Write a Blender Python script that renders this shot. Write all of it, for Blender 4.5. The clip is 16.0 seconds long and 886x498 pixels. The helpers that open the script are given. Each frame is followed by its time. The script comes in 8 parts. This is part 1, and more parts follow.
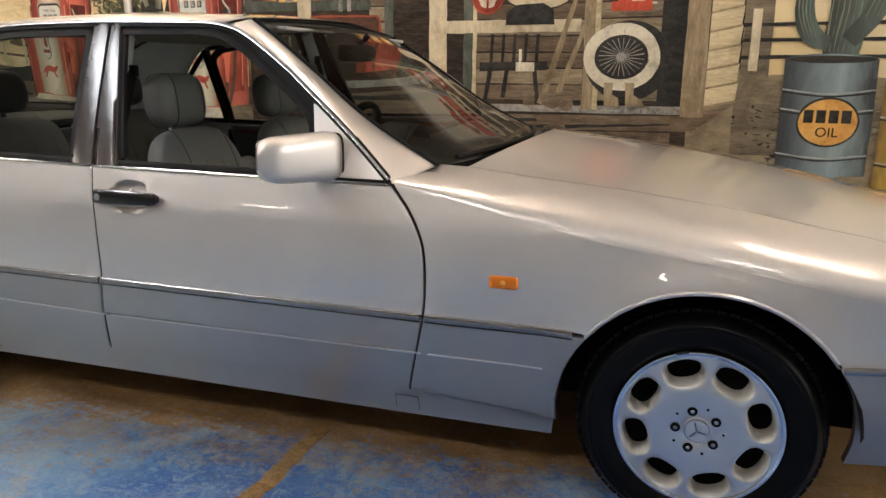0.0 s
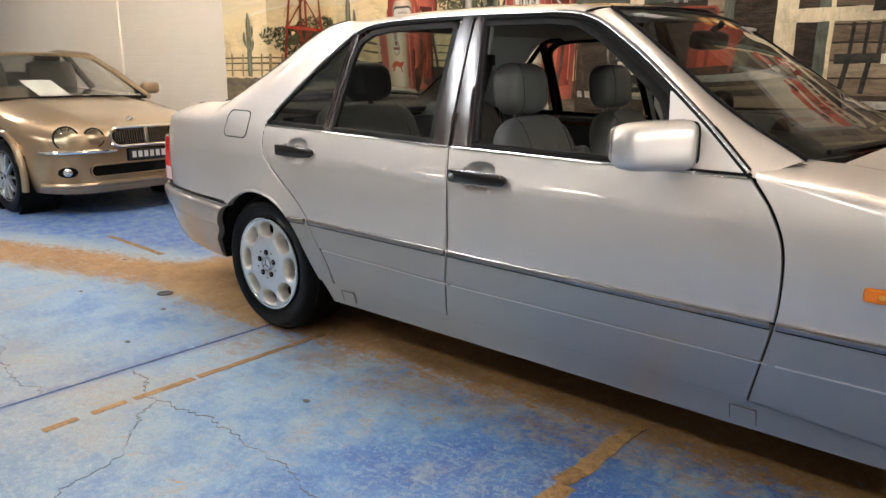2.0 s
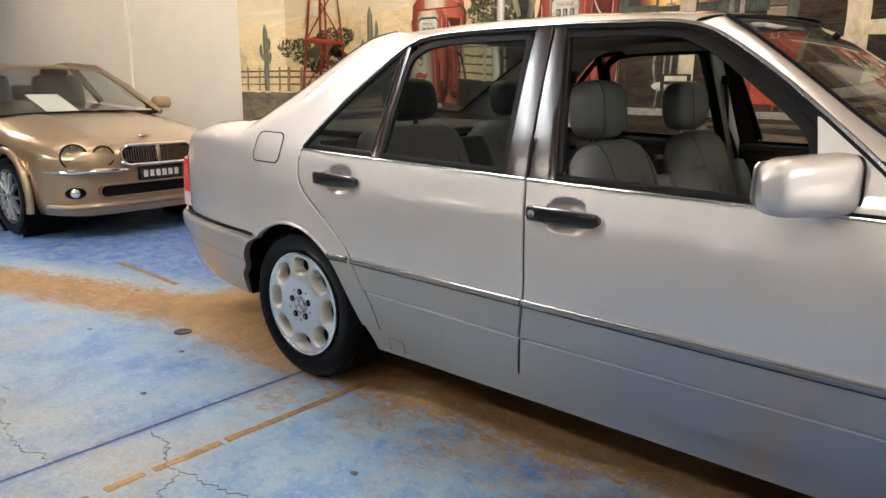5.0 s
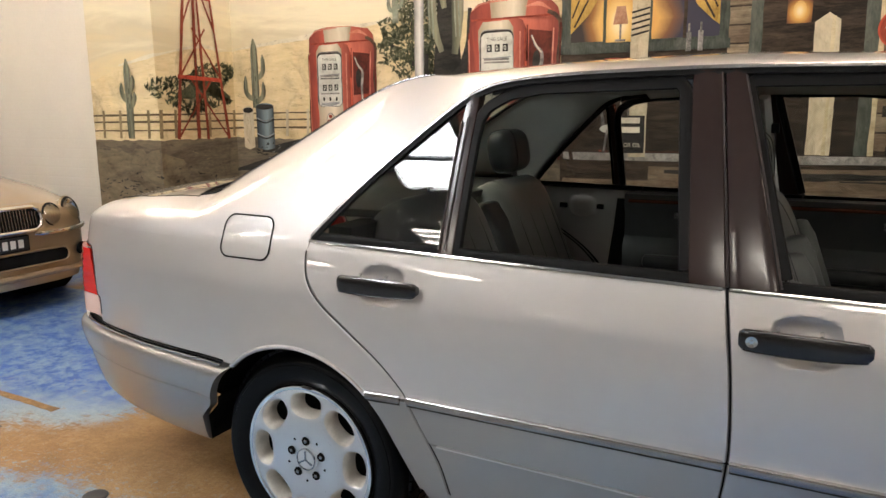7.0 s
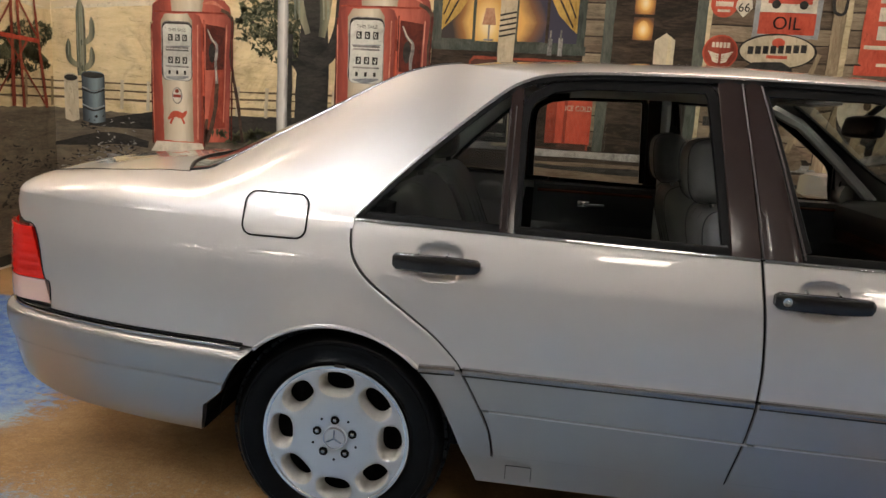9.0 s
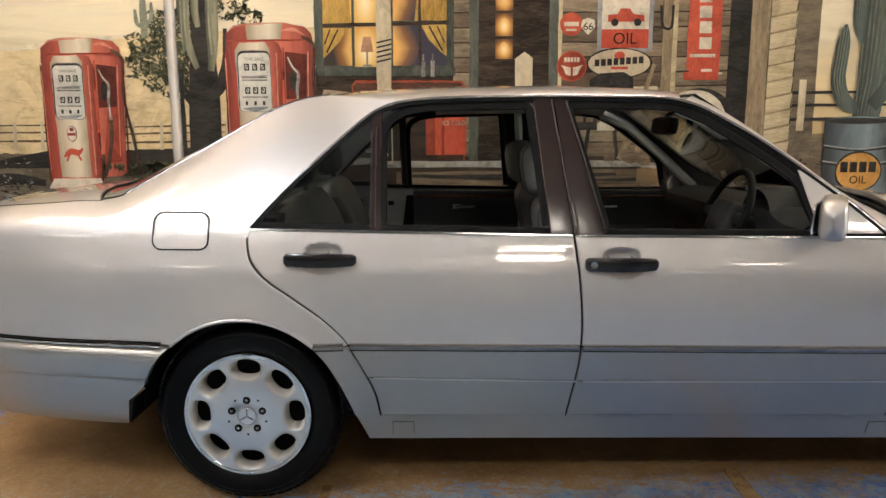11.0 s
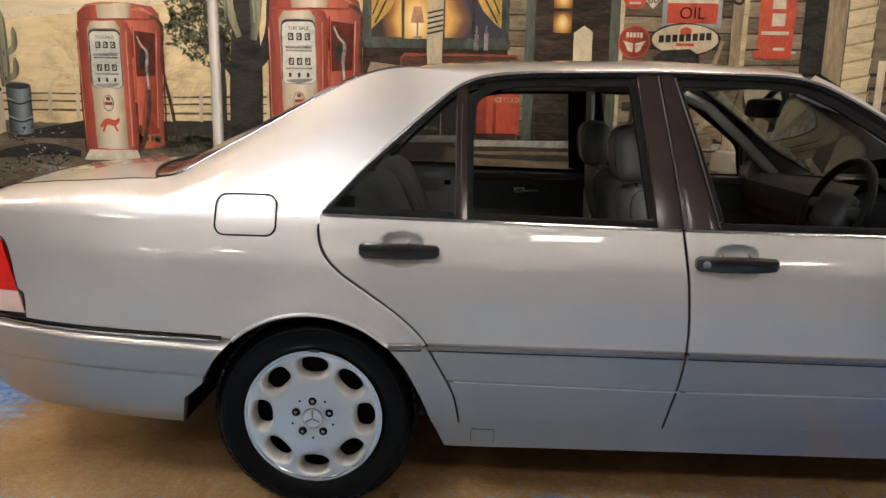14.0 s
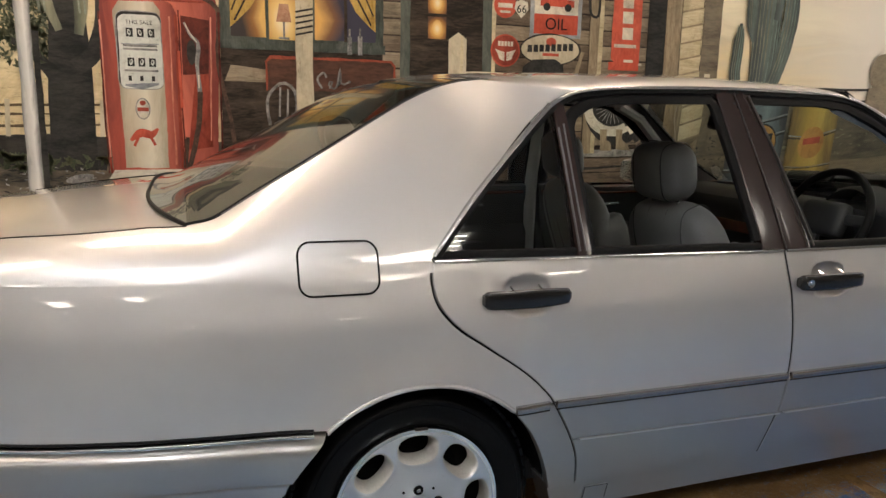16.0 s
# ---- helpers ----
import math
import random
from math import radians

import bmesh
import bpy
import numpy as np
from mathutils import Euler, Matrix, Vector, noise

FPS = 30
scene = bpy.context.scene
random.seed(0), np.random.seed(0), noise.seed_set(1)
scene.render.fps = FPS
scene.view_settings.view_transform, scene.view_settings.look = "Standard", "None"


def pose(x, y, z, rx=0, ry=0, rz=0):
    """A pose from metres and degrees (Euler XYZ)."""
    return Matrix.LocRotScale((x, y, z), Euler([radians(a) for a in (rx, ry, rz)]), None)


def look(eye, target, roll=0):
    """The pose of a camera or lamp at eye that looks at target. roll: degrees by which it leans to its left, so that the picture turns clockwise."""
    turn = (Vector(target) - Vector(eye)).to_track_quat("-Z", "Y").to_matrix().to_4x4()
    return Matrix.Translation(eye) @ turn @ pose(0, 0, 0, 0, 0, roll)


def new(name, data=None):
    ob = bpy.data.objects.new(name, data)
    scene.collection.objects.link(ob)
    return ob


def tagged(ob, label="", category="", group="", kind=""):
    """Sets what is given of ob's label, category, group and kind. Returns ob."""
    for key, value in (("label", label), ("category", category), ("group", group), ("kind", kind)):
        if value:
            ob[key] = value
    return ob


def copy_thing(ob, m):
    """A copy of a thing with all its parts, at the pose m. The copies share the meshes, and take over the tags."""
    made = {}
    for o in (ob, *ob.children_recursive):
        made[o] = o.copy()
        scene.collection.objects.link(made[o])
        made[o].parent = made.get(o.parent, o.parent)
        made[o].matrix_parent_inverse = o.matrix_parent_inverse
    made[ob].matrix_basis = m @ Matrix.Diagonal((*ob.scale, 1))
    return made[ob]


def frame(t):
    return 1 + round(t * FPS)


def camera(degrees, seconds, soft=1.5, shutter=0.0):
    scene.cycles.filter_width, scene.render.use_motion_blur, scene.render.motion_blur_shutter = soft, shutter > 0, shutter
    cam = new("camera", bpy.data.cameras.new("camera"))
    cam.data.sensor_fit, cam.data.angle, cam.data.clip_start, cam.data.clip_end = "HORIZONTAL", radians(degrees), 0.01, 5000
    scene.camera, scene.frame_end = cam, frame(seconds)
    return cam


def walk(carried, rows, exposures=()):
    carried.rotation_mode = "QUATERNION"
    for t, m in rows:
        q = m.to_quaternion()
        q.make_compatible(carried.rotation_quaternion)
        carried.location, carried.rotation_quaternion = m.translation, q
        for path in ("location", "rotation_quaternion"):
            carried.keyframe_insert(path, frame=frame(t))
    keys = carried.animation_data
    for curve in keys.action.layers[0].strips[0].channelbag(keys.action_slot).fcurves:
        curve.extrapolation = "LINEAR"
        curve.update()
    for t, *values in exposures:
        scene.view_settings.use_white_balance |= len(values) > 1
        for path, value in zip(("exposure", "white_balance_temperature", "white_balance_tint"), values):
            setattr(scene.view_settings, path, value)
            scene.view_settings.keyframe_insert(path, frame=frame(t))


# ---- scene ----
cam = camera(63.0, 16.0)
PATH = [
    (0, (2.914, -1.865, 1.255), (2.335, -0.01, 0.782), 0.4),
    (0.5, (2.874, -1.856, 1.252), (2.114, -0.067, 0.78), 1.2),
    (1, (2.802, -1.885, 1.263), (1.818, -0.209, 0.792), 1.2),
    (1.5, (2.785, -1.901, 1.248), (1.645, -0.314, 0.819), -0.1),
    (2, (2.779, -1.929, 1.218), (1.516, -0.454, 0.738), 0.3),
    (2.5, (2.779, -1.948, 1.231), (1.57, -0.444, 0.703), -0.5),
    (3, (2.781, -1.938, 1.223), (1.546, -0.476, 0.645), -1.4),
    (3.5, (2.774, -1.944, 1.226), (1.531, -0.484, 0.658), -1.3),
    (3.7, (2.761, -1.964, 1.224), (1.49, -0.525, 0.664), -0.9),
    (5.8, (1.955, -1.604, 1.284), (0.71, -0.095, 0.872), 0.6),
    (6, (1.855, -1.574, 1.304), (0.699, 0.004, 0.886), -0.4),
    (6.5, (1.577, -1.518, 1.315), (0.589, 0.201, 1.052), 1.6),
    (7, (1.26, -1.537, 1.317), (0.364, 0.213, 0.951), -0.4),
    (7.5, (1.048, -1.659, 1.301), (0.242, 0.134, 0.932), 1.5),
    (8, (0.838, -1.779, 1.285), (0.226, 0.076, 0.852), 3.5),
    (8.5, (0.631, -1.812, 1.291), (0.126, 0.098, 0.976), 2.9),
    (9, (0.539, -1.885, 1.288), (0.284, 0.062, 0.91), 3.4),
    (9.2, (0.518, -1.941, 1.304), (0.397, 0.016, 0.908), 1.4),
    (11.3, (0.709, -2.431, 1.307), (0.695, -0.457, 0.982), -0.2),
    (11.5, (0.659, -2.502, 1.313), (0.548, -0.539, 0.947), -0.3),
    (12, (0.591, -2.623, 1.314), (0.165, -0.701, 0.963), -2.2),
    (12.5, (0.657, -2.584, 1.303), (0.382, -0.633, 0.962), -1.8),
    (13, (0.704, -2.443, 1.301), (0.795, -0.48, 0.929), 1.3),
    (13.5, (0.65, -2.259, 1.3), (0.673, -0.291, 0.943), 1.3),
    (14, (0.472, -2.096, 1.308), (0.41, -0.136, 0.916), 1.0),
    (14.5, (0.26, -1.922, 1.295), (0.34, 0.03, 0.865), 2.6),
    (15, (0.018, -1.745, 1.293), (0.194, 0.205, 0.89), 1.1),
    (15.5, (-0.23, -1.643, 1.319), (0.111, 0.293, 0.949), 1.0),
    (16, (-0.519, -1.591, 1.338), (0.135, 0.262, 0.963), 1.0),
]
walk(cam, [(t, look(eye, target, roll)) for t, eye, target, roll in PATH], [(0, 0.94), (2.0, 1.10), (3.5, 1.17), (6.0, 1.02), (7.0, 0.95), (8.0, 0.72), (8.5, 0.68), (9.0, 0.54), (11.5, 0.84), (13.0, 0.77), (15.0, 0.76), (16.0, 0.62)])

# ---- world and light ----
world = bpy.data.worlds.new("world")
world.use_nodes = True
world.node_tree.nodes["Background"].inputs[0].default_value = (0.75, 0.85, 1.0, 1)
world.node_tree.nodes["Background"].inputs[1].default_value = 0.15
scene.world = world
TUBE_POWER = 24.0
FRONT_TUBE_POWER = 26.0
FAR_TUBE_POWER = 20.0
SKYLIGHT = 17.0
WINDOW_LIGHT = 3.0
CEIL = 4.1


# ---- materials ----
def mat(name, base, rough=0.5, metal=0.0, coat=0.0, emit=0.0):
    m = bpy.data.materials.new(name)
    m.use_nodes = True
    b = m.node_tree.nodes["Principled BSDF"]
    b.inputs["Base Color"].default_value = (*base, 1)
    b.inputs["Roughness"].default_value = rough
    b.inputs["Metallic"].default_value = metal
    b.inputs["Coat Weight"].default_value = coat
    b.inputs["Coat Roughness"].default_value = 0.03
    if emit:
        b.inputs["Emission Color"].default_value = (*base, 1)
        b.inputs["Emission Strength"].default_value = emit
    return m


class Net:
    """A short way to lay nodes in a material."""

    def __init__(self, m):
        self.t = m.node_tree
        self.b = self.t.nodes["Principled BSDF"]
        self.c = self.t.nodes.new("ShaderNodeTexCoord")

    def put(self, kind, sets=(), **links):
        n = self.t.nodes.new(kind)
        for k, v in sets:
            if k in n.inputs.keys():
                n.inputs[k].default_value = v
        for k, v in links.items():
            self.t.links.new(v, n.inputs[k.replace("_", " ")])
        return n

    def noise(self, scale, detail=4.0, rough=0.55, stretch=None, distort=0.0):
        co = self.c.outputs["Object"]
        if stretch:
            mp = self.t.nodes.new("ShaderNodeMapping")
            mp.inputs["Scale"].default_value = stretch
            self.t.links.new(co, mp.inputs["Vector"])
            co = mp.outputs["Vector"]
        n = self.t.nodes.new("ShaderNodeTexNoise")
        n.inputs["Scale"].default_value = scale
        n.inputs["Detail"].default_value = detail
        n.inputs["Roughness"].default_value = rough
        n.inputs["Distortion"].default_value = distort
        self.t.links.new(co, n.inputs["Vector"])
        return n.outputs["Fac"]

    def ramp(self, fac, *stops):
        n = self.t.nodes.new("ShaderNodeValToRGB")
        e = n.color_ramp.elements
        while len(e) < len(stops):
            e.new(0.5)
        for k, (at, col) in zip(e, stops):
            k.position = at
            k.color = (*col, 1) if len(col) == 3 else col
        self.t.links.new(fac, n.inputs["Fac"])
        return n.outputs["Color"]

    def mix(self, fac, a, b, kind="MIX"):
        n = self.t.nodes.new("ShaderNodeMix")
        n.data_type, n.blend_type = "RGBA", kind
        for v, k in ((fac, 0), (a, 6), (b, 7)):
            if isinstance(v, (int, float)):
                n.inputs[k].default_value = v
            elif isinstance(v, tuple):
                n.inputs[k].default_value = (*v, 1)
            else:
                self.t.links.new(v, n.inputs[k])
        return n.outputs[2]

    def math(self, op, a, b=0.0, clamp=False):
        n = self.t.nodes.new("ShaderNodeMath")
        n.operation, n.use_clamp = op, clamp
        for k, v in enumerate((a, b)):
            if isinstance(v, (int, float)):
                n.inputs[k].default_value = v
            else:
                self.t.links.new(v, n.inputs[k])
        return n.outputs[0]

    def step(self, v, lo, hi):
        n = self.t.nodes.new("ShaderNodeMapRange")
        n.interpolation_type = "SMOOTHSTEP"
        n.inputs["From Min"].default_value, n.inputs["From Max"].default_value = lo, hi
        self.t.links.new(v, n.inputs["Value"])
        return n.outputs["Result"]

    def axes(self):
        n = self.t.nodes.new("ShaderNodeSeparateXYZ")
        self.t.links.new(self.c.outputs["Object"], n.inputs[0])
        return n.outputs["X"], n.outputs["Y"], n.outputs["Z"]

    def color(self, v):
        self.t.links.new(v, self.b.inputs["Base Color"])

    def rough(self, v):
        self.t.links.new(v, self.b.inputs["Roughness"])

    def bump(self, v, strength=0.2, dist=0.01):
        n = self.t.nodes.new("ShaderNodeBump")
        n.inputs["Strength"].default_value, n.inputs["Distance"].default_value = strength, dist
        self.t.links.new(v, n.inputs["Height"])
        self.t.links.new(n.outputs["Normal"], self.b.inputs["Normal"])


def worn(name, base, rough=0.5, metal=0.0, coat=0.0, spread=0.15, scale=6.0, fine=90.0, bump=0.0):
    """A material with coarse and fine variation of its colour and gloss."""
    m = mat(name, base, rough, metal, coat)
    n = Net(m)
    a, b = n.noise(scale, 5), n.noise(fine, 3)
    f = n.math("ADD", n.math("MULTIPLY", a, 0.65), n.math("MULTIPLY", b, 0.35))
    dark = tuple(c * (1 - spread) for c in base)
    light = tuple(min(1, c * (1 + spread)) for c in base)
    n.color(n.ramp(f, (0.3, dark), (0.7, light)))
    n.rough(n.math("ADD", n.math("MULTIPLY", a, 0.16), max(0.0, rough - 0.08)))
    if bump:
        n.bump(b, bump, 0.004)
    return m


PAINT = mat("silver_paint", (0.61, 0.582, 0.568), 0.46, 0.78, 1.0)
PAINT.node_tree.nodes["Principled BSDF"].inputs["Coat Roughness"].default_value = 0.012
PAINT.node_tree.nodes["Principled BSDF"].inputs["Coat IOR"].default_value = 1.58
CLAD = mat("cladding_paint", (0.34, 0.325, 0.315), 0.40, 0.74, 1.0)
CLAD.node_tree.nodes["Principled BSDF"].inputs["Coat IOR"].default_value = 1.55
CHROME = mat("chrome", (0.72, 0.72, 0.72), 0.12, 1.0)
DULL = mat("dull_chrome", (0.42, 0.42, 0.43), 0.25, 1.0)
SATIN = mat("dark_satin_trim", (0.34, 0.31, 0.295), 0.17, 0.9)
EDGE = mat("dark_edge_trim", (0.055, 0.045, 0.044), 0.35, 0.6)
BLACK = mat("black_rubber", (0.006, 0.006, 0.0065), 0.5)
GLOSSBLACK = mat("gloss_black", (0.010, 0.009, 0.009), 0.22, 0.0, 0.15)
# Near-black that puts shade into gaps, wheel hollows and the underside.
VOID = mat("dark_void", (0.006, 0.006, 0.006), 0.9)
PILLAR = worn("pillar_trim", (0.030, 0.018, 0.016), 0.19, 0.0, 0.0, 0.05, 30, 90)
ALLOY = worn("alloy", (0.58, 0.60, 0.63), 0.30, 0.82, 0.6, 0.03, 3, 260)
POLISHED = mat("polished_lip", (0.80, 0.80, 0.81), 0.16, 1.0)
ALLOYPAINT = worn("alloy_recess", (0.62, 0.585, 0.53), 0.42, 0.35, 0.0, 0.15, 20, 160)
TYRE = worn("tyre_rubber", (0.0028, 0.0028, 0.003), 0.33, 0, 0, 0.35, 12, 180, 0.2)
LEATHER = worn("grey_leather", (0.150, 0.153, 0.150), 0.42, 0, 0, 0.14, 9, 220, 0.25)
LEATHER_D = worn("dark_leather", (0.034, 0.036, 0.039), 0.42, 0, 0, 0.16, 9, 220, 0.25)
PLASTIC = worn("dash_plastic", (0.03, 0.031, 0.033), 0.5, 0, 0, 0.15, 8, 240, 0.2)
CARPET = worn("carpet", (0.03, 0.03, 0.032), 0.95, 0, 0, 0.3, 15, 300, 0.4)
LINER = worn("headlining", (0.46, 0.45, 0.43), 0.9, 0, 0, 0.06, 6, 300, 0.2)
WALNUT = worn("walnut", (0.09, 0.028, 0.014), 0.16, 0, 0.8, 0.4, 14, 60)
AMBER = mat("amber_lens", (0.85, 0.22, 0.01), 0.12, 0, 0.6)
REDLENS = mat("red_lens", (0.60, 0.012, 0.006), 0.14, 0, 0.25)
PINKLENS = mat("pale_lens", (0.62, 0.42, 0.36), 0.14, 0, 0.7)
WHITE = worn("white_wall_paint", (0.80, 0.77, 0.72), 0.75, 0, 0, 0.05, 1.6, 40, 0.08)
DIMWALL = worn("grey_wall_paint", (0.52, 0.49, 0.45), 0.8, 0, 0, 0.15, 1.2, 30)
CEILM = worn("ceiling_paint", (0.52, 0.51, 0.49), 0.9, 0, 0, 0.06, 1.0, 30)

for m, lev in ((TYRE, 0.13), (VOID, 0.05), (BLACK, 0.12), (CARPET, 0.1), (PLASTIC, 0.3)):
    m.node_tree.nodes["Principled BSDF"].inputs["Specular IOR Level"].default_value = lev


def glass(name, tint, rough=0.0):
    m = mat(name, tint, rough)
    b = m.node_tree.nodes["Principled BSDF"]
    b.inputs["Transmission Weight"].default_value = 1.0
    b.inputs["IOR"].default_value = 1.02
    b.inputs["Coat Weight"].default_value = 1.0
    b.inputs["Coat IOR"].default_value = 1.5
    b.inputs["Coat Roughness"].default_value = 0.0
    return m


GLASS = glass("car_glass", (0.80, 0.86, 0.83))
SCREEN = glass("screen_glass", (0.33, 0.40, 0.375))
SCREEN.node_tree.nodes["Principled BSDF"].inputs["Coat IOR"].default_value = 1.36
REARGLASS = glass("rear_glass", (0.20, 0.26, 0.235))
DARKGLASS = glass("dark_glass", (0.42, 0.45, 0.45))


# ---- tools ----
def mesh_ob(name, vf, material, parent=None, label="", smooth=True, sharp=40.0):
    v, f = vf[0], vf[1]
    me = bpy.data.meshes.new(name)
    me.from_pydata([tuple(map(float, p)) for p in v], [], [tuple(q) for q in f])
    me.update()
    bm = bmesh.new()
    bm.from_mesh(me)
    bmesh.ops.remove_doubles(bm, verts=bm.verts, dist=1e-5)
    if len(vf) < 3:
        bmesh.ops.recalc_face_normals(bm, faces=bm.faces)
    bm.to_mesh(me)
    bm.free()
    for m in material if isinstance(material, (list, tuple)) else (material,):
        me.materials.append(m)
    if smooth:
        me.shade_smooth()
        me.set_sharp_from_angle(angle=radians(sharp))
    ob = new(name, me)
    if parent is not None:
        ob.parent = parent
    if label:
        ob["label"] = label
    return ob


part = mesh_ob


def thing(name, label, category, group="", at=(0, 0, 0), turn=0.0):
    ob = new(name)
    ob.matrix_basis = pose(*at, 0, 0, turn)
    ob.empty_display_size = 0.1
    return tagged(ob, label, category, group)


def merge(*many):
    v, f = [], []
    for a, b in many:
        k = len(v)
        v += [tuple(p) for p in a]
        f += [tuple(i + k for i in q) for q in b]
    return v, f


def moved(vf, m):
    return [tuple(m @ Vector(p)) for p in vf[0]], vf[1]


def grid(pts):
    """Faces over an array of rows x columns x 3."""
    a = np.asarray(pts, float)
    r, c = a.shape[:2]
    f = [(i * c + j, i * c + j + 1, (i + 1) * c + j + 1, (i + 1) * c + j) for i in range(r - 1) for j in range(c - 1)]
    return [tuple(p) for p in a.reshape(-1, 3)], f


def shell(pts, inward):
    """A patch with a flange all round: its rim is carried by the vector inward."""
    a = np.asarray(pts, float)
    r, c = a.shape[:2]
    v, f = grid(a)
    rim = [(0, j) for j in range(c)] + [(i, c - 1) for i in range(1, r)] + [(r - 1, j) for j in range(c - 2, -1, -1)] + [(i, 0) for i in range(r - 2, 0, -1)]
    k, n = len(v), len(rim)
    v = v + [tuple(a[i, j] + np.asarray(inward)) for i, j in rim]
    for q in range(n):
        i, j = rim[q]
        i2, j2 = rim[(q + 1) % n]
        f.append((i * c + j, k + q, k + (q + 1) % n, i2 * c + j2))
    return v, f


def box(x0, x1, y0, y1, z0, z1, bevel=0.0, seg=2):
    if bevel <= 0:
        v = [(x, y, z) for x in (x0, x1) for y in (y0, y1) for z in (z0, z1)]
        return v, [(0, 1, 3, 2), (4, 6, 7, 5), (0, 4, 5, 1), (2, 3, 7, 6), (0, 2, 6, 4), (1, 5, 7, 3)]
    bm = bmesh.new()
    bmesh.ops.create_cube(bm, size=1)
    for q in bm.verts:
        q.co = (x0 + (q.co.x + 0.5) * (x1 - x0), y0 + (q.co.y + 0.5) * (y1 - y0), z0 + (q.co.z + 0.5) * (z1 - z0))
    bmesh.ops.bevel(bm, geom=bm.edges[:], offset=bevel, segments=seg, profile=0.5, affect="EDGES")
    return from_bm(bm)


def from_bm(bm):
    bm.verts.index_update()
    v = [tuple(q.co) for q in bm.verts]
    f = [tuple(w.index for w in q.verts) for q in bm.faces]
    bm.free()
    return v, f


def lathe(profile, n=48, axis="y", at=(0, 0, 0)):
    """Turns (radius, along) pairs round an axis."""
    rows = []
    for k in range(n + 1):
        a = 2 * math.pi * k / n
        row = []
        for r, h in profile:
            p, q = r * math.cos(a), r * math.sin(a)
            row.append({"y": (p, h, q), "z": (p, q, h), "x": (h, p, q)}[axis])
        rows.append(row)
    v, f = grid(rows)
    return [(a + at[0], b + at[1], c + at[2]) for a, b, c in v], f


def tube(path, r, n=8, flat=1.0, closed=False):
    """A round bar along a line of points."""
    p = [Vector(q) for q in path]
    rows, up = [], None
    for i, q in enumerate(p):
        d = (p[min(i + 1, len(p) - 1)] - p[max(i - 1, 0)]) if not closed else (p[(i + 1) % len(p)] - p[i - 1])
        d.normalize()
        if up is None:
            up = Vector((0, 0, 1)) if abs(d.z) < 0.9 else Vector((1, 0, 0))
        side = d.cross(up).normalized()
        up = side.cross(d).normalized()
        rad = r[i] if isinstance(r, (list, tuple)) else r
        rows.append([q + rad * (math.cos(2 * math.pi * k / n) * side + flat * math.sin(2 * math.pi * k / n) * up) for k in range(n + 1)])
    if closed:
        rows.append(rows[0])
    v, f = grid([[tuple(x) for x in row] for row in rows])
    if not closed:
        f = f + [tuple(range(n)), tuple(len(v) - n - 1 + k for k in range(n))]
    return v, f


def spline(pts, n=40):
    """Points along a smooth line through the given ones, evenly by chord."""
    a = np.asarray(pts, float)
    t = np.r_[0, np.cumsum(np.sqrt((np.diff(a, axis=0) ** 2).sum(1)) ** 0.5)]
    m = np.zeros_like(a)
    for i in range(len(a)):
        lo, hi = max(i - 1, 0), min(i + 1, len(a) - 1)
        m[i] = (a[hi] - a[lo]) / (t[hi] - t[lo])
    out = []
    for s in np.linspace(0, t[-1], n):
        i = min(max(int(np.searchsorted(t, s)) - 1, 0), len(a) - 2)
        h = t[i + 1] - t[i]
        u = (s - t[i]) / h
        out.append((2 * u**3 - 3 * u**2 + 1) * a[i] + (u**3 - 2 * u**2 + u) * h * m[i] + (-2 * u**3 + 3 * u**2) * a[i + 1] + (u**3 - u**2) * h * m[i + 1])
    return np.array(out)


def even(line, n):
    """A line sampled anew at n even steps of its length."""
    a = np.asarray(line, float)
    d = np.r_[0, np.cumsum(np.sqrt((np.diff(a, axis=0) ** 2).sum(1)))]
    s = np.linspace(0, d[-1], n)
    return np.stack([np.interp(s, d, a[:, k]) for k in range(a.shape[1])], 1)


def coons(left, right, bottom, top, nu=24, nv=16, gap=0.0):
    """A flat patch between four lines; left and right run upwards, bottom and top along x."""
    u, v = np.linspace(0, 1, nu), np.linspace(0, 1, nv)
    fine = 160
    L, R, B, T = even(left, fine), even(right, fine), even(bottom, fine), even(top, fine)
    if gap:
        du = gap / max(1e-6, np.linalg.norm(B[-1] - B[0]))
        dv = gap / max(1e-6, np.linalg.norm(L[-1] - L[0]))
        u, v = np.r_[du, du * 2.2, u[1:-1], 1 - du * 2.2, 1 - du], np.r_[dv, dv * 2.2, v[1:-1], 1 - dv * 2.2, 1 - dv]
    at = lambda c, s: np.stack([np.interp(s, np.linspace(0, 1, fine), c[:, k]) for k in range(c.shape[1])], -1)
    U, V = u[None, :, None], v[:, None, None]
    lf, rt, bt, tp = at(L, v)[:, None], at(R, v)[:, None], at(B, u)[None], at(T, u)[None]
    return (1 - U) * lf + U * rt + (1 - V) * bt + V * tp - ((1 - U) * (1 - V) * L[0] + U * (1 - V) * R[0] + (1 - U) * V * L[-1] + U * V * R[-1])


def rounded(w, h, r, n=6):
    """The outline of a rounded rectangle round the origin."""
    out = []
    for cx, cy, a0 in ((w / 2 - r, h / 2 - r, 0), (-w / 2 + r, h / 2 - r, 90), (-w / 2 + r, -h / 2 + r, 180), (w / 2 - r, -h / 2 + r, 270)):
        for k in range(n + 1):
            a = radians(a0 + 90 * k / n)
            out.append((cx + r * math.cos(a), cy + r * math.sin(a)))
    return out


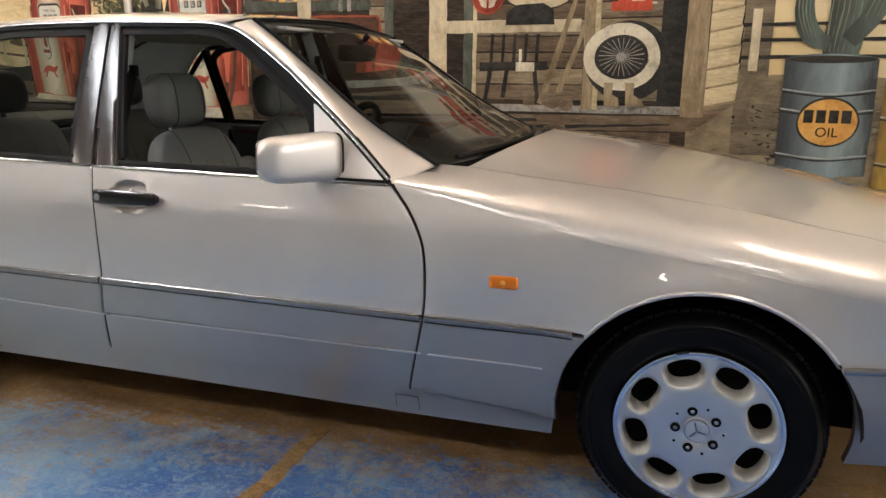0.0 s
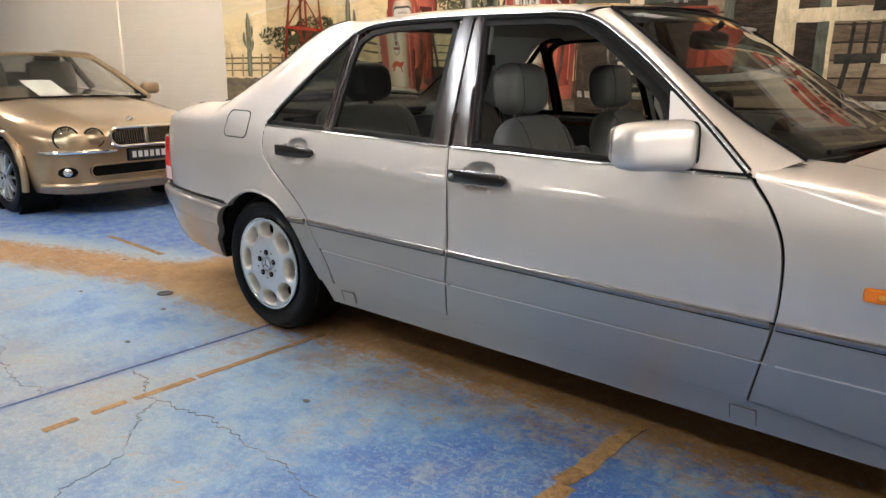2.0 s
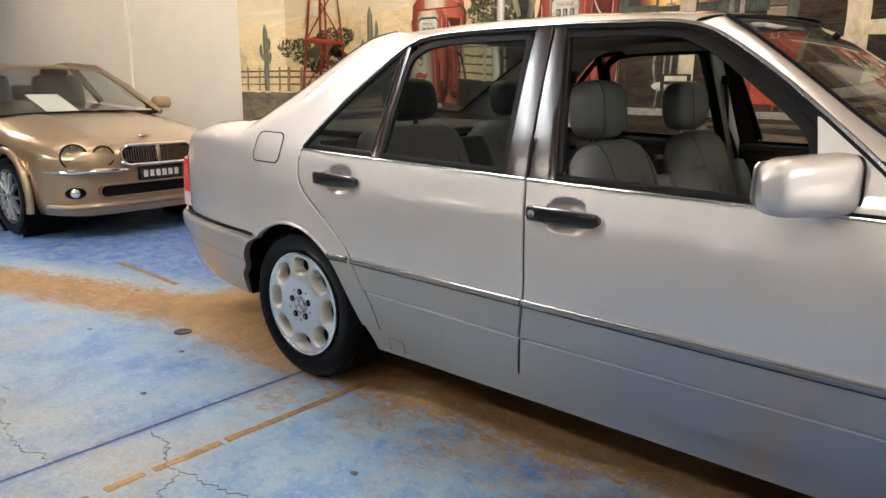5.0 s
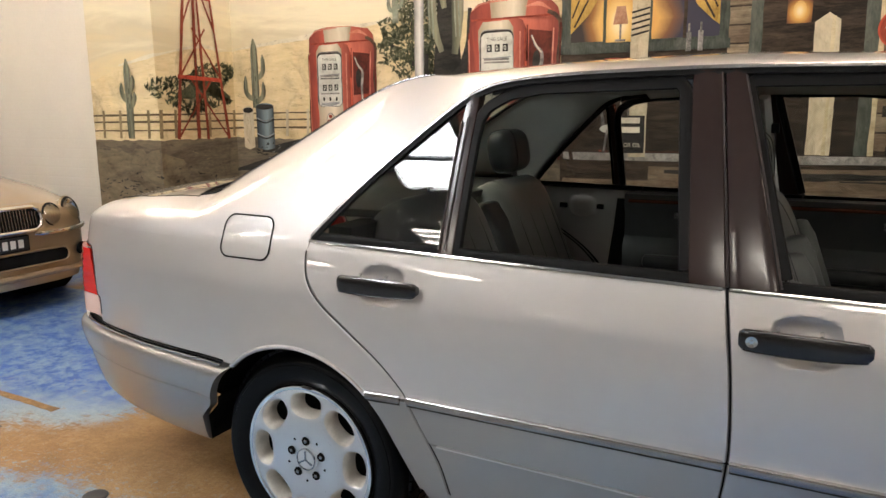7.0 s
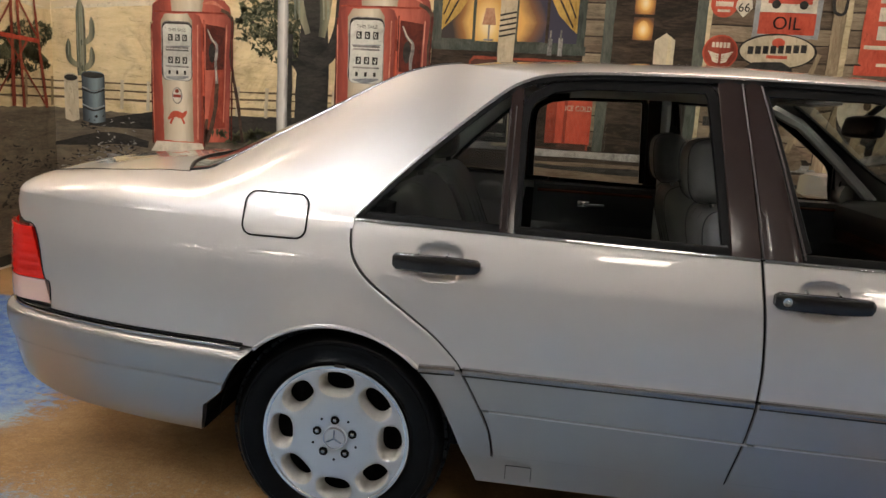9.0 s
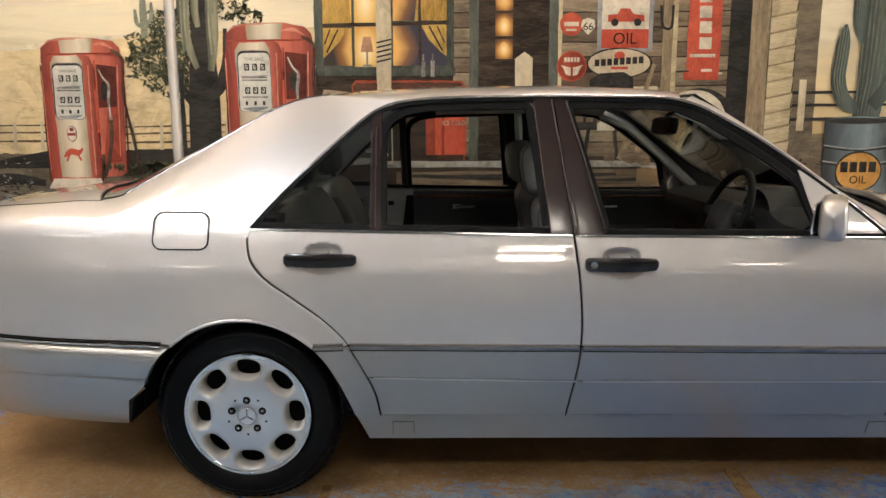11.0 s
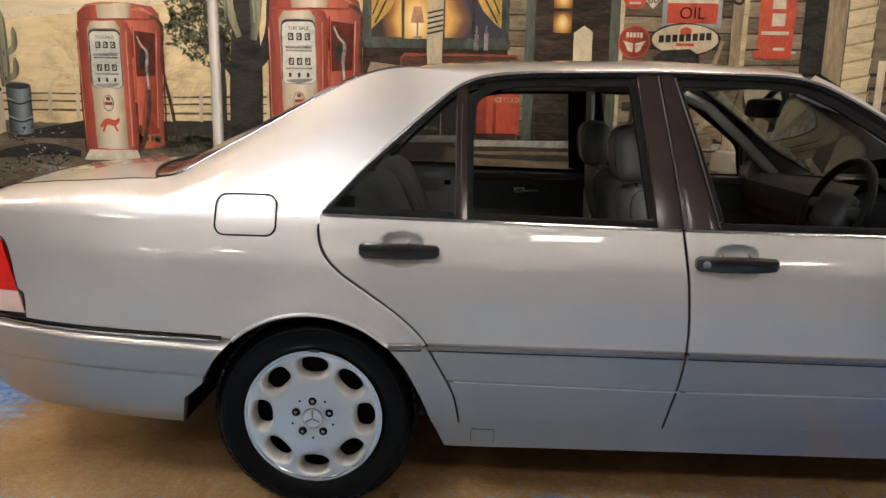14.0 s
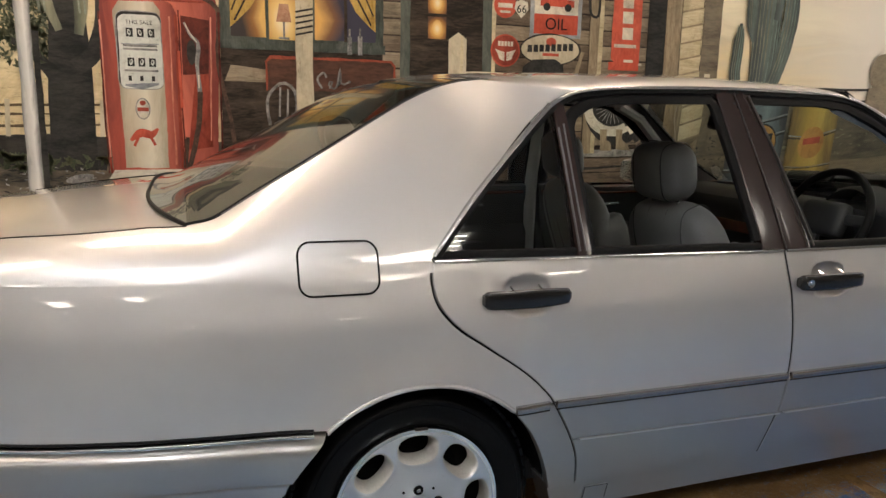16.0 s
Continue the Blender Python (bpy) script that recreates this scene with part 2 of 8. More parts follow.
def plate(outline, y0, y1, at=(0, 0)):
    """A flat slab standing in the x-z plane from y0 to y1."""
    n = len(outline)
    v = [(x + at[0], y0, z + at[1]) for x, z in outline] + [(x + at[0], y1, z + at[1]) for x, z in outline]
    f = [tuple(range(n)), tuple(range(2 * n - 1, n - 1, -1))] + [(k, n + k, n + (k + 1) % n, (k + 1) % n) for k in range(n)]
    return v, f


def ell(w, h, n=32, a0=0.0, a1=360.0):
    return [(w / 2 * math.cos(radians(a0 + (a1 - a0) * k / n)), h / 2 * math.sin(radians(a0 + (a1 - a0) * k / n))) for k in range(n + (a1 - a0 < 360))]


def cushion(w, d, h, r, seg=4, bulge=0.0):
    """A padded block centred on the origin in x and y and standing on z = 0."""
    bm = bmesh.new()
    bmesh.ops.create_cube(bm, size=1)
    bmesh.ops.subdivide_edges(bm, edges=bm.edges[:], cuts=5, use_grid_fill=True)
    for q in bm.verts:
        p = q.co * 2
        k = bulge * (1 - p.x**2) * (1 - p.y**2), bulge * (1 - p.z**2) * (1 - p.y**2)
        x, y, z = p.x * w / 2, p.y * d / 2, p.z * h / 2
        lim = Vector((max(-w / 2 + r, min(w / 2 - r, x)), max(-d / 2 + r, min(d / 2 - r, y)), max(-h / 2 + r, min(h / 2 - r, z))))
        off = Vector((x, y, z)) - lim
        if off.length > 1e-6:
            q.co = lim + off.normalized() * min(r, off.length if sum(abs(c) > 1e-6 for c in off) < 2 else r)
        else:
            q.co = Vector((x, y, z))
        q.co.z += h / 2 + (k[0] if p.z > 0 else 0)
        q.co.x += k[1] * p.x
    return from_bm(bm)


# ---- the hall ----
MURAL_Y = 3.265
PIL_Y, PIL_X0, PIL_X1 = 2.44, -3.915, -3.185
WHITE_Y = 2.85
XMIN, XMAX, YMIN = -15.0, 9.0, -25.0


def floor_material():
    m = mat("painted_concrete", (0.1, 0.25, 0.5), 0.5)
    n = Net(m)
    x, y, z = n.axes()
    M, A, S = (lambda a, b: n.math("MULTIPLY", a, b)), (lambda a, b: n.math("ADD", a, b)), (lambda a, b: n.math("SUBTRACT", a, b))
    big, mid, fine, grain = n.noise(0.7, 5, 0.6), n.noise(2.6, 7, 0.68, None, 0.4), n.noise(9, 7, 0.72), n.noise(60, 5, 0.75)
    flake = n.noise(24, 7, 0.78, None, 0.7)
    streak = n.noise(7, 7, 0.72, (1, 3.2, 1), 0.3)
    scrape = n.noise(5, 8, 0.75, (0.5, 4.5, 1), 0.9)
    wear = n.noise(1.3, 8, 0.72, (1.3, 0.8, 1), 0.9)
    # blue paint, rubbed thin in clouds; deeper towards the car's front half
    zone = M(M(n.step(A(x, M(big, 0.6)), 0.7, 2.2), n.step(A(y, M(mid, 0.7)), -1.5, -0.7)), 0.15)
    tone = S(A(A(M(mid, 0.55), M(big, 0.22)), M(fine, 0.23)), zone)
    blue = n.ramp(tone, (0.30, (0.022, 0.085, 0.33)), (0.41, (0.075, 0.20, 0.46)), (0.49, (0.185, 0.33, 0.52)), (0.57, (0.30, 0.41, 0.50)), (0.70, (0.38, 0.42, 0.44)))
    blue = n.mix(M(n.step(A(M(flake, 0.5), M(fine, 0.5)), 0.52, 0.60), 0.55), blue, (0.29, 0.40, 0.50))
    blue = n.mix(M(n.step(A(M(streak, 0.5), M(grain, 0.5)), 0.52, 0.60), 0.55), blue, (0.085, 0.18, 0.38))
    blue = n.mix(M(n.step(scrape, 0.60, 0.66), 0.45), blue, (0.44, 0.50, 0.55))
    # worn to grey-beige screed, most of all where the hall's traffic runs
    trod = M(S(1.0, n.step(A(y, M(mid, 0.6)), -0.75, 0.0)), S(1.0, n.step(A(x, M(big, 0.8)), 0.5, 1.5)))
    thin = A(A(M(wear, 0.72), M(flake, 0.28)), S(M(trod, 0.05), M(zone, 0.35)))
    blue = n.mix(M(trod, 0.72), blue, n.ramp(A(M(fine, 0.5), M(streak, 0.5)), (0.36, (0.11, 0.155, 0.20)), (0.62, (0.245, 0.31, 0.345))))
    blue = n.mix(M(n.step(thin, 0.49, 0.60), 0.68), blue, (0.325, 0.345, 0.355))
    blue = n.mix(M(n.step(A(M(thin, 0.7), M(grain, 0.3)), 0.56, 0.60), 0.42), blue, (0.31, 0.25, 0.16))
    deep = n.ramp(A(M(fine, 0.6), M(flake, 0.4)), (0.32, (0.014, 0.085, 0.40)), (0.52, (0.03, 0.14, 0.50)), (0.68, (0.08, 0.25, 0.62)))
    # behind the car all its borders slant away from the wall
    ys = A(y, M(n.math("MAXIMUM", S(-1.2, x), 0.0), 0.36))
    fresh = n.step(A(ys, A(M(S(big, 0.5), 0.4), M(S(flake, 0.5), 0.5))), 0.52, 0.92)
    blue = n.mix(fresh, blue, deep)
    tan = n.ramp(A(M(mid, 0.5), A(M(grain, 0.25), M(flake, 0.25))), (0.30, (0.13, 0.066, 0.024)), (0.5, (0.29, 0.165, 0.066)), (0.70, (0.47, 0.31, 0.15)))
    # bare screed: under the car, and a band that runs on behind it; its edge flakes off
    wob = A(A(M(S(big, 0.5), 0.35), M(S(streak, 0.5), 0.46)), A(M(S(flake, 0.5), 0.58), M(S(grain, 0.5), 0.20)))
    edge = A(M(n.step(x, -0.6, 2.8), 0.28), -0.02)
    crisp = n.step(A(x, M(big, 0.5)), -0.7, 0.1)
    low = A(M(n.step(S(A(ys, wob), edge), 0.0, 0.03), crisp), M(n.step(S(A(ys, wob), edge), -0.07, 0.11), S(1.0, crisp)))
    ahead = n.step(A(x, M(wob, 1.2)), -1.45, -1.30)
    over = M(n.step(A(ys, wob), 0.42, 0.60), S(1.0, ahead))
    band = M(M(low, S(1.0, over)), S(1.0, M(ahead, n.step(y, 1.9, 2.1))))
    band = M(band, n.step(A(x, wob), -4.2, -3.4))
    # a pale halo of thinned paint along that edge
    rim = n.step(S(A(ys, wob), edge), -0.34, -0.02)
    blue = n.mix(M(rim, M(n.step(A(M(fine, 0.6), M(flake, 0.4)), 0.42, 0.58), 0.8)), blue, (0.30, 0.40, 0.47))
    upper = M(M(n.step(A(ys, M(wob, 0.7)), 0.36, 0.52), S(1.0, n.step(A(ys, M(wob, 0.7)), 0.55, 0.85))), S(1.0, ahead))
    blue = n.mix(M(upper, 0.75), blue, n.ramp(flake, (0.35, (0.24, 0.36, 0.46)), (0.65, (0.46, 0.52, 0.54))))
    # a crust of fine pale and rusty flecks on the blue coat
    crust = n.noise(48, 8, 0.82, None, 0.5)
    patch = n.noise(3.4, 6, 0.7, None, 0.8)
    coat = S(1.0, n.step(ys, 0.55, 0.9))
    blue = n.mix(M(M(n.step(crust, 0.50, 0.58), n.step(patch, 0.36, 0.56)), M(coat, 0.55)), blue, (0.34, 0.45, 0.53))
    blue = n.mix(M(M(n.step(crust, 0.46, 0.40), n.step(patch, 0.58, 0.44)), M(coat, 0.35)), blue, (0.055, 0.14, 0.34))
    blue = n.mix(M(M(n.step(A(M(crust, 0.45), M(fine, 0.55)), 0.56, 0.61), n.step(patch, 0.50, 0.60)), M(coat, 0.6)), blue, (0.33, 0.24, 0.15))
    grey = n.noise(1.9, 7, 0.72, (1, 1.4, 1), 0.6)
    blue = n.mix(M(M(n.step(grey, 0.50, 0.62), trod), 0.6), blue, n.ramp(fine, (0.35, (0.20, 0.20, 0.195)), (0.62, (0.33, 0.335, 0.325))))
    # the blue smear along the joint
    near = n.step(n.math("ABSOLUTE", A(A(x, 0.05), M(S(fine, 0.5), 0.10))), 0.075, 0.0)
    blue = n.mix(M(M(near, n.step(A(M(fine, 0.6), M(streak, 0.4)), 0.40, 0.56)), 0.7), blue, (0.06, 0.10, 0.30))
    back = M(n.step(A(y, M(S(fine, 0.5), 0.12)), 2.02, 2.08), n.step(x, -4.1, -3.8))
    spots = M(n.step(A(M(flake, 0.6), M(mid, 0.4)), 0.585, 0.61), n.step(big, 0.42, 0.58))
    bare = n.math("MAXIMUM", n.math("MAXIMUM", band, back), M(spots, 0.8))
    blue = n.mix(1.0, blue, (0.84, 0.85, 0.88), "MULTIPLY")
    col = n.mix(bare, blue, tan)
    fray = M(n.step(S(A(ys, M(wob, 1.5)), edge), -0.30, -0.03), n.step(x, -0.9, 0.3))
    col = n.mix(M(M(fray, S(1.0, band)), M(n.step(A(M(crust, 0.55), M(patch, 0.45)), 0.47, 0.53), 0.75)), col, n.ramp(fine, (0.38, (0.17, 0.095, 0.04)), (0.62, (0.36, 0.25, 0.14))))
    # old paint crumbs left on the bare part, light and dark specks everywhere
    col = n.mix(M(M(band, n.step(A(M(flake, 0.5), M(crust, 0.5)), 0.545, 0.58)), M(S(1.0, n.step(S(A(y, wob), edge), 0.02, 0.45)), 0.85)), col, (0.24, 0.36, 0.46))
    speck = n.noise(130, 3, 0.6)
    col = n.mix(0.55, col, n.ramp(n.noise(190, 4, 0.8), (0.34, (0.24, 0.24, 0.24)), (0.66, (0.76, 0.76, 0.76))), "OVERLAY")
    col = n.mix(M(n.step(speck, 0.62, 0.69), 0.55), col, (0.10, 0.075, 0.05))
    col = n.mix(M(n.step(grain, 0.60, 0.70), 0.22), col, (0.52, 0.54, 0.55))
    # far out, unseen, the floor colour turns darker to darken the car's flank reflections
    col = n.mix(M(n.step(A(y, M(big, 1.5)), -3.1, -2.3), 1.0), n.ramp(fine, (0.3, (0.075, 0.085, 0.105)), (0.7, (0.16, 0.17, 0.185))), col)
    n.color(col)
    n.rough(A(M(fine, 0.3), A(0.28, M(bare, 0.15))))
    n.bump(A(A(M(grain, 0.35), M(flake, 0.35)), A(M(fine, 0.3), M(bare, -0.12))), 0.36, 0.006)
    return m


FLOOR = floor_material()
floor_ob = tagged(mesh_ob("floor", box(XMIN, XMAX, YMIN, MURAL_Y + 0.2, -0.2, 0.0), FLOOR, None, "", False), "worn blue-painted concrete floor with bare tan patches and cracks", "floor", "", "structure")
walls = {
    "wall_north": box(PIL_X1 - 0.02, XMAX, MURAL_Y, MURAL_Y + 0.2, 0, CEIL),
    "wall_north_white": box(XMIN, PIL_X0 + 0.1, WHITE_Y, WHITE_Y + 0.2, 0, CEIL),
    "pilaster": box(PIL_X0, PIL_X1, PIL_Y, MURAL_Y + 0.2, 0, CEIL),
    "pilaster_far": box(-7.23, -6.93, WHITE_Y - 0.025, WHITE_Y + 0.01, 0, CEIL),
    "wall_west": box(XMIN - 0.2, XMIN, YMIN, MURAL_Y + 0.2, 0, CEIL),
    "wall_east": box(XMAX, XMAX + 0.2, YMIN, MURAL_Y + 0.2, 0, CEIL),
}
def brick_wall():
    """White paint over courses of brick, whose joints just show."""
    m = worn("painted_brick", (0.80, 0.76, 0.69), 0.75, 0, 0, 0.05, 1.6, 40)
    n = Net(m)
    mp = n.t.nodes.new("ShaderNodeMapping")
    mp.inputs["Rotation"].default_value = (radians(90), 0, 0)
    n.t.links.new(n.c.outputs["Object"], mp.inputs["Vector"])
    b = n.t.nodes.new("ShaderNodeTexBrick")
    for k, v in (("Scale", 1.0), ("Mortar Size", 0.009), ("Mortar Smooth", 0.7), ("Brick Width", 0.24), ("Row Height", 0.086)):
        b.inputs[k].default_value = v
    n.t.links.new(mp.outputs["Vector"], b.inputs["Vector"])
    h = n.math("ADD", n.math("MULTIPLY", b.outputs["Fac"], -0.5), n.math("MULTIPLY", n.noise(14, 5, 0.7), 0.9))
    n.bump(h, 0.17, 0.008)
    return m


WHITEBRICK = brick_wall()
# East and south walls are unseen closers, their grey set for the car's reflections.
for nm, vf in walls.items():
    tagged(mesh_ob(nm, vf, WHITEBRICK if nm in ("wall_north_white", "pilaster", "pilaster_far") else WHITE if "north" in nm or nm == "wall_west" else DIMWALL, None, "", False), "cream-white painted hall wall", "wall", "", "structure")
tagged(mesh_ob("ceiling", box(XMIN - 0.2, XMAX + 0.2, YMIN - 0.2, MURAL_Y + 0.2, CEIL, CEIL + 0.2), CEILM, None, "", False), "pale hall ceiling", "ceiling", "", "structure")
tagged(mesh_ob("wall_south", box(XMIN, XMAX, YMIN - 0.2, YMIN, 0, CEIL), DIMWALL, None, "", False), "unseen grey end wall that closes the hall", "wall", "", "structure")

TUBE = mat("lit_tube", (1.0, 0.825, 0.66), 0.5, 0, 0, TUBE_POWER)
OLDTUBE = mat("dim_lit_tube", (1.0, 0.88, 0.75), 0.5, 0, 0, FAR_TUBE_POWER)
DAYTUBE = mat("cool_lit_tube", (1.0, 0.92, 0.82), 0.5, 0, 0, FRONT_TUBE_POWER)
HOUSING = worn("lamp_housing", (0.7, 0.7, 0.68), 0.5)


def ceiling_lamp(x, y, turn):
    gap = 0.19 if y > -6 else 0.31
    lamp = thing("ceiling_light", "four-tube fluorescent ceiling light, lit", "light", "ceiling lights", (x, y, CEIL), turn)
    part("housing", merge(box(-0.63, 0.63, -1.9 * gap, 1.9 * gap, -0.03, -0.001), box(-0.63, -0.605, -1.9 * gap, 1.9 * gap, -0.09, -0.03), box(0.605, 0.63, -1.9 * gap, 1.9 * gap, -0.09, -0.03)), HOUSING, lamp, "", False)
    for k in range(4):
        part("tube", lathe([(0.0, -0.6), (0.019, -0.598), (0.019, 0.598), (0.0, 0.6)], 12, "x", (0, (k - 1.5) * gap, -0.06)), TUBE if y > -2 else DAYTUBE if y > -6 else OLDTUBE, lamp)
    return lamp


# Unseen fixtures: some placed from reflections, others, like (-2.9, 0.3), added to brighten.
for x, y in ((-8.6, 0.6), (-5.2, 1.0), (-2.9, 0.3), (-1.1, 1.7), (1.7, 0.9), (4.9, 0.5), (-2.0, -4.55), (1.5, -4.5), (5.0, -4.5), (-5.5, -4.5), (2.2, -9.9), (-5.9, -12.8), (-10.4, -13.4), (7.0, -12.0), (2.8, -22.0), (-5.6, -21.0)):
    ceiling_lamp(x, y, 0)
# a skylight of two milky sheets between the lamps
MILKY = mat("milky_sheet", (0.95, 0.97, 1.0), 0.6, 0, 0, SKYLIGHT)
sky_l = thing("skylight", "milky rooflight panel with a cross bar, daylit", "skylight", "", (-1.76, -2.25, CEIL))
for q0, q1 in ((-0.78, -0.27), (-0.21, 0.80)):
    part("sheet", box(-0.40, 0.40, q0, q1, -0.02, -0.004), MILKY, sky_l, "", False)
part("frame", merge(box(-0.46, 0.46, -0.84, -0.79, -0.05, -0.001), box(-0.46, 0.46, 0.81, 0.86, -0.05, -0.001), box(-0.46, -0.41, -0.79, 0.81, -0.05, -0.001), box(0.41, 0.46, -0.79, 0.81, -0.05, -0.001), box(-0.41, 0.41, -0.265, -0.215, -0.05, -0.001)), HOUSING, sky_l, "", False)


# glowing panes in window frames, added unseen ahead of the car to whiten its mirror
FILLPANE = mat("added_glow_pane", (1.0, 0.95, 0.87), 0.4, 0, 0, WINDOW_LIGHT)
win_e = tagged(mesh_ob("window_1", merge(box(8.93, 8.995, -1.9, -1.8, 0.9, 3.1), box(8.93, 8.995, 2.4, 2.5, 0.9, 3.1), box(8.93, 8.995, -1.8, 2.4, 3.0, 3.1), box(8.93, 8.995, -1.8, 2.4, 0.9, 1.0)), HOUSING, None, "", False), "unseen added window with glowing panes that brighten the car's front", "window", "", "structure")
for k in range(3):
    part("pane", box(8.95, 8.985, -1.78 + 1.4 * k, -0.44 + 1.4 * k, 1.02, 2.98), FILLPANE, win_e, "", False)


# ---- the silver saloon ----
MID = 0.943  # half the width: the car's middle line lies at y = MID, its near side at y = 0
WB = 3.04
HUB = 0.325
SECTION = spline([(0.2, 0.085), (0.26, 0.07), (0.32, 0.05), (0.40, 0.028), (0.46, 0.014), (0.52, 0.006), (0.58, 0.002), (0.66, 0.0), (0.74, 0.002), (0.82, 0.009), (0.84, 0.0117), (0.86, 0.0158),
                  (0.88, 0.0206), (0.90, 0.0254), (0.92, 0.0302), (0.94, 0.0353), (0.96, 0.0413), (0.98, 0.0485), (1.04, 0.073), (1.1, 0.0995), (1.2, 0.146), (1.3, 0.195), (1.4, 0.247), (1.47, 0.285)], 400)
PLAN = spline([(-1.25, 0.75), (-1.24, 0.55), (-1.215, 0.36), (-1.17, 0.25), (-1.09, 0.18), (-0.945, 0.12), (-0.8, 0.078), (-0.6, 0.04), (-0.3, 0.012), (0.0, 0.002), (0.4, 0.0),
               (1.2, 0.0), (2.0, 0.0), (2.4, 0.004), (2.8, 0.014), (3.1, 0.028), (3.35, 0.05), (3.6, 0.09), (3.78, 0.15), (3.9, 0.25), (3.96, 0.42), (3.99, 0.75)], 500)
PLAN = PLAN[np.argsort(PLAN[:, 0])]
TOPLINE = [(-1.2, 0.985), (-1.1, 1.005), (-0.9, 1.028), (-0.62, 1.05), (0, 1.06), (2.1, 0.985), (2.35, 0.975), (2.5, 0.958), (2.8, 0.932), (3.1, 0.893), (3.44, 0.83), (3.7, 0.77), (3.95, 0.69)]


HANDLES = ((0.155, 0.879), (1.150, 0.863))


def side_y(x, z, dents=False):
    """How far in from the car's widest line its side lies at x along and z up."""
    x, z = np.asarray(x, float), np.asarray(z, float)
    y = np.interp(z, SECTION[:, 0], SECTION[:, 1]) + np.interp(x, PLAN[:, 0], PLAN[:, 1])
    for cx, r0 in ((0.0, 0.352), (WB, 0.388)):
        r = np.hypot(x - cx, z - HUB)
        y = y - 0.011 * np.exp(-(((r - r0) / 0.06) ** 2)) * np.clip((z - 0.2) / 0.2, 0, 1)
    for hx, hz in HANDLES if dents else ():
        d = (np.abs((x - hx - 0.126) / 0.064) ** 3 + np.abs((z - hz) / 0.051) ** 3) ** (1 / 3)
        y = y + 0.021 * np.clip(1 - d**3.5, 0, 1) ** 0.7
    return y


def on_side(xz, off=0.0, dents=False):
    a = np.asarray(xz, float)
    return np.stack([a[..., 0], side_y(a[..., 0], a[..., 1], dents) + off, a[..., 1]], -1)


def line_z(pts):
    a = np.asarray(pts, float)
    return lambda x: np.interp(x, a[:, 0], a[:, 1])


belt = line_z([(0.03, 0.976), (1.12, 0.953), (2.17, 0.944)])
trim = line_z([(-1.2, 0.60), (0.25, 0.589), (1.14, 0.583), (2.27, 0.574), (2.72, 0.572), (3.5, 0.555)])
crease = line_z([(-1.2, 0.474), (0.34, 0.474), (1.12, 0.458), (2.23, 0.457), (2.7, 0.455), (3.5, 0.44)])
topz = line_z(TOPLINE)

GAP_C = spline([(0.032, 0.976), (0.026, 0.93), (0.04, 0.868), (0.088, 0.811), (0.163, 0.758), (0.271, 0.682), (0.335, 0.622), (0.362, 0.585), (0.44, 0.432), (0.463, 0.318)], 80)
GAP_B = spline([(1.118, 0.955), (1.14, 0.76), (1.143, 0.577), (1.105, 0.318)], 60)
GAP_A = spline([(2.165, 0.945), (2.226, 0.87), (2.264, 0.792), (2.277, 0.70), (2.27, 0.566), (2.213, 0.318)], 60)


def between(line, hi, lo):
    """The stretch of a falling line between two heights, turned to run upwards."""
    a = line[np.argsort(line[:, 1])]
    z = np.linspace(lo, hi, 40)
    return np.stack([np.interp(z, a[:, 1], a[:, 0]), z], 1)


def along(fn, x0, x1, n=30):
    x = np.linspace(x0, x1, n)
    return np.stack([x, fn(x) if callable(fn) else np.full(n, fn)], 1)


def arch(cx, r, a0, a1, n=40, squash=1.0):
    a = np.radians(np.linspace(a0, a1, n))
    return np.stack([cx + r * np.cos(a) * squash, HUB + r * np.sin(a)], 1)


def panel_vf(xz, off=0.0, depth=0.022):
    """A body panel on the side of the car: softly turned at its rim, with a flange inwards."""
    p = on_side(xz, off, True)
    p[0, :, 1] += 0.003
    p[-1, :, 1] += 0.003
    p[:, 0, 1] += 0.003
    p[:, -1, 1] += 0.003
    return shell(p, (0, depth, 0))


def sided(side, vf):
    """A shape built for the near side, kept or mirrored."""
    return [(x, side * y, z) for x, y, z in vf[0]], vf[1]


def flip(vf):
    """The same on the far side of the car."""
    return [(x, 2 * MID - y, z) for x, y, z in vf[0]], [tuple(reversed(q)) for q in vf[1]]


car = thing("sedan_car", "silver four-door saloon car with lowered side windows", "car")


def both(name, vf, material, parent=None, label="", sharp=40.0):
    a = part(name, vf, material, parent or car, label, True, sharp)
    part(name, flip(vf), material, parent or car, label, True, sharp)
    return a


def bez(p0, p1, p2, p3, n=12):
    t = np.linspace(0, 1, n)[:, None]
    p0, p1, p2, p3 = (np.asarray(p, float) for p in (p0, p1, p2, p3))
    return (1 - t) ** 3 * p0 + 3 * (1 - t) ** 2 * t * p1 + 3 * (1 - t) * t**2 * p2 + t**3 * p3


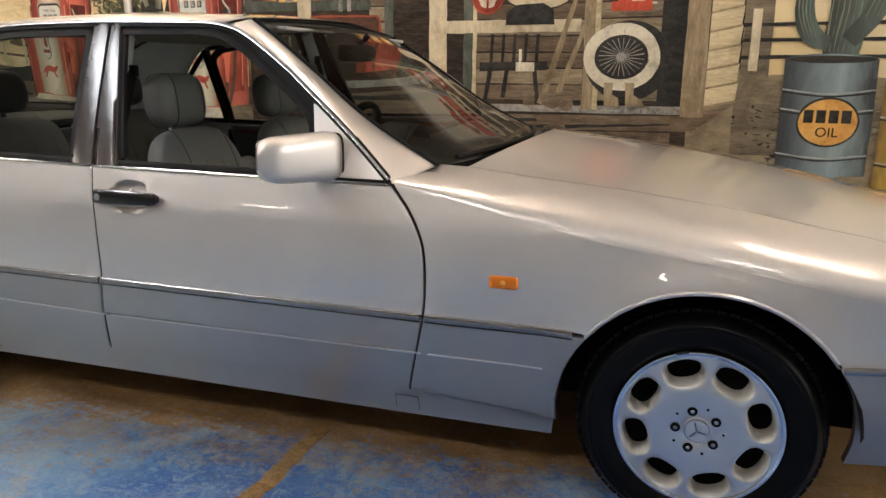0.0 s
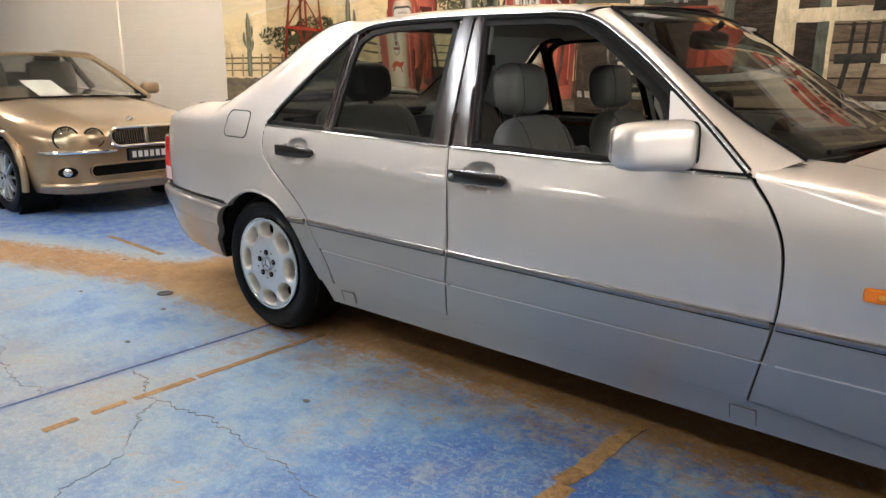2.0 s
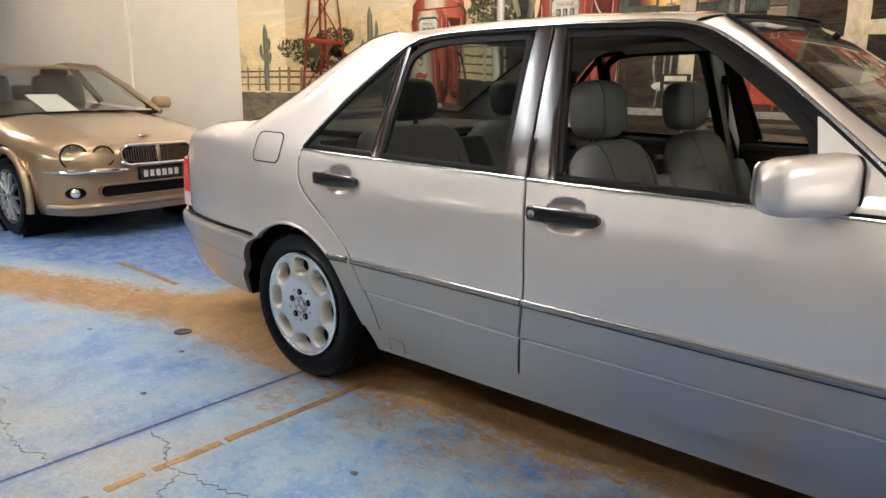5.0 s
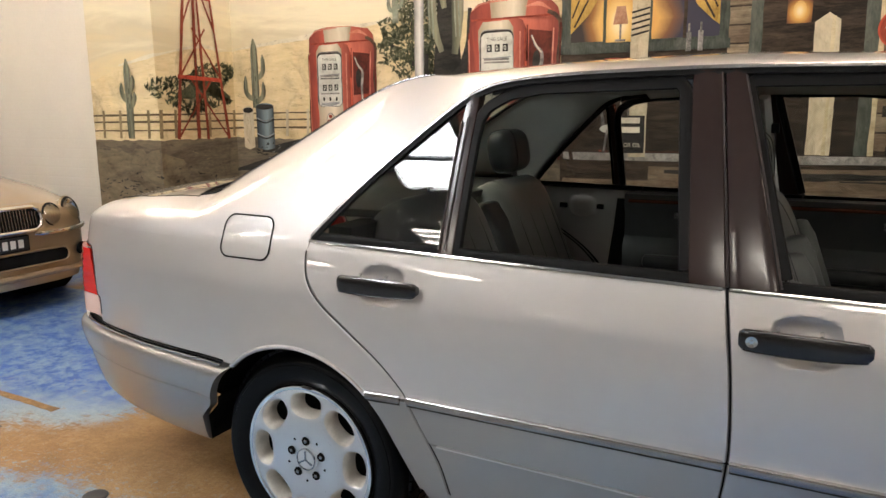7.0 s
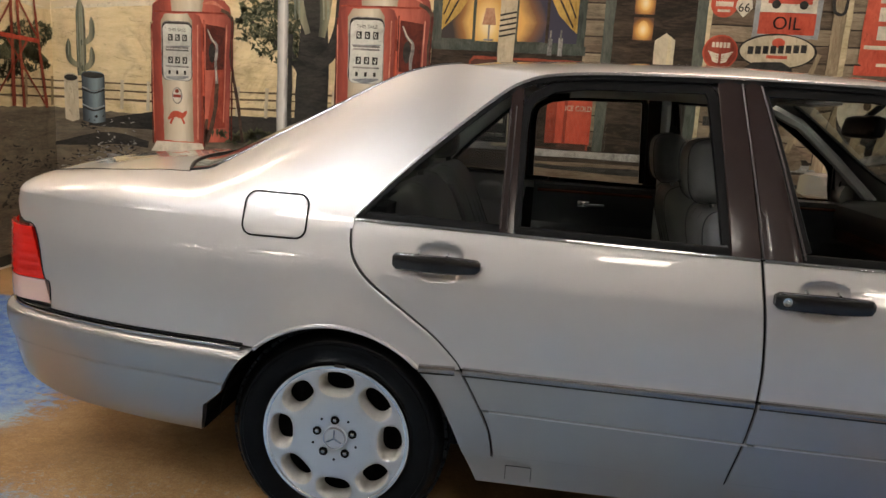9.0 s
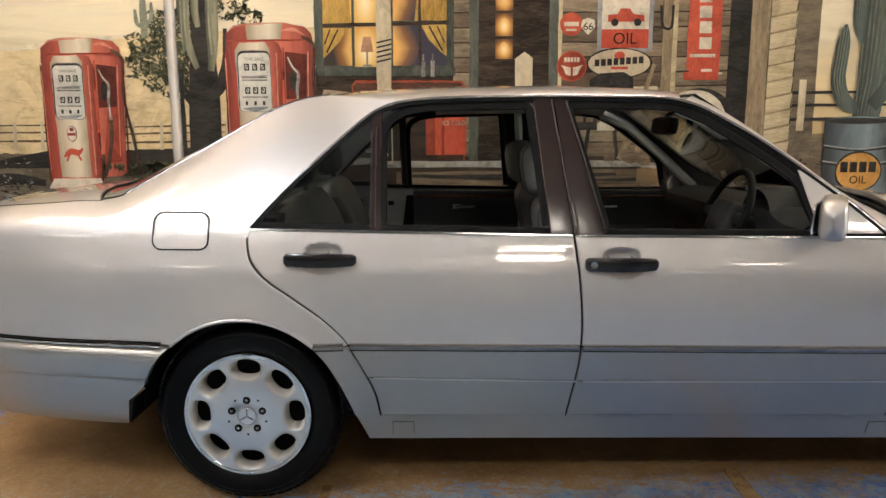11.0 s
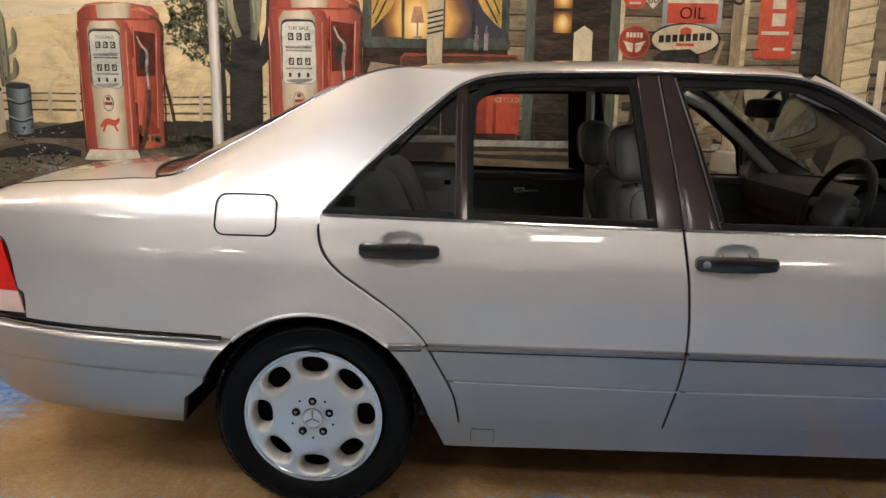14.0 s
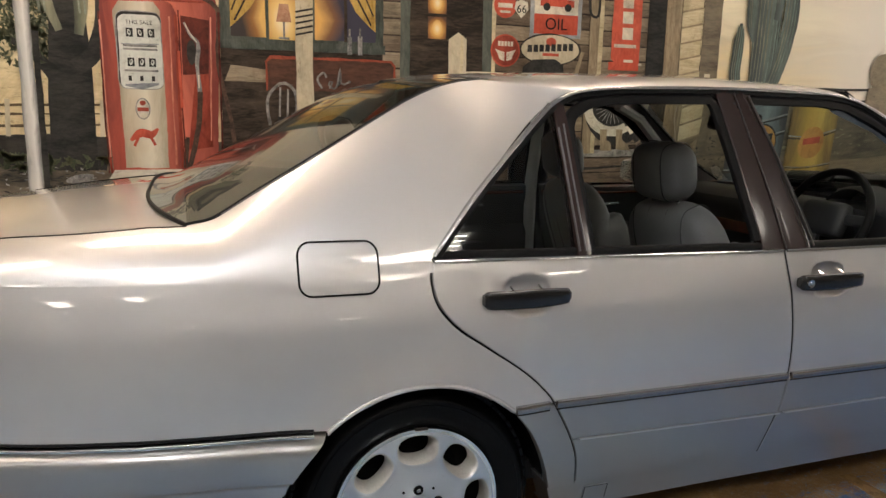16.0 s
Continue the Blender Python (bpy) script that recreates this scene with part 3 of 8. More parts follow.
# doors: the painted upper skin and the ribbed lower cladding
def door_skins(lineL, lineR, xL, xR):
    up = coons(between(lineL, belt(xL), trim(xL)), between(lineR, belt(xR), trim(xR)), along(trim, *[np.interp(trim(x), l[np.argsort(l[:, 1])][:, 1], l[np.argsort(l[:, 1])][:, 0]) for l, x in ((lineL, xL), (lineR, xR))]),
               along(belt, lineL[0, 0], lineR[0, 0]), 150, 84, 0.002)
    lo = []
    for hi, low, off in ((lambda x: trim(x) - 0.004, crease, 0.0), (crease, lambda x: np.full(np.shape(x), 0.32), 0.0035)):
        l = between(lineL, float(hi(xL)), float(np.asarray(low(xL))))
        r = between(lineR, float(hi(xR)), float(np.asarray(low(xR))))
        lo.append(panel_vf(coons(l, r, along(low, l[0, 0], r[0, 0]), along(hi, l[-1, 0], r[-1, 0]), 40, 10, 0.002), off - 0.004))
    return panel_vf(up), merge(*lo)


u, l = door_skins(GAP_C, GAP_B, 0.3, 1.14)
rear_door = both("rear_door", u, PAINT)
both("rear_door_cladding", l, CLAD, None, "grey-blue lower side cladding")
u, l = door_skins(GAP_B, GAP_A, 1.14, 2.27)
front_door = both("front_door", u, PAINT)
both("front_door_cladding", l, CLAD, None, "grey-blue lower side cladding")

# rear quarter
RA, FA = 0.347, 0.383
top_arch = arch(0.0, RA, 133, 47)
xl, xr = top_arch[0, 0], top_arch[-1, 0]
zl = 0.95
bottom = np.r_[top_arch, [(0.360, 0.588)]]
quarter_a = coons(np.array([(xl, top_arch[0, 1]), (xl - 0.03, 0.75), (xl - 0.03, zl)]), np.r_[between(GAP_C, zl, 0.588)], bottom, along(zl, xl - 0.03, GAP_C[3, 0]), 60, 36)
lamp_edge = spline([(-0.955, 0.604), (-0.953, 0.685), (-0.976, 0.70), (-1.004, 0.81), (-1.034, 0.857), (-1.10, 0.868), (-1.185, zl)], 40)
qa = quarter_a.copy()
quarter_b = coons(lamp_edge, np.array([(xl, top_arch[0, 1]), (xl - 0.03, 0.75), (xl - 0.03, zl)]), along(trim, -0.955, xl), along(zl, -1.185, xl - 0.03), 60, 36)
pa, pb = on_side(qa), on_side(quarter_b)
pa[:, -1, 1] += 0.003
both("rear_quarter", merge(shell(pa, (0, 0.02, 0)), grid(pb)), PAINT)

# the deck: shoulder and lid
def shoulder(x, zs, zt, ry, n=12):
    y0 = float(side_y(x, zs))
    sl = float(side_y(x, zs) - side_y(x, zs - 0.01)) / 0.01
    h = zt - zs
    return bez((x, y0, zs), (x, y0 + sl * h * 0.45, zs + h * 0.45), (x, y0 + ry * 0.42, zt - 0.004), (x, y0 + ry, zt + 0.006), n)


REAR_EDGE = spline([(-0.53, 0.213, 1.060), (-0.474, 0.224, 1.069), (-0.437, 0.233, 1.087), (-0.393, 0.244, 1.113), (-0.345, 0.255, 1.141), (-0.25, 0.275, 1.194), (-0.13, 0.299, 1.262), (-0.005, 0.320, 1.334), (0.06, 0.331, 1.369), (0.13, 0.339, 1.399), (0.20, 0.346, 1.418), (0.27, 0.352, 1.427)], 60)
EDGE_IN = REAR_EDGE[:, 1] - side_y(REAR_EDGE[:, 0], REAR_EDGE[:, 2])


def lean_in(x, z):
    """How far the upper quarter and the rear pillar roll in, growing from the shoulder to the rear window's edge."""
    top = np.interp(x, np.r_[REAR_EDGE[:, 0], 0.55], np.r_[REAR_EDGE[:, 2], 1.425])
    fade = np.clip((0.58 - x) / 0.31, 0, 1)
    most = np.interp(x, REAR_EDGE[:, 0], EDGE_IN) * fade * fade * (3 - 2 * fade)
    return most * np.clip((z - zl) / (top - zl), 0, 1.05) ** 2.4


DECK_X = np.r_[np.linspace(-1.205, -1.0, 14), np.linspace(-0.98, -0.53, 16)]
sh = [shoulder(x, min(zl, topz(x) - 0.035), topz(x), 0.15) for x in DECK_X]
for row in sh:
    b = min(max((row[0][0] + 1.0) / 0.4, 0.0), 1.0)
    b = b * b * (3 - 2 * b)
    for p in row:
        p[1] += b * (float(side_y(p[0], p[2]) + lean_in(p[0], p[2])) - p[1])
both("rear_quarter_shoulder", grid(sh), PAINT)
deck_rows = []
for k, x in enumerate(DECK_X):
    e = sh[k][-1]
    h = np.linspace(0, 1, 20)
    deck_rows.append([(x - 0.02 * math.sin(math.pi / 2 * t) * (k < 10), e[1] + 0.004 + (2 * (MID - e[1]) - 0.008) * t, e[2] - 0.001 + 0.03 * (1 - (2 * t - 1) ** 2)) for t in h])
part("boot_lid", shell(deck_rows, (0, 0, -0.02)), PAINT, car)
both("boot_gap", tube([(r[-1][0], r[-1][1] + 0.002, r[-1][2] + 0.0005) for r in sh], 0.0022, 6), VOID)
rear_rows = []
for z in np.linspace(0.58, 0.94, 10):
    rear_rows.append([(-1.20 + 0.05 * (abs(t) ** 3.2) + 0.06 * max(0, z - 0.9), MID + t * (MID - 0.30), z) for t in np.linspace(-1, 1, 20)])
part("boot_rear_face", shell(rear_rows, (0.03, 0, 0)), PAINT, car)

# rear pillar, roof and front pillar
WIN_TOP = spline([(0.03, 0.98), (0.15, 1.110), (0.28, 1.232), (0.415, 1.348), (0.475, 1.382), (0.54, 1.400), (0.66, 1.411), (0.85, 1.417), (1.063, 1.419), (1.3, 1.415), (1.45, 1.410),
                  (1.53, 1.396), (1.60, 1.369), (1.749, 1.279), (1.884, 1.182), (2.031, 1.068), (2.165, 0.951)], 160)
WIN_TOP = even(WIN_TOP, 200)
CUT = int(np.argmin(np.abs(WIN_TOP[:, 0] - 0.545)))
FRONT_CUT = int(np.argmin(np.abs(WIN_TOP[:, 0] - 1.53)))

n_low = 16
low_front = np.stack([np.full(n_low, 0.033), np.linspace(zl, 0.977, n_low)], 1)
front_line = np.r_[on_side(low_front)[:-1], on_side(even(WIN_TOP[: CUT + 1], 60), -0.001)]
sec = np.stack([np.full(n_low, -0.53), np.zeros(n_low), np.linspace(zl, topz(-0.53) + 0.006, n_low)], 1)
rear_line = np.r_[sec[:-1], REAR_EDGE]
rows = []
for F, R in zip(front_line, rear_line):
    # a broad plain face that rolls in towards the rear window
    t = np.linspace(0, 1, 40)
    q = np.stack([F[0] + (R[0] - F[0]) * t, F[2] + (R[2] - F[2]) * t], 1)
    p = on_side(q)
    p[:, 1] += lean_in(q[:, 0], q[:, 1])
    rows.append(p)
CPILLAR = np.array(rows)
both("rear_pillar", grid(CPILLAR), PAINT)

roof_edge = np.r_[CPILLAR[-1, ::-1][:-1], on_side(WIN_TOP[CUT:FRONT_CUT], -0.001)]
roof_edge = even(roof_edge, 60)
crown = line_z([(0.1, 1.436), (0.3, 1.467), (0.6, 1.479), (1.1, 1.487), (1.5, 1.468), (1.66, 1.448)])
rr = []
for k, e in enumerate(roof_edge):
    s = k / (len(roof_edge) - 1)
    cx = 0.13 + (1.64 - 0.13) * s
    half = bez(e, (e[0], e[1] + 0.025, e[2] + 0.006 + 0.024 * min(1.0, s * 4)), ((e[0] + cx) / 2, e[1] + 0.2, crown(cx) - 0.008), (cx, MID, crown(cx)), 18)
    other = half[:-1][::-1].copy()
    other[:, 1] = 2 * MID - other[:, 1]
    rr.append(np.r_[half, other])
roof = part("roof", grid(rr), PAINT, car)

SCREEN_EDGE = spline([(1.575, 0.315, 1.421), (1.68, 0.295, 1.352), (1.82, 0.262, 1.254), (2.02, 0.216, 1.113), (2.255, 0.176, 0.988)], 60)
outer = on_side(even(np.r_[WIN_TOP[FRONT_CUT:], [(2.168, 0.947)]], 60), -0.001)
rows = []
for F, R in zip(outer, SCREEN_EDGE):
    full = (1 - (len(rows) / 59) ** 3) * min(1, 0.35 + len(rows) / 16)
    A = F + (R - F) * 0.3 + np.array([0.009, -0.015, 0.012]) * full
    B = F + (R - F) * 0.75 + np.array([0.012, -0.013, 0.015]) * full
    rows.append(bez(F, A, B, R, 12))
both("front_pillar", grid(rows), PAINT)

# front wing and bonnet
f_arch = arch(WB, FA, 142, 34, 60)
f_arch = f_arch[f_arch[:, 1] > 0.5]
bottom = np.r_[[(2.272, 0.574)], [(f_arch[0, 0] - 0.01, 0.574)], f_arch, [(3.56, 0.545)]]
roll_h = line_z([(2.17, 0.034), (2.35, 0.06), (2.8, 0.115), (4, 0.115)])
wing_top = np.stack([np.linspace(2.172, 3.60, 60), topz(np.linspace(2.172, 3.60, 60)) - roll_h(np.linspace(2.172, 3.60, 60))], 1)
wing = coons(between(GAP_A, wing_top[0, 1], 0.574), np.array([(3.56, 0.545), (3.60, wing_top[-1, 1])]), bottom, wing_top, 90, 34, 0.0)
wing[:, 0, 0] += 0.0016


def wing_roll(x, ry=0.20, n=18):
    """The upper wing: it leans in steadily up to the bonnet's edge."""
    zs, zt = float(topz(x) - roll_h(x)), float(topz(x))
    y0, h = float(side_y(x, zs)), zt - zs
    sl = float(side_y(x, zs) - side_y(x, zs - 0.01)) / 0.01
    soft = min(1.0, h / 0.115)
    return bez((x, y0, zs), (x, y0 + sl * h * 0.5, zs + h * 0.5), (x, y0 + ry * 0.38, zt - 0.004 - 0.022 * soft), (x, y0 + ry, zt + 0.006), n)


def bonnet_rise(d, half):
    """The bonnet rises softly from its edge and is almost flat in the middle."""
    return 0.062 * (1 - (1 - d / half) ** 2.4)


wsh = [wing_roll(x) for x in np.linspace(2.172, 3.60, 80)]
pw = on_side(wing)
both("front_wing", merge(shell(pw, (0, 0.02, 0)), grid(wsh)), PAINT)
nose = [wing_roll(x, 0.20 - 0.1 * max(0, x - 3.6), 14) for x in np.linspace(3.60, 3.93, 14)]
both("nose_corner", merge(grid(nose), grid(on_side(coons(np.array([(3.60, 0.65), (3.60, topz(3.6) - 0.115)]), np.array([(3.93, 0.57), (3.93, topz(3.93) - 0.115)]), along(lambda x: 0.65 - 0.24 * (x - 3.6), 3.6, 3.93), np.stack([np.linspace(3.6, 3.93, 20), topz(np.linspace(3.6, 3.93, 20)) - 0.115], 1), 16, 8)))), PAINT)
hood = []
for k, x in enumerate(np.linspace(2.335, 3.93, 60)):
    e = wing_roll(x, 0.20 - 0.1 * max(0, x - 3.6), 14)[-1]
    back = 0.13 * max(0, 1 - k / 16)
    hood.append([(x + back * (1 - (2 * t - 1) ** 2), e[1] + 0.004 + (2 * (MID - e[1]) - 0.008) * t, e[2] - 0.001 + bonnet_rise((MID - e[1]) * (1 - abs(2 * t - 1)), MID - e[1])) for t in 0.5 - 0.5 * np.cos(np.linspace(0, math.pi, 64))])
part("bonnet", shell(hood, (0, 0, -0.02)), PAINT, car)
both("bonnet_gap", tube([(p[0][0], p[0][1] - 0.002, p[0][2] + 0.0005) for p in hood], 0.0008, 6), VOID)
front_rows = [[(3.985 - 0.07 * abs(t) ** 3, MID + t * (MID - 0.30), z) for t in np.linspace(-1, 1, 20)] for z in np.linspace(0.5, 0.76, 8)]
part("front_face", shell(front_rows, (-0.03, 0, 0)), PAINT, car)
part("grille", box(3.96, 4.0, MID - 0.30, MID + 0.30, 0.56, 0.76, 0.02), CHROME, car)

# lower cladding in front of and behind the wheels, sills, bumpers
qc = coons(spline([(0.376, 0.318), (0.338, 0.42), (0.29, 0.516), (0.239, 0.580)], 30), between(GAP_C, 0.583, 0.318), np.array([(0.376, 0.318), (0.463, 0.318)]), np.array([(0.239, 0.580), tuple(between(GAP_C, 0.583, 0.318)[-1])]), 14, 24, 0.0015)
both("rear_wheel_cladding", panel_vf(qc, -0.004), CLAD)
wl = arch(WB, FA, 187, 140, 40)
wl = wl[wl[:, 1] < 0.571]
wc = coons(between(GAP_A, 0.571, 0.318), wl, np.array([(2.213, 0.318), tuple(wl[0])]), np.array([(2.27, 0.571), tuple(wl[-1])]), 26, 22, 0.0022)
both("front_wing_cladding", panel_vf(wc, -0.004), CLAD)
sill_l = np.array([(0.424, 0.206), (0.372, 0.332)])
sill_r = np.array([(2.64, 0.206), (2.655, 0.332)])
sill = coons(sill_l, sill_r, along(lambda x: 0.206 + 0.003 * np.sin((x - 0.4) * 1.4), 0.424, 2.64), along(0.332, 0.372, 2.655), 60, 10)
sp = on_side(sill, 0.006)
sp[0, :, 1] += 0.03
both("sill", shell(sp, (0, 0.1, 0)), CLAD)
for x in (0.54, 2.20):
    fl = on_side(coons(np.array([(x - 0.035, 0.245), (x - 0.035, 0.292)]), np.array([(x + 0.035, 0.245), (x + 0.035, 0.292)]), along(0.245, x - 0.035, x + 0.035, 4), along(0.292, x - 0.035, x + 0.035, 4), 5, 4), 0.0035)
    both("jack_cover", shell(fl, (0, 0.003, 0)), CLAD)
    out = [on_side(np.array(q), -0.002) for q in ([(x - 0.037, 0.243), (x - 0.037, 0.294)], [(x + 0.037, 0.243), (x + 0.037, 0.294)], [(x - 0.037, 0.294), (x + 0.037, 0.294)])]
    both("jack_cover_joint", merge(*[tube(q, 0.0009, 5) for q in out]), BLACK)

ra_edge = arch(0, RA + 0.01, 132, 187, 30)
ra_hi, ra_lo = ra_edge[ra_edge[:, 1] > 0.468][::-1], np.r_[ra_edge[(ra_edge[:, 1] <= 0.476) & (ra_edge[:, 1] > 0.43)], [(-0.410, 0.375), (-0.422, 0.325), (-0.440, 0.272)]][::-1]
low_end = np.array(on_side(ra_lo, 0.010)) + np.array([0.004, 0, 0])
both("arch_liner", grid([low_end, low_end + np.array([0.0, 0.28, 0])]), VOID)


def bumper_rear():
    """A rounded ledge on top, a crease half way down, then a flank that tucks under."""
    made = []
    bulge = spline([(0.25, 0.016), (0.30, -0.004), (0.38, -0.012), (0.466, -0.0165), (0.474, -0.021), (0.50, -0.028), (0.54, -0.034), (0.565, -0.033), (0.578, -0.025), (0.586, -0.008), (0.592, 0.012)], 120)
    for hi, lo, edge in ((lambda x: trim(x) - 0.008, crease, ra_hi), (crease, lambda x: np.interp(x, [-1.2, -1.12, -0.97, -0.40], [0.40, 0.335, 0.288, 0.272]), ra_lo)):
        xs = -1.245
        left = np.array([(xs, float(np.asarray(lo(xs)))), (xs, float(hi(xs)))])
        q = coons(left, edge, np.r_[along(lo, xs, edge[0, 0])], np.r_[along(hi, xs, edge[-1, 0])], 60, 30)
        p = on_side(q)
        rel = q[..., 1] + 0.592 - (trim(q[..., 0]) - 0.008)
        p[..., 1] += np.interp(np.where(q[..., 1] > crease(q[..., 0]) - 1e-4, rel, q[..., 1]), bulge[:, 0], bulge[:, 1])
        p[:, :, 0] -= 0.02 * np.clip((-0.9 - p[:, :, 0]) / 0.3, 0, 1)
        made.append(shell(p, (0, 0.03, 0)))
    return merge(*made)


both("rear_bumper", bumper_rear(), CLAD, None, "grey rear bumper with a chrome strip")
part("rear_bumper_middle", box(-1.25, -1.16, 0.72, 2 * MID - 0.72, 0.36, 0.585, 0.02), CLAD, car)


def bumper_front():
    made = []
    edge = arch(WB, FA + 0.005, 36, -12, 40)
    for hi, lo, off in ((0.545, 0.44, -0.012), (0.44, 0.245, -0.004)):
        e = between(edge, hi, max(lo, 0.25))
        xs = 3.985
        p = on_side(coons(e, np.array([(xs, lo), (xs, hi)]), along(lo, e[0, 0], xs), along(hi, e[-1, 0], xs), 50, 12), off)
        p[-1, :, 1] += 0.006
        made.append(shell(p, (0, 0.03, 0)))
    return merge(*made)


both("front_bumper", bumper_front(), CLAD, None, "grey front bumper with a chrome strip")
part("front_bumper_middle", box(3.93, 4.02, 0.72, 2 * MID - 0.72, 0.26, 0.545, 0.02), CLAD, car)

# bright strips
def strip(line, w, off, thick=0.006):
    """A flat bright strip along a line on the car's side: w high."""
    a = np.asarray(line, float)
    d = np.gradient(a, axis=0)
    nrm = np.stack([-d[:, 1], d[:, 0]], 1) / np.linalg.norm(d, axis=1)[:, None]
    rows = []
    for s, o in ((-0.5, 0.6), (-0.42, 1.0), (0.0, 1.15), (0.42, 1.0), (0.5, 0.6)):
        p = on_side(a + nrm * w * s)
        p[:, 1] -= off + thick * (o - 0.6)
        rows.append(p)
    return shell(rows, (0, 0.012, 0))


for x0, x1 in ((0.246, 0.345), (0.366, 1.136), (1.15, 2.262), (2.278, 2.70)):
    ln = along(lambda x: trim(x) - 0.003, x0, x1, 40)
    both("side_moulding", strip(ln, 0.020, 0.004, 0.016), SATIN)
    both("side_moulding_bead", strip(ln + np.array([0, 0.0095]), 0.0026, 0.008, 0.006), DULL)
    # a strip of lighter paint puts in the highlight along the cladding's crease
    if x1 > 0.5:
        both("cladding_crease", strip(along(lambda x: crease(x) - 0.001, max(x0, 0.44) + 0.006, min(x1, 2.62), 40), 0.0048, 0.0056, 0.004), PAINT)
    both("side_moulding_lip", strip(ln - np.array([0, 0.013]), 0.004, 0.004, 0.006), BLACK)
both("rear_bumper_strip", strip(along(lambda x: trim(x) - 0.007, -1.225, -0.272, 50), 0.008, 0.013, 0.008), CHROME)
both("rear_bumper_joint", strip(along(lambda x: trim(x) + 0.003, -1.2, -0.27, 50), 0.006, 0.001, 0.004), BLACK)
both("front_bumper_strip", strip(along(0.54, 3.37, 3.95, 40), 0.016, 0.016, 0.012), DULL)
both("belt_strip", strip(along(lambda x: belt(x) + 0.0015, 0.036, 1.11, 60), 0.0085, 0.004, 0.006), CHROME)
both("belt_strip", strip(along(lambda x: belt(x) + 0.0015, 1.124, 2.155, 60), 0.0085, 0.004, 0.006), CHROME)
both("window_surround", strip(WIN_TOP[1:-1] + np.array([0.001, 0.001]), 0.009, 0.004, 0.006), DULL)
both("window_seal", strip(WIN_TOP[1:-1] + np.array([0.004, -0.010]), 0.014, 0.001, 0.004), BLACK)
both("drip_seal", strip(WIN_TOP[CUT - 70:-1] + np.array([0.0, 0.0075]), 0.004, 0.004, 0.003), BLACK)

# shut lines: dark channels behind the gaps, with black tubes painting in their shade
for line in (GAP_C, GAP_B, GAP_A):
    a = even(line, 50)
    both("shut_gap", tube(on_side(even(line, 60), 0.0016), 0.0015, 6), VOID)
    both("shut_line", grid([on_side(a - np.array([0.016, 0]), 0.0125), on_side(a + np.array([0.016, 0]), 0.0125)]), VOID)

# window frames, pillars and glass
def win_band(x0, x1, n=60):
    x = np.linspace(x0, x1, n)
    top = WIN_TOP[(WIN_TOP[:, 1] > 0.96)]
    return x, np.interp(x, top[:, 0], top[:, 1])


def leaning(xb, xt, w):
    """A door-frame post on the side surface, from the belt to the roof."""
    zb, zt = float(belt(xb)) + 0.004, float(np.interp(xt, WIN_TOP[:, 0], WIN_TOP[:, 1])) - 0.006
    s = np.linspace(0, 1, 24)
    c = xb + (xt - xb) * s
    wd = np.array([w[0] + (w[1] - w[0]) * t for t in s])
    z = zb + (zt - zb) * s
    cols = [on_side(np.stack([c + wd * q, z], 1), -0.002 + (0.003 if abs(q) == 0.5 else 0) - 0.0012 * (1 - (2 * q) ** 2)) for q in (-0.5, -0.46, -0.25, 0, 0.25, 0.46, 0.5)]
    return shell(np.array(cols).transpose(1, 0, 2), (0, 0.03, 0))


both("quarter_pillar", leaning(0.455, 0.452, (0.042, 0.036)), PILLAR, None, "dark polished window pillar")
both("quarter_pillar_edge", merge(tube(on_side([(0.438, 0.985), (0.436, 1.30)], -0.008), 0.0028, 6), tube(on_side([(0.455, 0.985), (0.452, 1.31)], -0.010), 0.0022, 6)), EDGE)
both("rear_door_pillar", leaning(1.078, 1.028, (0.078, 0.066)), PILLAR, None, "dark polished window pillar")
both("front_door_pillar", leaning(1.17, 1.088, (0.096, 0.044)), PILLAR, None, "dark polished window pillar")
both("pillar_joint", tube(on_side([(1.1195, 0.96), (1.10, 1.12), (1.061, 1.405)], -0.006), 0.0022, 6), EDGE)
both("front_pillar_edge", tube(on_side([(1.222, 0.965), (1.165, 1.2), (1.112, 1.40)], -0.008), 0.0026, 6), EDGE)


def frame_in(pts, w, name, off=0.006, material=BLACK):
    both(name, strip(even(pts, 80), w, -off, 0.01), material)


REAR_WIN = [(0.478, 0.985), (0.474, 1.25), (0.478, 1.305), (0.495, 1.335), (0.55, 1.366), (0.64, 1.38), (0.97, 1.386), (0.985, 1.37), (1.03, 0.985)]
FRONT_WIN = [(1.225, 0.98), (1.165, 1.20), (1.118, 1.375), (1.13, 1.387), (1.40, 1.385), (1.50, 1.374), (1.60, 1.328), (1.70, 1.262), (1.80, 1.192), (1.86, 1.146), (1.89, 1.105), (1.91, 1.03), (1.93, 0.975)]
frame_in(REAR_WIN, 0.03, "rear_window_seal")
frame_in(FRONT_WIN, 0.03, "front_window_seal")
both("rear_sill_seal", strip(along(lambda x: belt(x) + 0.014, 0.05, 1.10, 40), 0.018, -0.004, 0.006), BLACK)
both("front_sill_seal", strip(along(lambda x: belt(x) + 0.014, 1.14, 1.95, 40), 0.018, -0.004, 0.006), BLACK)


def frame_band(x0, x1, drop, n=50):
    """The upper part of a door frame, under the bright surround."""
    x, z = win_band(x0, x1, n)
    cols = [on_side(np.stack([x, z - d], 1), o) for d, o in ((0.004, 0.004), (drop * 0.5, 0.004), (drop, 0.007))]
    return shell(cols, (0, 0.02, 0))


both("rear_door_frame", frame_band(0.50, 1.05, 0.026), BLACK)
both("front_door_frame", merge(frame_band(1.085, 1.56, 0.03), frame_band(1.56, 1.90, 0.056)), BLACK)
# mirror triangle at the foot of the front pillar
fz = WIN_TOP[::-1]
tri = []
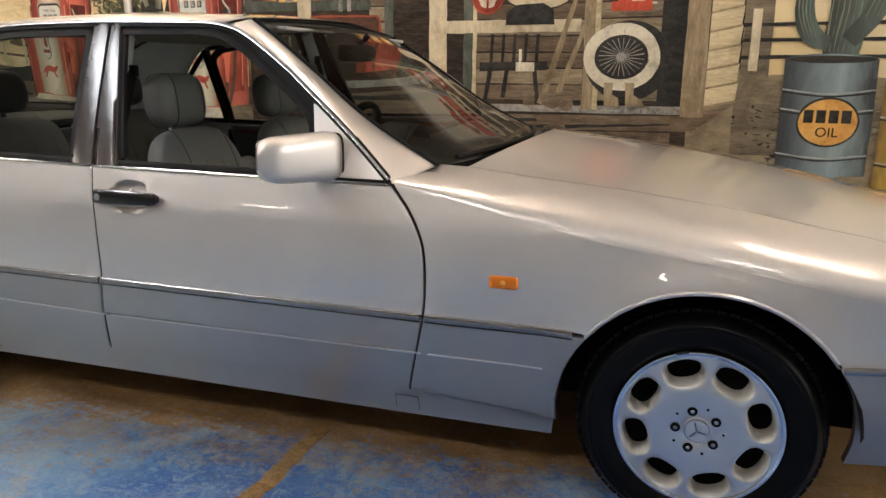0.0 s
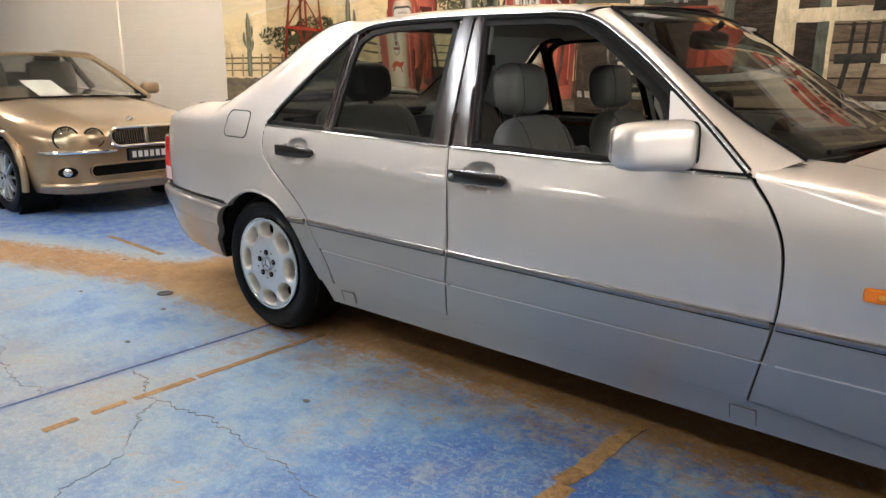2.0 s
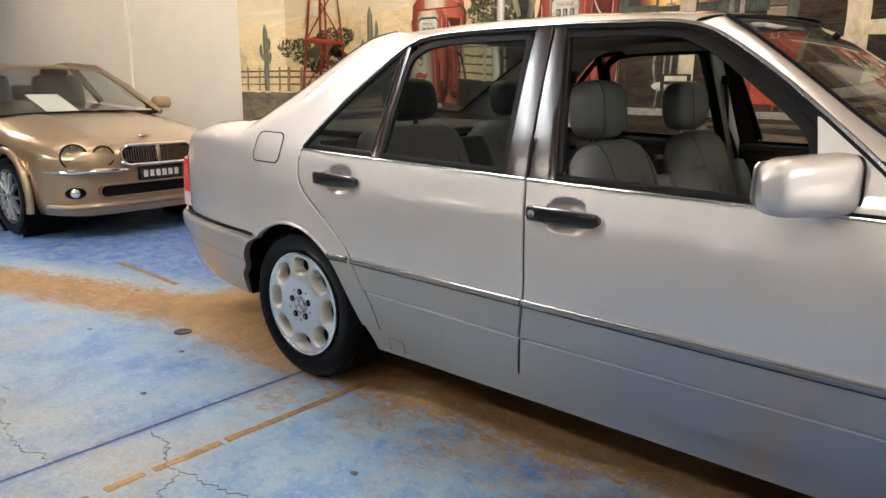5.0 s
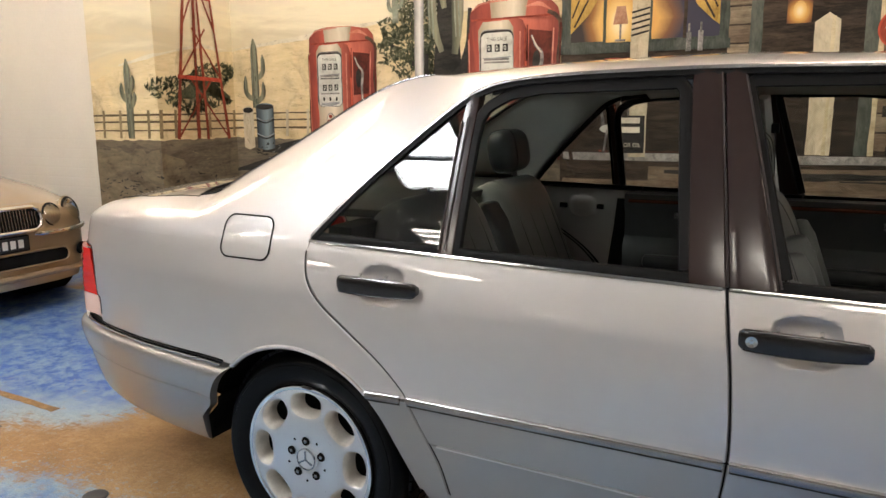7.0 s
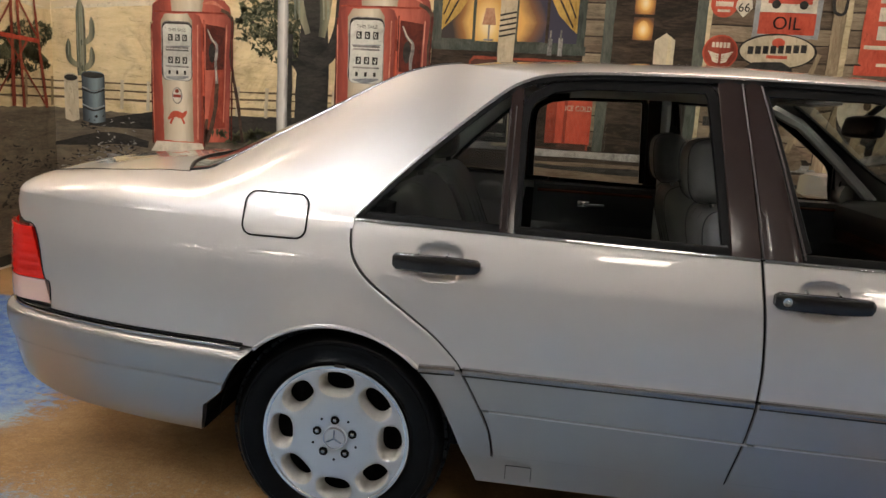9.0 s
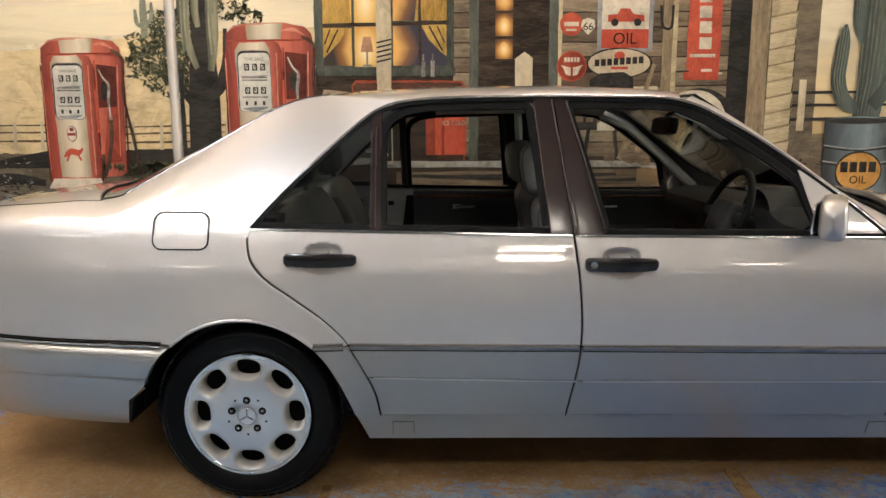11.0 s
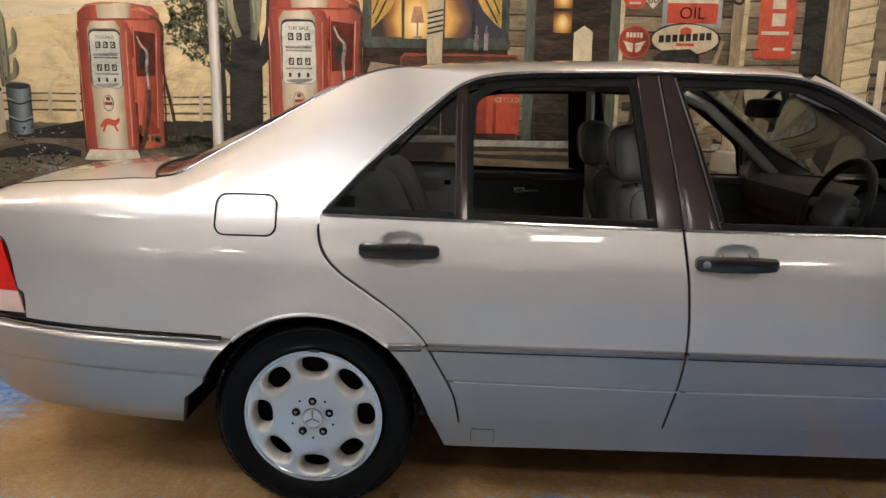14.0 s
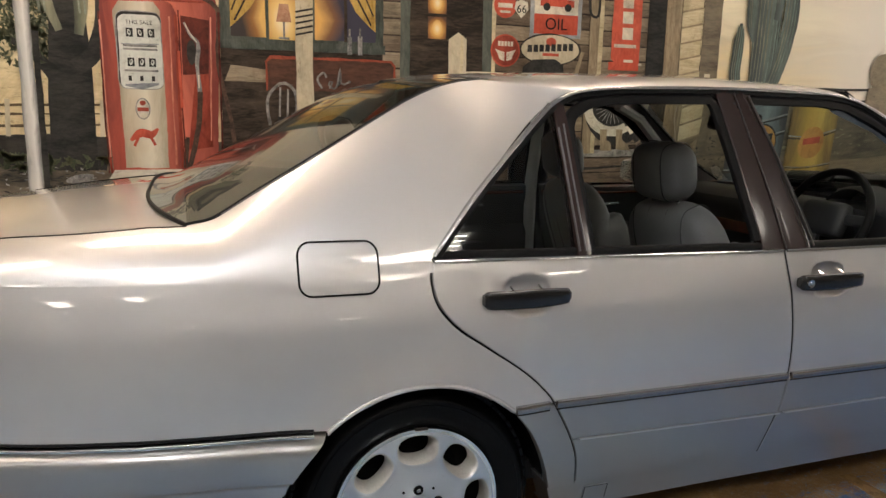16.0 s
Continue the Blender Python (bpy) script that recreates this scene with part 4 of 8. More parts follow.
for z in np.linspace(0.958, 1.163, 12):
    xa, xb = 1.934 - 0.052 * (z - 0.94) / 0.231, float(np.interp(z, fz[:80, 1], fz[:80, 0])) - 0.014
    tri.append(on_side(np.stack([np.linspace(xa, max(xb, xa + 0.003), 10), np.full(10, z)], 1), -0.002))
both("mirror_triangle", shell(tri, (0, 0.02, 0)), PAINT)
both("mirror_triangle_seal", strip(along(lambda x: belt(x) + 0.0095, 1.93, 2.14, 20), 0.007, 0.004, 0.005), BLACK)

qg = coons(np.array([(0.062, 0.982), (0.07, 0.99)]), np.array([(0.433, 0.982), (0.431, 1.30)]), along(0.982, 0.062, 0.433, 20), even(WIN_TOP[(WIN_TOP[:, 0] < 0.431)] + np.array([0.008, -0.012]), 20), 20, 12)
quarter_glass = both("quarter_glass", grid(on_side(qg, 0.006)), DARKGLASS, None, "dark fixed quarter window")
far_rear = coons(np.array([(0.46, 0.97), (0.46, 1.31)]), np.array([(1.05, 0.96), (1.0, 1.39)]), along(0.965, 0.46, 1.05, 10), np.stack(win_band(0.46, 1.0, 20), 1) - np.array([0, 0.015]), 14, 10)
far_front = coons(np.array([(1.2, 0.96), (1.1, 1.39)]), np.array([(1.97, 0.955), (1.52, 1.385)]), along(0.955, 1.2, 1.97, 10), np.stack(win_band(1.1, 1.52, 20), 1) - np.array([0, 0.015]), 14, 10)
for nm, pz in (("rear_side_glass", far_rear), ("front_side_glass", far_front)):
    part(nm, flip(grid(on_side(pz, 0.012))), GLASS, car)


def screen(edge, bow_low, bow_high, inset, square=2.0, rise=0.0, n=24):
    rows = []
    for k, e in enumerate(edge):
        s = k / (len(edge) - 1)
        bow = bow_high + (bow_low - bow_high) * s
        p = 2 + (square - 2) * s**3
        rows.append([(e[0] + bow * (1 - abs(2 * t - 1) ** p), e[1] + inset + 2 * (MID - e[1] - inset) * t, e[2] + (0.012 + rise * s) * (1 - abs(2 * t - 1) ** p)) for t in 0.5 - 0.5 * np.cos(np.linspace(0, math.pi, n))])
    return rows


wsg = screen(even(SCREEN_EDGE, 20), 0.15, 0.06, 0.002)
part("windscreen", grid(wsg), SCREEN, car, "laminated windscreen")
rg = screen(even(REAR_EDGE[::-1], 20), -0.108, -0.10, 0.004, 3.6, 0.012)
part("rear_window", grid(rg), REARGLASS, car, "dark rear window")
both("windscreen_seal", tube(SCREEN_EDGE + np.array([0.004, 0, 0.002]), 0.007, 6), BLACK)
both("rear_window_seal", tube(REAR_EDGE + np.array([-0.002, 0.006, 0.001]), 0.006, 6), BLACK)
both("rear_window_strip", tube(REAR_EDGE[7:] + np.array([0.0, 0.001, 0.003]), 0.0012, 6), DULL)
part("rear_window_foot", tube([rg[-1][i] for i in range(24)], 0.006, 6), BLACK, car)
part("windscreen_header", tube([wsg[0][i] for i in range(24)], 0.006, 6), BLACK, car)

# cowl and wipers
part("cowl", grid([[(wsg[-1][i][0] + d, wsg[-1][i][1], wsg[-1][i][2] + h) for i in range(24)] for d, h in ((-0.02, -0.01), (0.05, -0.016), (0.11, -0.03))]), GLOSSBLACK, car)
foot = np.array(wsg[-1])
part("wiper", tube([tuple(foot[k] + np.array([-0.012 - 0.0015 * (k - 4), 0, 0.012 + 0.001 * (k - 4)])) for k in range(4, 19)], 0.008, 6), BLACK, car, "black wiper lying at the windscreen's foot")
part("wiper_cover", moved(cushion(0.30, 0.10, 0.045, 0.021), pose(2.43, 1.27, 0.995, 0, -8, 0) @ pose(0, 0, 0, 0, 0, 96)), GLOSSBLACK, car)
for k in range(4):
    part("cowl_vent", tube([(2.64 - 0.025 * k, 1.16 + 0.035 * k, 0.998), (2.60 - 0.025 * k, 1.19 + 0.035 * k, 1.006), (2.585 - 0.025 * k, 1.25 + 0.035 * k, 1.006)], 0.007, 6), GLOSSBLACK, car)

# tail lamp
lampL = coons(np.array([(-1.19, 0.618), (-1.197, 0.66)]), np.array([(-0.958, 0.618), (-0.956, 0.683)]), along(0.618, -1.19, -0.958, 10), np.array([(-1.197, 0.69), (-0.979, 0.69)]), 16, 8)
lampU = coons(np.array([(-1.197, 0.692), (-1.195, 0.856)]), np.array([(-0.98, 0.692), (-1.036, 0.852)]), along(0.692, -1.197, -0.98, 10), np.array([(-1.195, 0.856), (-1.036, 0.852)]), 16, 19)


def lens_bulge(g):
    """The lens stands proud of the wing as it turns the corner."""
    g[..., 1] -= 0.021 * np.clip((-0.975 - g[..., 0]) / 0.11, 0, 1) ** 1.3
    return g


pu = lens_bulge(on_side(lampU, 0.001))
pu[1::3, :, 1] += 0.003
tail = both("tail_lamp", shell(pu, (0, 0.02, 0)), REDLENS, None, "ribbed red tail lamp")
both("reverse_lamp", shell(lens_bulge(on_side(lampL, 0.001)), (0, 0.02, 0)), PINKLENS, None, "pale pink lower tail lamp lens")
both("tail_lamp_seal", tube(on_side(lamp_edge[2:-8] - np.array([0.003, 0]), 0.001), 0.003, 6), BLACK)
hl = coons(np.array([(3.475, 0.64), (3.50, 0.765)]), np.array([(3.93, 0.56), (3.93, 0.66)]), np.array([(3.475, 0.64), (3.93, 0.56)]), np.array([(3.50, 0.765), (3.93, 0.66)]), 16, 8)
both("headlamp", shell(on_side(hl, -0.004), (0, 0.03, 0)), DARKGLASS, None, "clear headlamp lens")
both("headlamp_seal", tube(on_side(np.array([(3.47, 0.63), (3.472, 0.70), (3.495, 0.775), (3.6, 0.75)]), -0.004), 0.006, 6), BLACK)

# side indicator
io = rounded(0.082, 0.036, 0.009, 5)
irow = [[(2.505 + a * q, float(side_y(2.505 + a * q, 0.697 + b * q)) - d, 0.697 + b * q) for a, b in io + io[:1]] for q, d in ((1.0, -0.004), (1.0, 0.0035), (0.95, 0.0065), (0.80, 0.0085), (0.4, 0.0095), (0.05, 0.0098))]
sind = both("side_indicator", grid(irow), AMBER, None, "amber side indicator")
part("bulb", lathe([(0.0, -0.0105), (0.006, -0.0102), (0.009, -0.008)], 16, "y", (2.505, float(side_y(2.505, 0.697)), 0.697)), mat("bright_amber", (0.9, 0.5, 0.08), 0.15, 0, 0.6), sind)
for k in range(7):
    part("rib", tube([(2.476 + 0.0095 * k, float(side_y(2.5, 0.70)) - 0.0098, 0.685), (2.476 + 0.0095 * k, float(side_y(2.5, 0.70)) - 0.0098, 0.709)], 0.0008, 5), AMBER, sind)

# fuel flap: a rounded flap in a dark joint
def surf_y(x, z):
    """The near side's depth, also on the rear pillar."""
    if z <= zl:
        return float(side_y(x, z))
    t = np.clip((x - CPILLAR[:, 0, 0]) / (CPILLAR[:, -1, 0] - CPILLAR[:, 0, 0]), 0, 1)
    zs = CPILLAR[:, 0, 2] + (CPILLAR[:, -1, 2] - CPILLAR[:, 0, 2]) * t
    ys = [float(np.interp(u, np.linspace(0, 1, CPILLAR.shape[1]), row[:, 1])) for u, row in zip(t, CPILLAR)]
    return float(np.interp(z, zs, ys))


fo = rounded(0.186, 0.118, 0.030, 6)
fcx, fcz = -0.197, 0.970
ring = lambda s, off: [(fcx + x * s, surf_y(fcx + x * s, fcz + z * s) + off, fcz + z * s) for x, z in fo]
rings = [ring(1.0, -0.0005), ring(0.985, -0.0022), ring(0.93, -0.0026), ring(0.6, -0.0026), ring(0.2, -0.0026)]
part("fuel_flap", (lambda g: (g[0], g[1] + [tuple(range(4 * len(fo[:0]) + len(g[0]) - len(fo), len(g[0])))]))(grid([r + [r[0]] for r in rings])), PAINT, car)
part("fuel_flap_joint", tube(ring(1.014, -0.0014), 0.0028, 6, closed=True), VOID, car)


# door handles
def handle(x0, z0, lock):
    bar = []
    n = 28
    for k in range(n):
        t = k / (n - 1)
        x = x0 + 0.240 * t
        bow = 0.015 * math.sin(math.pi * t) ** 0.4
        hgt = 0.0245 * (1 - 0.35 * abs(2 * t - 1) ** 40) - 0.006 * max(0.0, 2 * t - 1) ** 2 - 0.002 * max(0.0, 1 - 2 * t) ** 2
        y = float(side_y(x, z0)) - 0.010 - bow
        bar.append([(x, y + 0.010 * math.copysign(abs(math.sin(a)) ** 0.7, math.sin(a)) - 0.002, z0 + hgt * math.copysign(abs(math.cos(a)) ** 0.36, math.cos(a))) for a in np.linspace(0, 2 * math.pi, 17)])
    v, f = grid(bar)
    f = f + [tuple(range(16)), tuple(len(v) - 17 + i for i in range(16))]
    b = both("door_handle", (v, f), GLOSSBLACK, None, "black pull handle")
    rim_l = [(r[0][0], r[0][1] - 0.0085, z0 + q * (r[0][2] - z0) * 0.93) for q, rs in ((1, bar[1:-1]), (-1, bar[-2:0:-1])) for r in rs]
    both("handle_edge", tube(rim_l, 0.0009, 5, closed=True), DULL)
    for m0, m1 in ((0.012, 0.05), (0.195, 0.228)):
        both("handle_mount", box(x0 + m0, x0 + m1, float(side_y(x0, z0)) - 0.008, float(side_y(x0, z0)) + 0.01, z0 - 0.012, z0 + 0.012), BLACK)
    both("handle_joint", tube([(x0 + 0.046, float(side_y(x0, z0)) - 0.0315, z0 + q) for q in (-0.0185, 0.0185)], 0.0008, 5), VOID)
    for q in (0.072, 0.150):
        for sg in (-1, 1):
            both("handle_prong", tube([(x0 + q, float(side_y(x0, z0)) - 0.026, z0 + sg * 0.023), (x0 + q, float(side_y(x0, z0)) - 0.010, z0 + sg * 0.029)], 0.0042, 8), CHROME)
    if lock:
        both("key_lock", lathe([(0.0, -0.004), (0.004, -0.004), (0.0045, -0.002), (0.0115, -0.003), (0.0125, 0.004)], 24, "y", (x0 + 0.026, float(side_y(x0, z0)) - 0.0305, z0)), CHROME)


handle(*HANDLES[0], False)
handle(*HANDLES[1], True)

# door mirror
mm = pose(1.917, -0.060, 1.020, 0, 0, 62)
def mirror_ring(x, s, hh):
    return [(x, 0.042 * s * math.copysign(abs(math.sin(a)) ** 0.62, math.sin(a)), hh * (0.25 + 0.75 * s) * math.copysign(abs(math.cos(a)) ** 0.45, math.cos(a))) for a in np.linspace(0, 2 * math.pi, 33)]


mirror_h = [mirror_ring(0.119 * t, max((1 - abs(t) ** 5) ** 0.5, 0.02), 0.068 + 0.004 * t) for t in np.linspace(-1, 0, 9)]
mirror_h += [mirror_ring(0.142 * t, max((1 - t ** 16) ** 0.5, 0.3), 0.068 + 0.004 * t) for t in (0.2, 0.4, 0.6, 0.75, 0.86, 0.93, 0.97, 1.0)]
mirror_h.append(mirror_ring(0.141, 0.02, 0.03))
dm = both("door_mirror", moved(grid(mirror_h), mm), PAINT)
both("mirror_base", tube([(1.952, 0.045, 1.000), (1.960, 0.062, 0.998), (1.968, 0.078, 0.996), (1.98, 0.10, 0.994)], [0.036, 0.036, 0.038, 0.042], 20, 1.25), PAINT)
both("mirror_joint", moved(tube(mirror_ring(0.138, 0.86, 0.070)[:-1], 0.0035, 6, closed=True), mm), BLACK)
both("mirror_glass", moved(plate(rounded(0.19, 0.10, 0.02), 0.040, 0.0455), mm @ pose(0, 0.004, 0, 4, 0, -5)), CHROME)


# wheels
def wheel_parts(at):
    """Tyre, rim with eight oval openings, nuts and cap; the outer face looks towards -y."""
    x, y, z = at
    w = part("wheel", lathe([(0.322, 0.055), (0.3275, 0.08), (0.3275, 0.2), (0.318, 0.225), (0.30, 0.235), (0.21, 0.23)], 72, "y"), TYRE, car, "alloy wheel with a black tyre")
    w.location = at
    prof = [(0.212, 0.012), (0.222, 0.006), (0.224, 0.003), (0.232, -0.003), (0.25, -0.010), (0.268, -0.0135), (0.283, -0.0135), (0.2845, -0.0115), (0.292, -0.0125), (0.296, -0.010), (0.308, 0.004), (0.317, 0.022), (0.321, 0.035), (0.3245, 0.05)]
    part("tyre", lathe(prof, 96, "y"), TYRE, w, "black tyre sidewall")
    blocks = []
    for k in range(64):
        a = 2 * math.pi * k / 64
        m = Matrix.Rotation(-a, 4, "Y")
        blocks.append(moved(box(0.312, 0.3285, 0.03, 0.075, -0.0140, 0.0120), m))
        blocks.append(moved(box(0.318, 0.3305, 0.085, 0.135, -0.0140, 0.0125), m))
        blocks.append(moved(box(0.318, 0.3305, 0.145, 0.195, -0.0140, 0.0125), m))
    part("tread", merge(*blocks), TYRE, w)
    # rim face
    face = lambda r: -0.008 - 0.010 * math.exp(-(((r - 0.10) / 0.07) ** 2)) + 0.010 * max(0.0, (0.05 - r) / 0.05)
    sectors, lips = [], []
    r0, r1 = 0.108, 0.209
    for k in range(8):
        a0 = radians(45 * k)
        n = 40
        rows, deep = [[] for _ in range(6)], [[] for _ in range(5)]
        for j in range(n + 1):
            f = 2 * math.pi * j / n
            c, s = math.cos(f), math.sin(f)
            # an oval opening, its long way round the wheel, in a wide sunk lip
            ein = np.array([0.164 + (0.038 * abs(c) ** 0.58 if c > 0 else -0.038 * abs(c) ** 0.9), 0.0555 * math.copysign(abs(s) ** 0.9, s) * (1.0 + 0.16 * c)])
            m = max(abs(c), abs(s))
            box_r = (r0 + r1) / 2 + (r1 - r0) / 2 * c / m
            box_a = radians(22.5) * s / m
            for q in range(6):
                t = q / 5
                rad, ang = ein[0] * (1 - t) + box_r * t, (ein[1] / ein[0]) * (1 - t) + box_a * t
                rows[q].append((rad * math.cos(a0 + ang), face(rad) + 0.0025 * (1 - t) ** 4, rad * math.sin(a0 + ang)))
            for q, (g, d) in enumerate(((1.0, 0.0025), (0.94, 0.006), (0.87, 0.016), (0.82, 0.034), (0.80, 0.056))):
                rad, ang = 0.164 + (ein[0] - 0.164) * g, ein[1] / ein[0] * g
                deep[q].append((rad * math.cos(a0 + ang), face(rad) + d, rad * math.sin(a0 + ang)))
        sectors.append(grid(rows))
        lips.append(grid(deep))
    hub = lathe([(r, face(r)) for r in np.linspace(0.036, r0, 14)], 64, "y")
    ringo = lathe([(r1, face(r1)), (0.211, -0.010), (0.216, -0.012), (0.2205, -0.011), (0.2225, -0.006), (0.222, 0.004), (0.213, 0.012)], 96, "y")
    rim = part("rim", merge(*sectors, hub), ALLOY, w, "silver eight-hole alloy rim")
    part("rim_lip", ringo, POLISHED, w, "polished rim lip")
    for o in lips:
        part("rim_opening", o, ALLOYPAINT, w)
    # a black disc behind the openings stands in for the shade inside the wheel
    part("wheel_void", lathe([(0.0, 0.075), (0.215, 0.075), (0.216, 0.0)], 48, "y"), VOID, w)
    part("centre_cap", lathe([(0.0, -0.0205), (0.012, -0.0208), (0.026, -0.0200), (0.0325, -0.0188), (0.0345, -0.015), (0.037, -0.006)], 40, "y"), ALLOY, w, "round centre cap")
    part("cap_ring", lathe([(0.0295, -0.0195), (0.031, -0.0222), (0.0335, -0.0215), (0.0345, -0.017)], 40, "y"), CHROME, w)
    for k in range(5):
        a = radians(90 + 72 * k)
        p = (0.056 * math.cos(a), -0.0172, 0.056 * math.sin(a))
        # recesses and vent holes get their shade as near-black discs
        part("nut_recess", lathe([(0.0, -0.0012), (0.0098, -0.0012), (0.0125, -0.0022), (0.0135, 0.002)], 24, "y", p), VOID, w)
        part("wheel_nut", lathe([(0.0, -0.0045), (0.004, -0.0045), (0.0062, -0.003), (0.007, 0.001)], 6, "y", p), DULL, w)
        b = radians(90 + 36 + 72 * k)
        part("vent_dot", lathe([(0.0, -0.0015), (0.0035, -0.0012), (0.0042, 0.002)], 12, "y", (0.068 * math.cos(b), -0.0168, 0.068 * math.sin(b))), VOID, w)
    part("balance_weight", moved(box(0.2165, 0.2235, -0.0145, -0.006, -0.017, 0.017, 0.002), Matrix.Rotation(radians(-88), 4, "Y")), EDGE, w, "dark clip-on balance weight")
    for k in range(3):
        part("cap_mark", moved(box(0.001, 0.026, -0.0232, -0.0195, -0.0022, 0.0022), Matrix.Rotation(radians(-90 - 120 * k), 4, "Y")), DULL, w)
    return w


w1 = wheel_parts((0.0, 0.052, HUB))
w2 = copy_thing(w1, pose(WB, 0.050, HUB, 0, -16, 0))
w2.parent = car
for x in (0.0, WB):
    q = copy_thing(w1, pose(x, 2 * MID - 0.052, HUB, 0, 0, 180))
    q.parent = car
for cx, r in ((0.0, RA), (WB, FA)):
    a = np.radians(np.linspace(4, 176, 50))
    both("arch_lip", tube(on_side(arch(cx, r + 0.007, 132 if cx < 1 else 142, 47 if cx < 1 else 36, 50), -0.001), 0.0055, 8), PAINT)
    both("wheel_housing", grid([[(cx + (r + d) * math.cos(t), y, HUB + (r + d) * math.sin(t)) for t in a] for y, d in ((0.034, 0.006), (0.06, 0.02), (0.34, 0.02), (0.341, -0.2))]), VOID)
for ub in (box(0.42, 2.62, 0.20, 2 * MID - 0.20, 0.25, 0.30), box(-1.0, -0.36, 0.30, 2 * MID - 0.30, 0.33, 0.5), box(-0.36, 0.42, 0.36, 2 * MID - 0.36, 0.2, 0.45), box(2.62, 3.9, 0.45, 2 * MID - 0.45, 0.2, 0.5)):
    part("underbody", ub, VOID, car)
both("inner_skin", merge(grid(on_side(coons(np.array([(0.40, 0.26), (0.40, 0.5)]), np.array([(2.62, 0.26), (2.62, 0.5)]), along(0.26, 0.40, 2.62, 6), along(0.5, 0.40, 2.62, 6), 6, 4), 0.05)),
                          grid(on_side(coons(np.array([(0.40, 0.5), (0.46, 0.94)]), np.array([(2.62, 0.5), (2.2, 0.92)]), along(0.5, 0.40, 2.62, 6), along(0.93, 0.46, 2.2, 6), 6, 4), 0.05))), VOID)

# ---- inside the saloon ----
def seat_block(w, d, h, r, at, lean=0.0, bulge=0.0, taper=0.0):
    """A padded block: w across the car, d along it, h high; leaning back by lean degrees about its foot."""
    vf = cushion(w, d, h, r, 5, bulge)
    z0, z1 = min(p[2] for p in vf[0]), max(p[2] for p in vf[0])
    vf = [(p[0] * (1 - taper * ((p[2] - z0) / (z1 - z0)) ** 3), p[1], p[2]) for p in vf[0]], vf[1]
    return moved(vf, pose(*at) @ pose(0, 0, 0, 0, -lean, 0) @ pose(0, 0, 0, 0, 0, 90))


def pad(w, d, h, at, lean=0.0, e=0.42, f=0.5, taper=0.0, n=40):
    """A stuffed pad, w across the car, d thick, h high, standing on its lower edge and leaning back by lean degrees."""
    pw = lambda v, k: math.copysign(abs(v) ** k, v)
    rows = []
    for i in range(n // 2 + 1):
        q = -math.pi / 2 + math.pi * i / (n // 2)
        row = []
        for j in range(n + 1):
            t = 2 * math.pi * j / n
            x, z = pw(math.cos(q), f) * pw(math.cos(t), e), pw(math.cos(q), f) * pw(math.sin(t), e)
            row.append((d / 2 * pw(math.sin(q), 0.75), w / 2 * x * (1 - taper * max(0.0, z) ** 2), h / 2 * (1 + z)))
        rows.append(row)
    return moved(grid(rows), pose(*at) @ pose(0, 0, 0, 0, -lean, 0))


def pad_seam(w, d, h, at, lean, side, e=0.42, r=0.0016):
    """A sewn seam that runs round a pad from front to back, side of the way out."""
    pw = lambda v, k: math.copysign(abs(v) ** k, v)
    line = [(d / 2 * 1.012 * pw(math.cos(t), 0.6) * (1 - 0.35 * abs(side) ** 6), w / 2 * side, h / 2 * (1 + 0.985 * pw(math.sin(t), 0.6))) for t in np.linspace(0, 2 * math.pi, 41)[:-1]]
    return moved(tube(line, r, 5, closed=True), pose(*at) @ pose(0, 0, 0, 0, -lean, 0))


def front_seat(y):
    part("front_seat_cushion", seat_block(0.52, 0.54, 0.17, 0.06, (1.56, y, 0.42), 4, 0.015), LEATHER, car, "grey leather front seat")
    b = part("front_seat_back", pad(0.50, 0.17, 0.60, (1.285, y, 0.47), 19, 0.50, 0.45, 0.10), LEATHER, car, "grey leather front seat back")
    for q in (-0.20, 0.20):
        part("bolster", seat_block(0.10, 0.19, 0.42, 0.045, (1.31, y + q, 0.50), 19), LEATHER, b)
    for q in (-0.62, -0.22, 0.22, 0.62):
        part("seam", pad_seam(0.50, 0.168, 0.60, (1.285, y, 0.47), 19, q * 0.9), LEATHER_D, b)
    h = part("front_headrest", pad(0.285, 0.135, 0.205, (1.072, y, 1.043), 7, 0.62, 0.56), LEATHER, car, "grey leather headrest")
    for q in (-0.56, 0.56):
        part("seam", pad_seam(0.285, 0.137, 0.205, (1.072, y, 1.043), 7, q), LEATHER_D, h)
    for q in (-0.07, 0.07):
        part("headrest_post", tube([(1.10, y + q, 0.98), (1.07, y + q, 1.06)], 0.007, 8), CHROME, h)


front_seat(0.565)
front_seat(1.321)
part("rear_seat_cushion", seat_block(1.42, 0.56, 0.18, 0.07, (0.62, MID, 0.42), 4, 0.02), LEATHER, car, "grey leather rear bench")
for y in (0.585, 1.30):
    rb = part("rear_seat_back", pad(0.64, 0.18, 0.64, (0.335, y, 0.455), 22, 0.34, 0.42, 0.05), LEATHER, car, "grey leather rear seat back")
    for q in (-0.58, -0.2, 0.2, 0.58):
        part("seam", pad_seam(0.64, 0.178, 0.64, (0.335, y, 0.455), 22, q), LEATHER_D, rb)
    yh = y + (0.04 if y < 1 else 0.08)
    hr = part("rear_headrest", pad(0.285, 0.125, 0.185, (0.105, yh, 1.07), 10, 0.6, 0.56), LEATHER_D, car, "dark grey leather headrest")
    part("seam", pad_seam(0.285, 0.126, 0.185, (0.105, yh, 1.07), 10, -0.5), LEATHER_D, hr)
    part("headrest_post", tube([(0.125, yh, 1.01), (0.11, yh, 1.09)], 0.012, 8), LEATHER_D, hr)
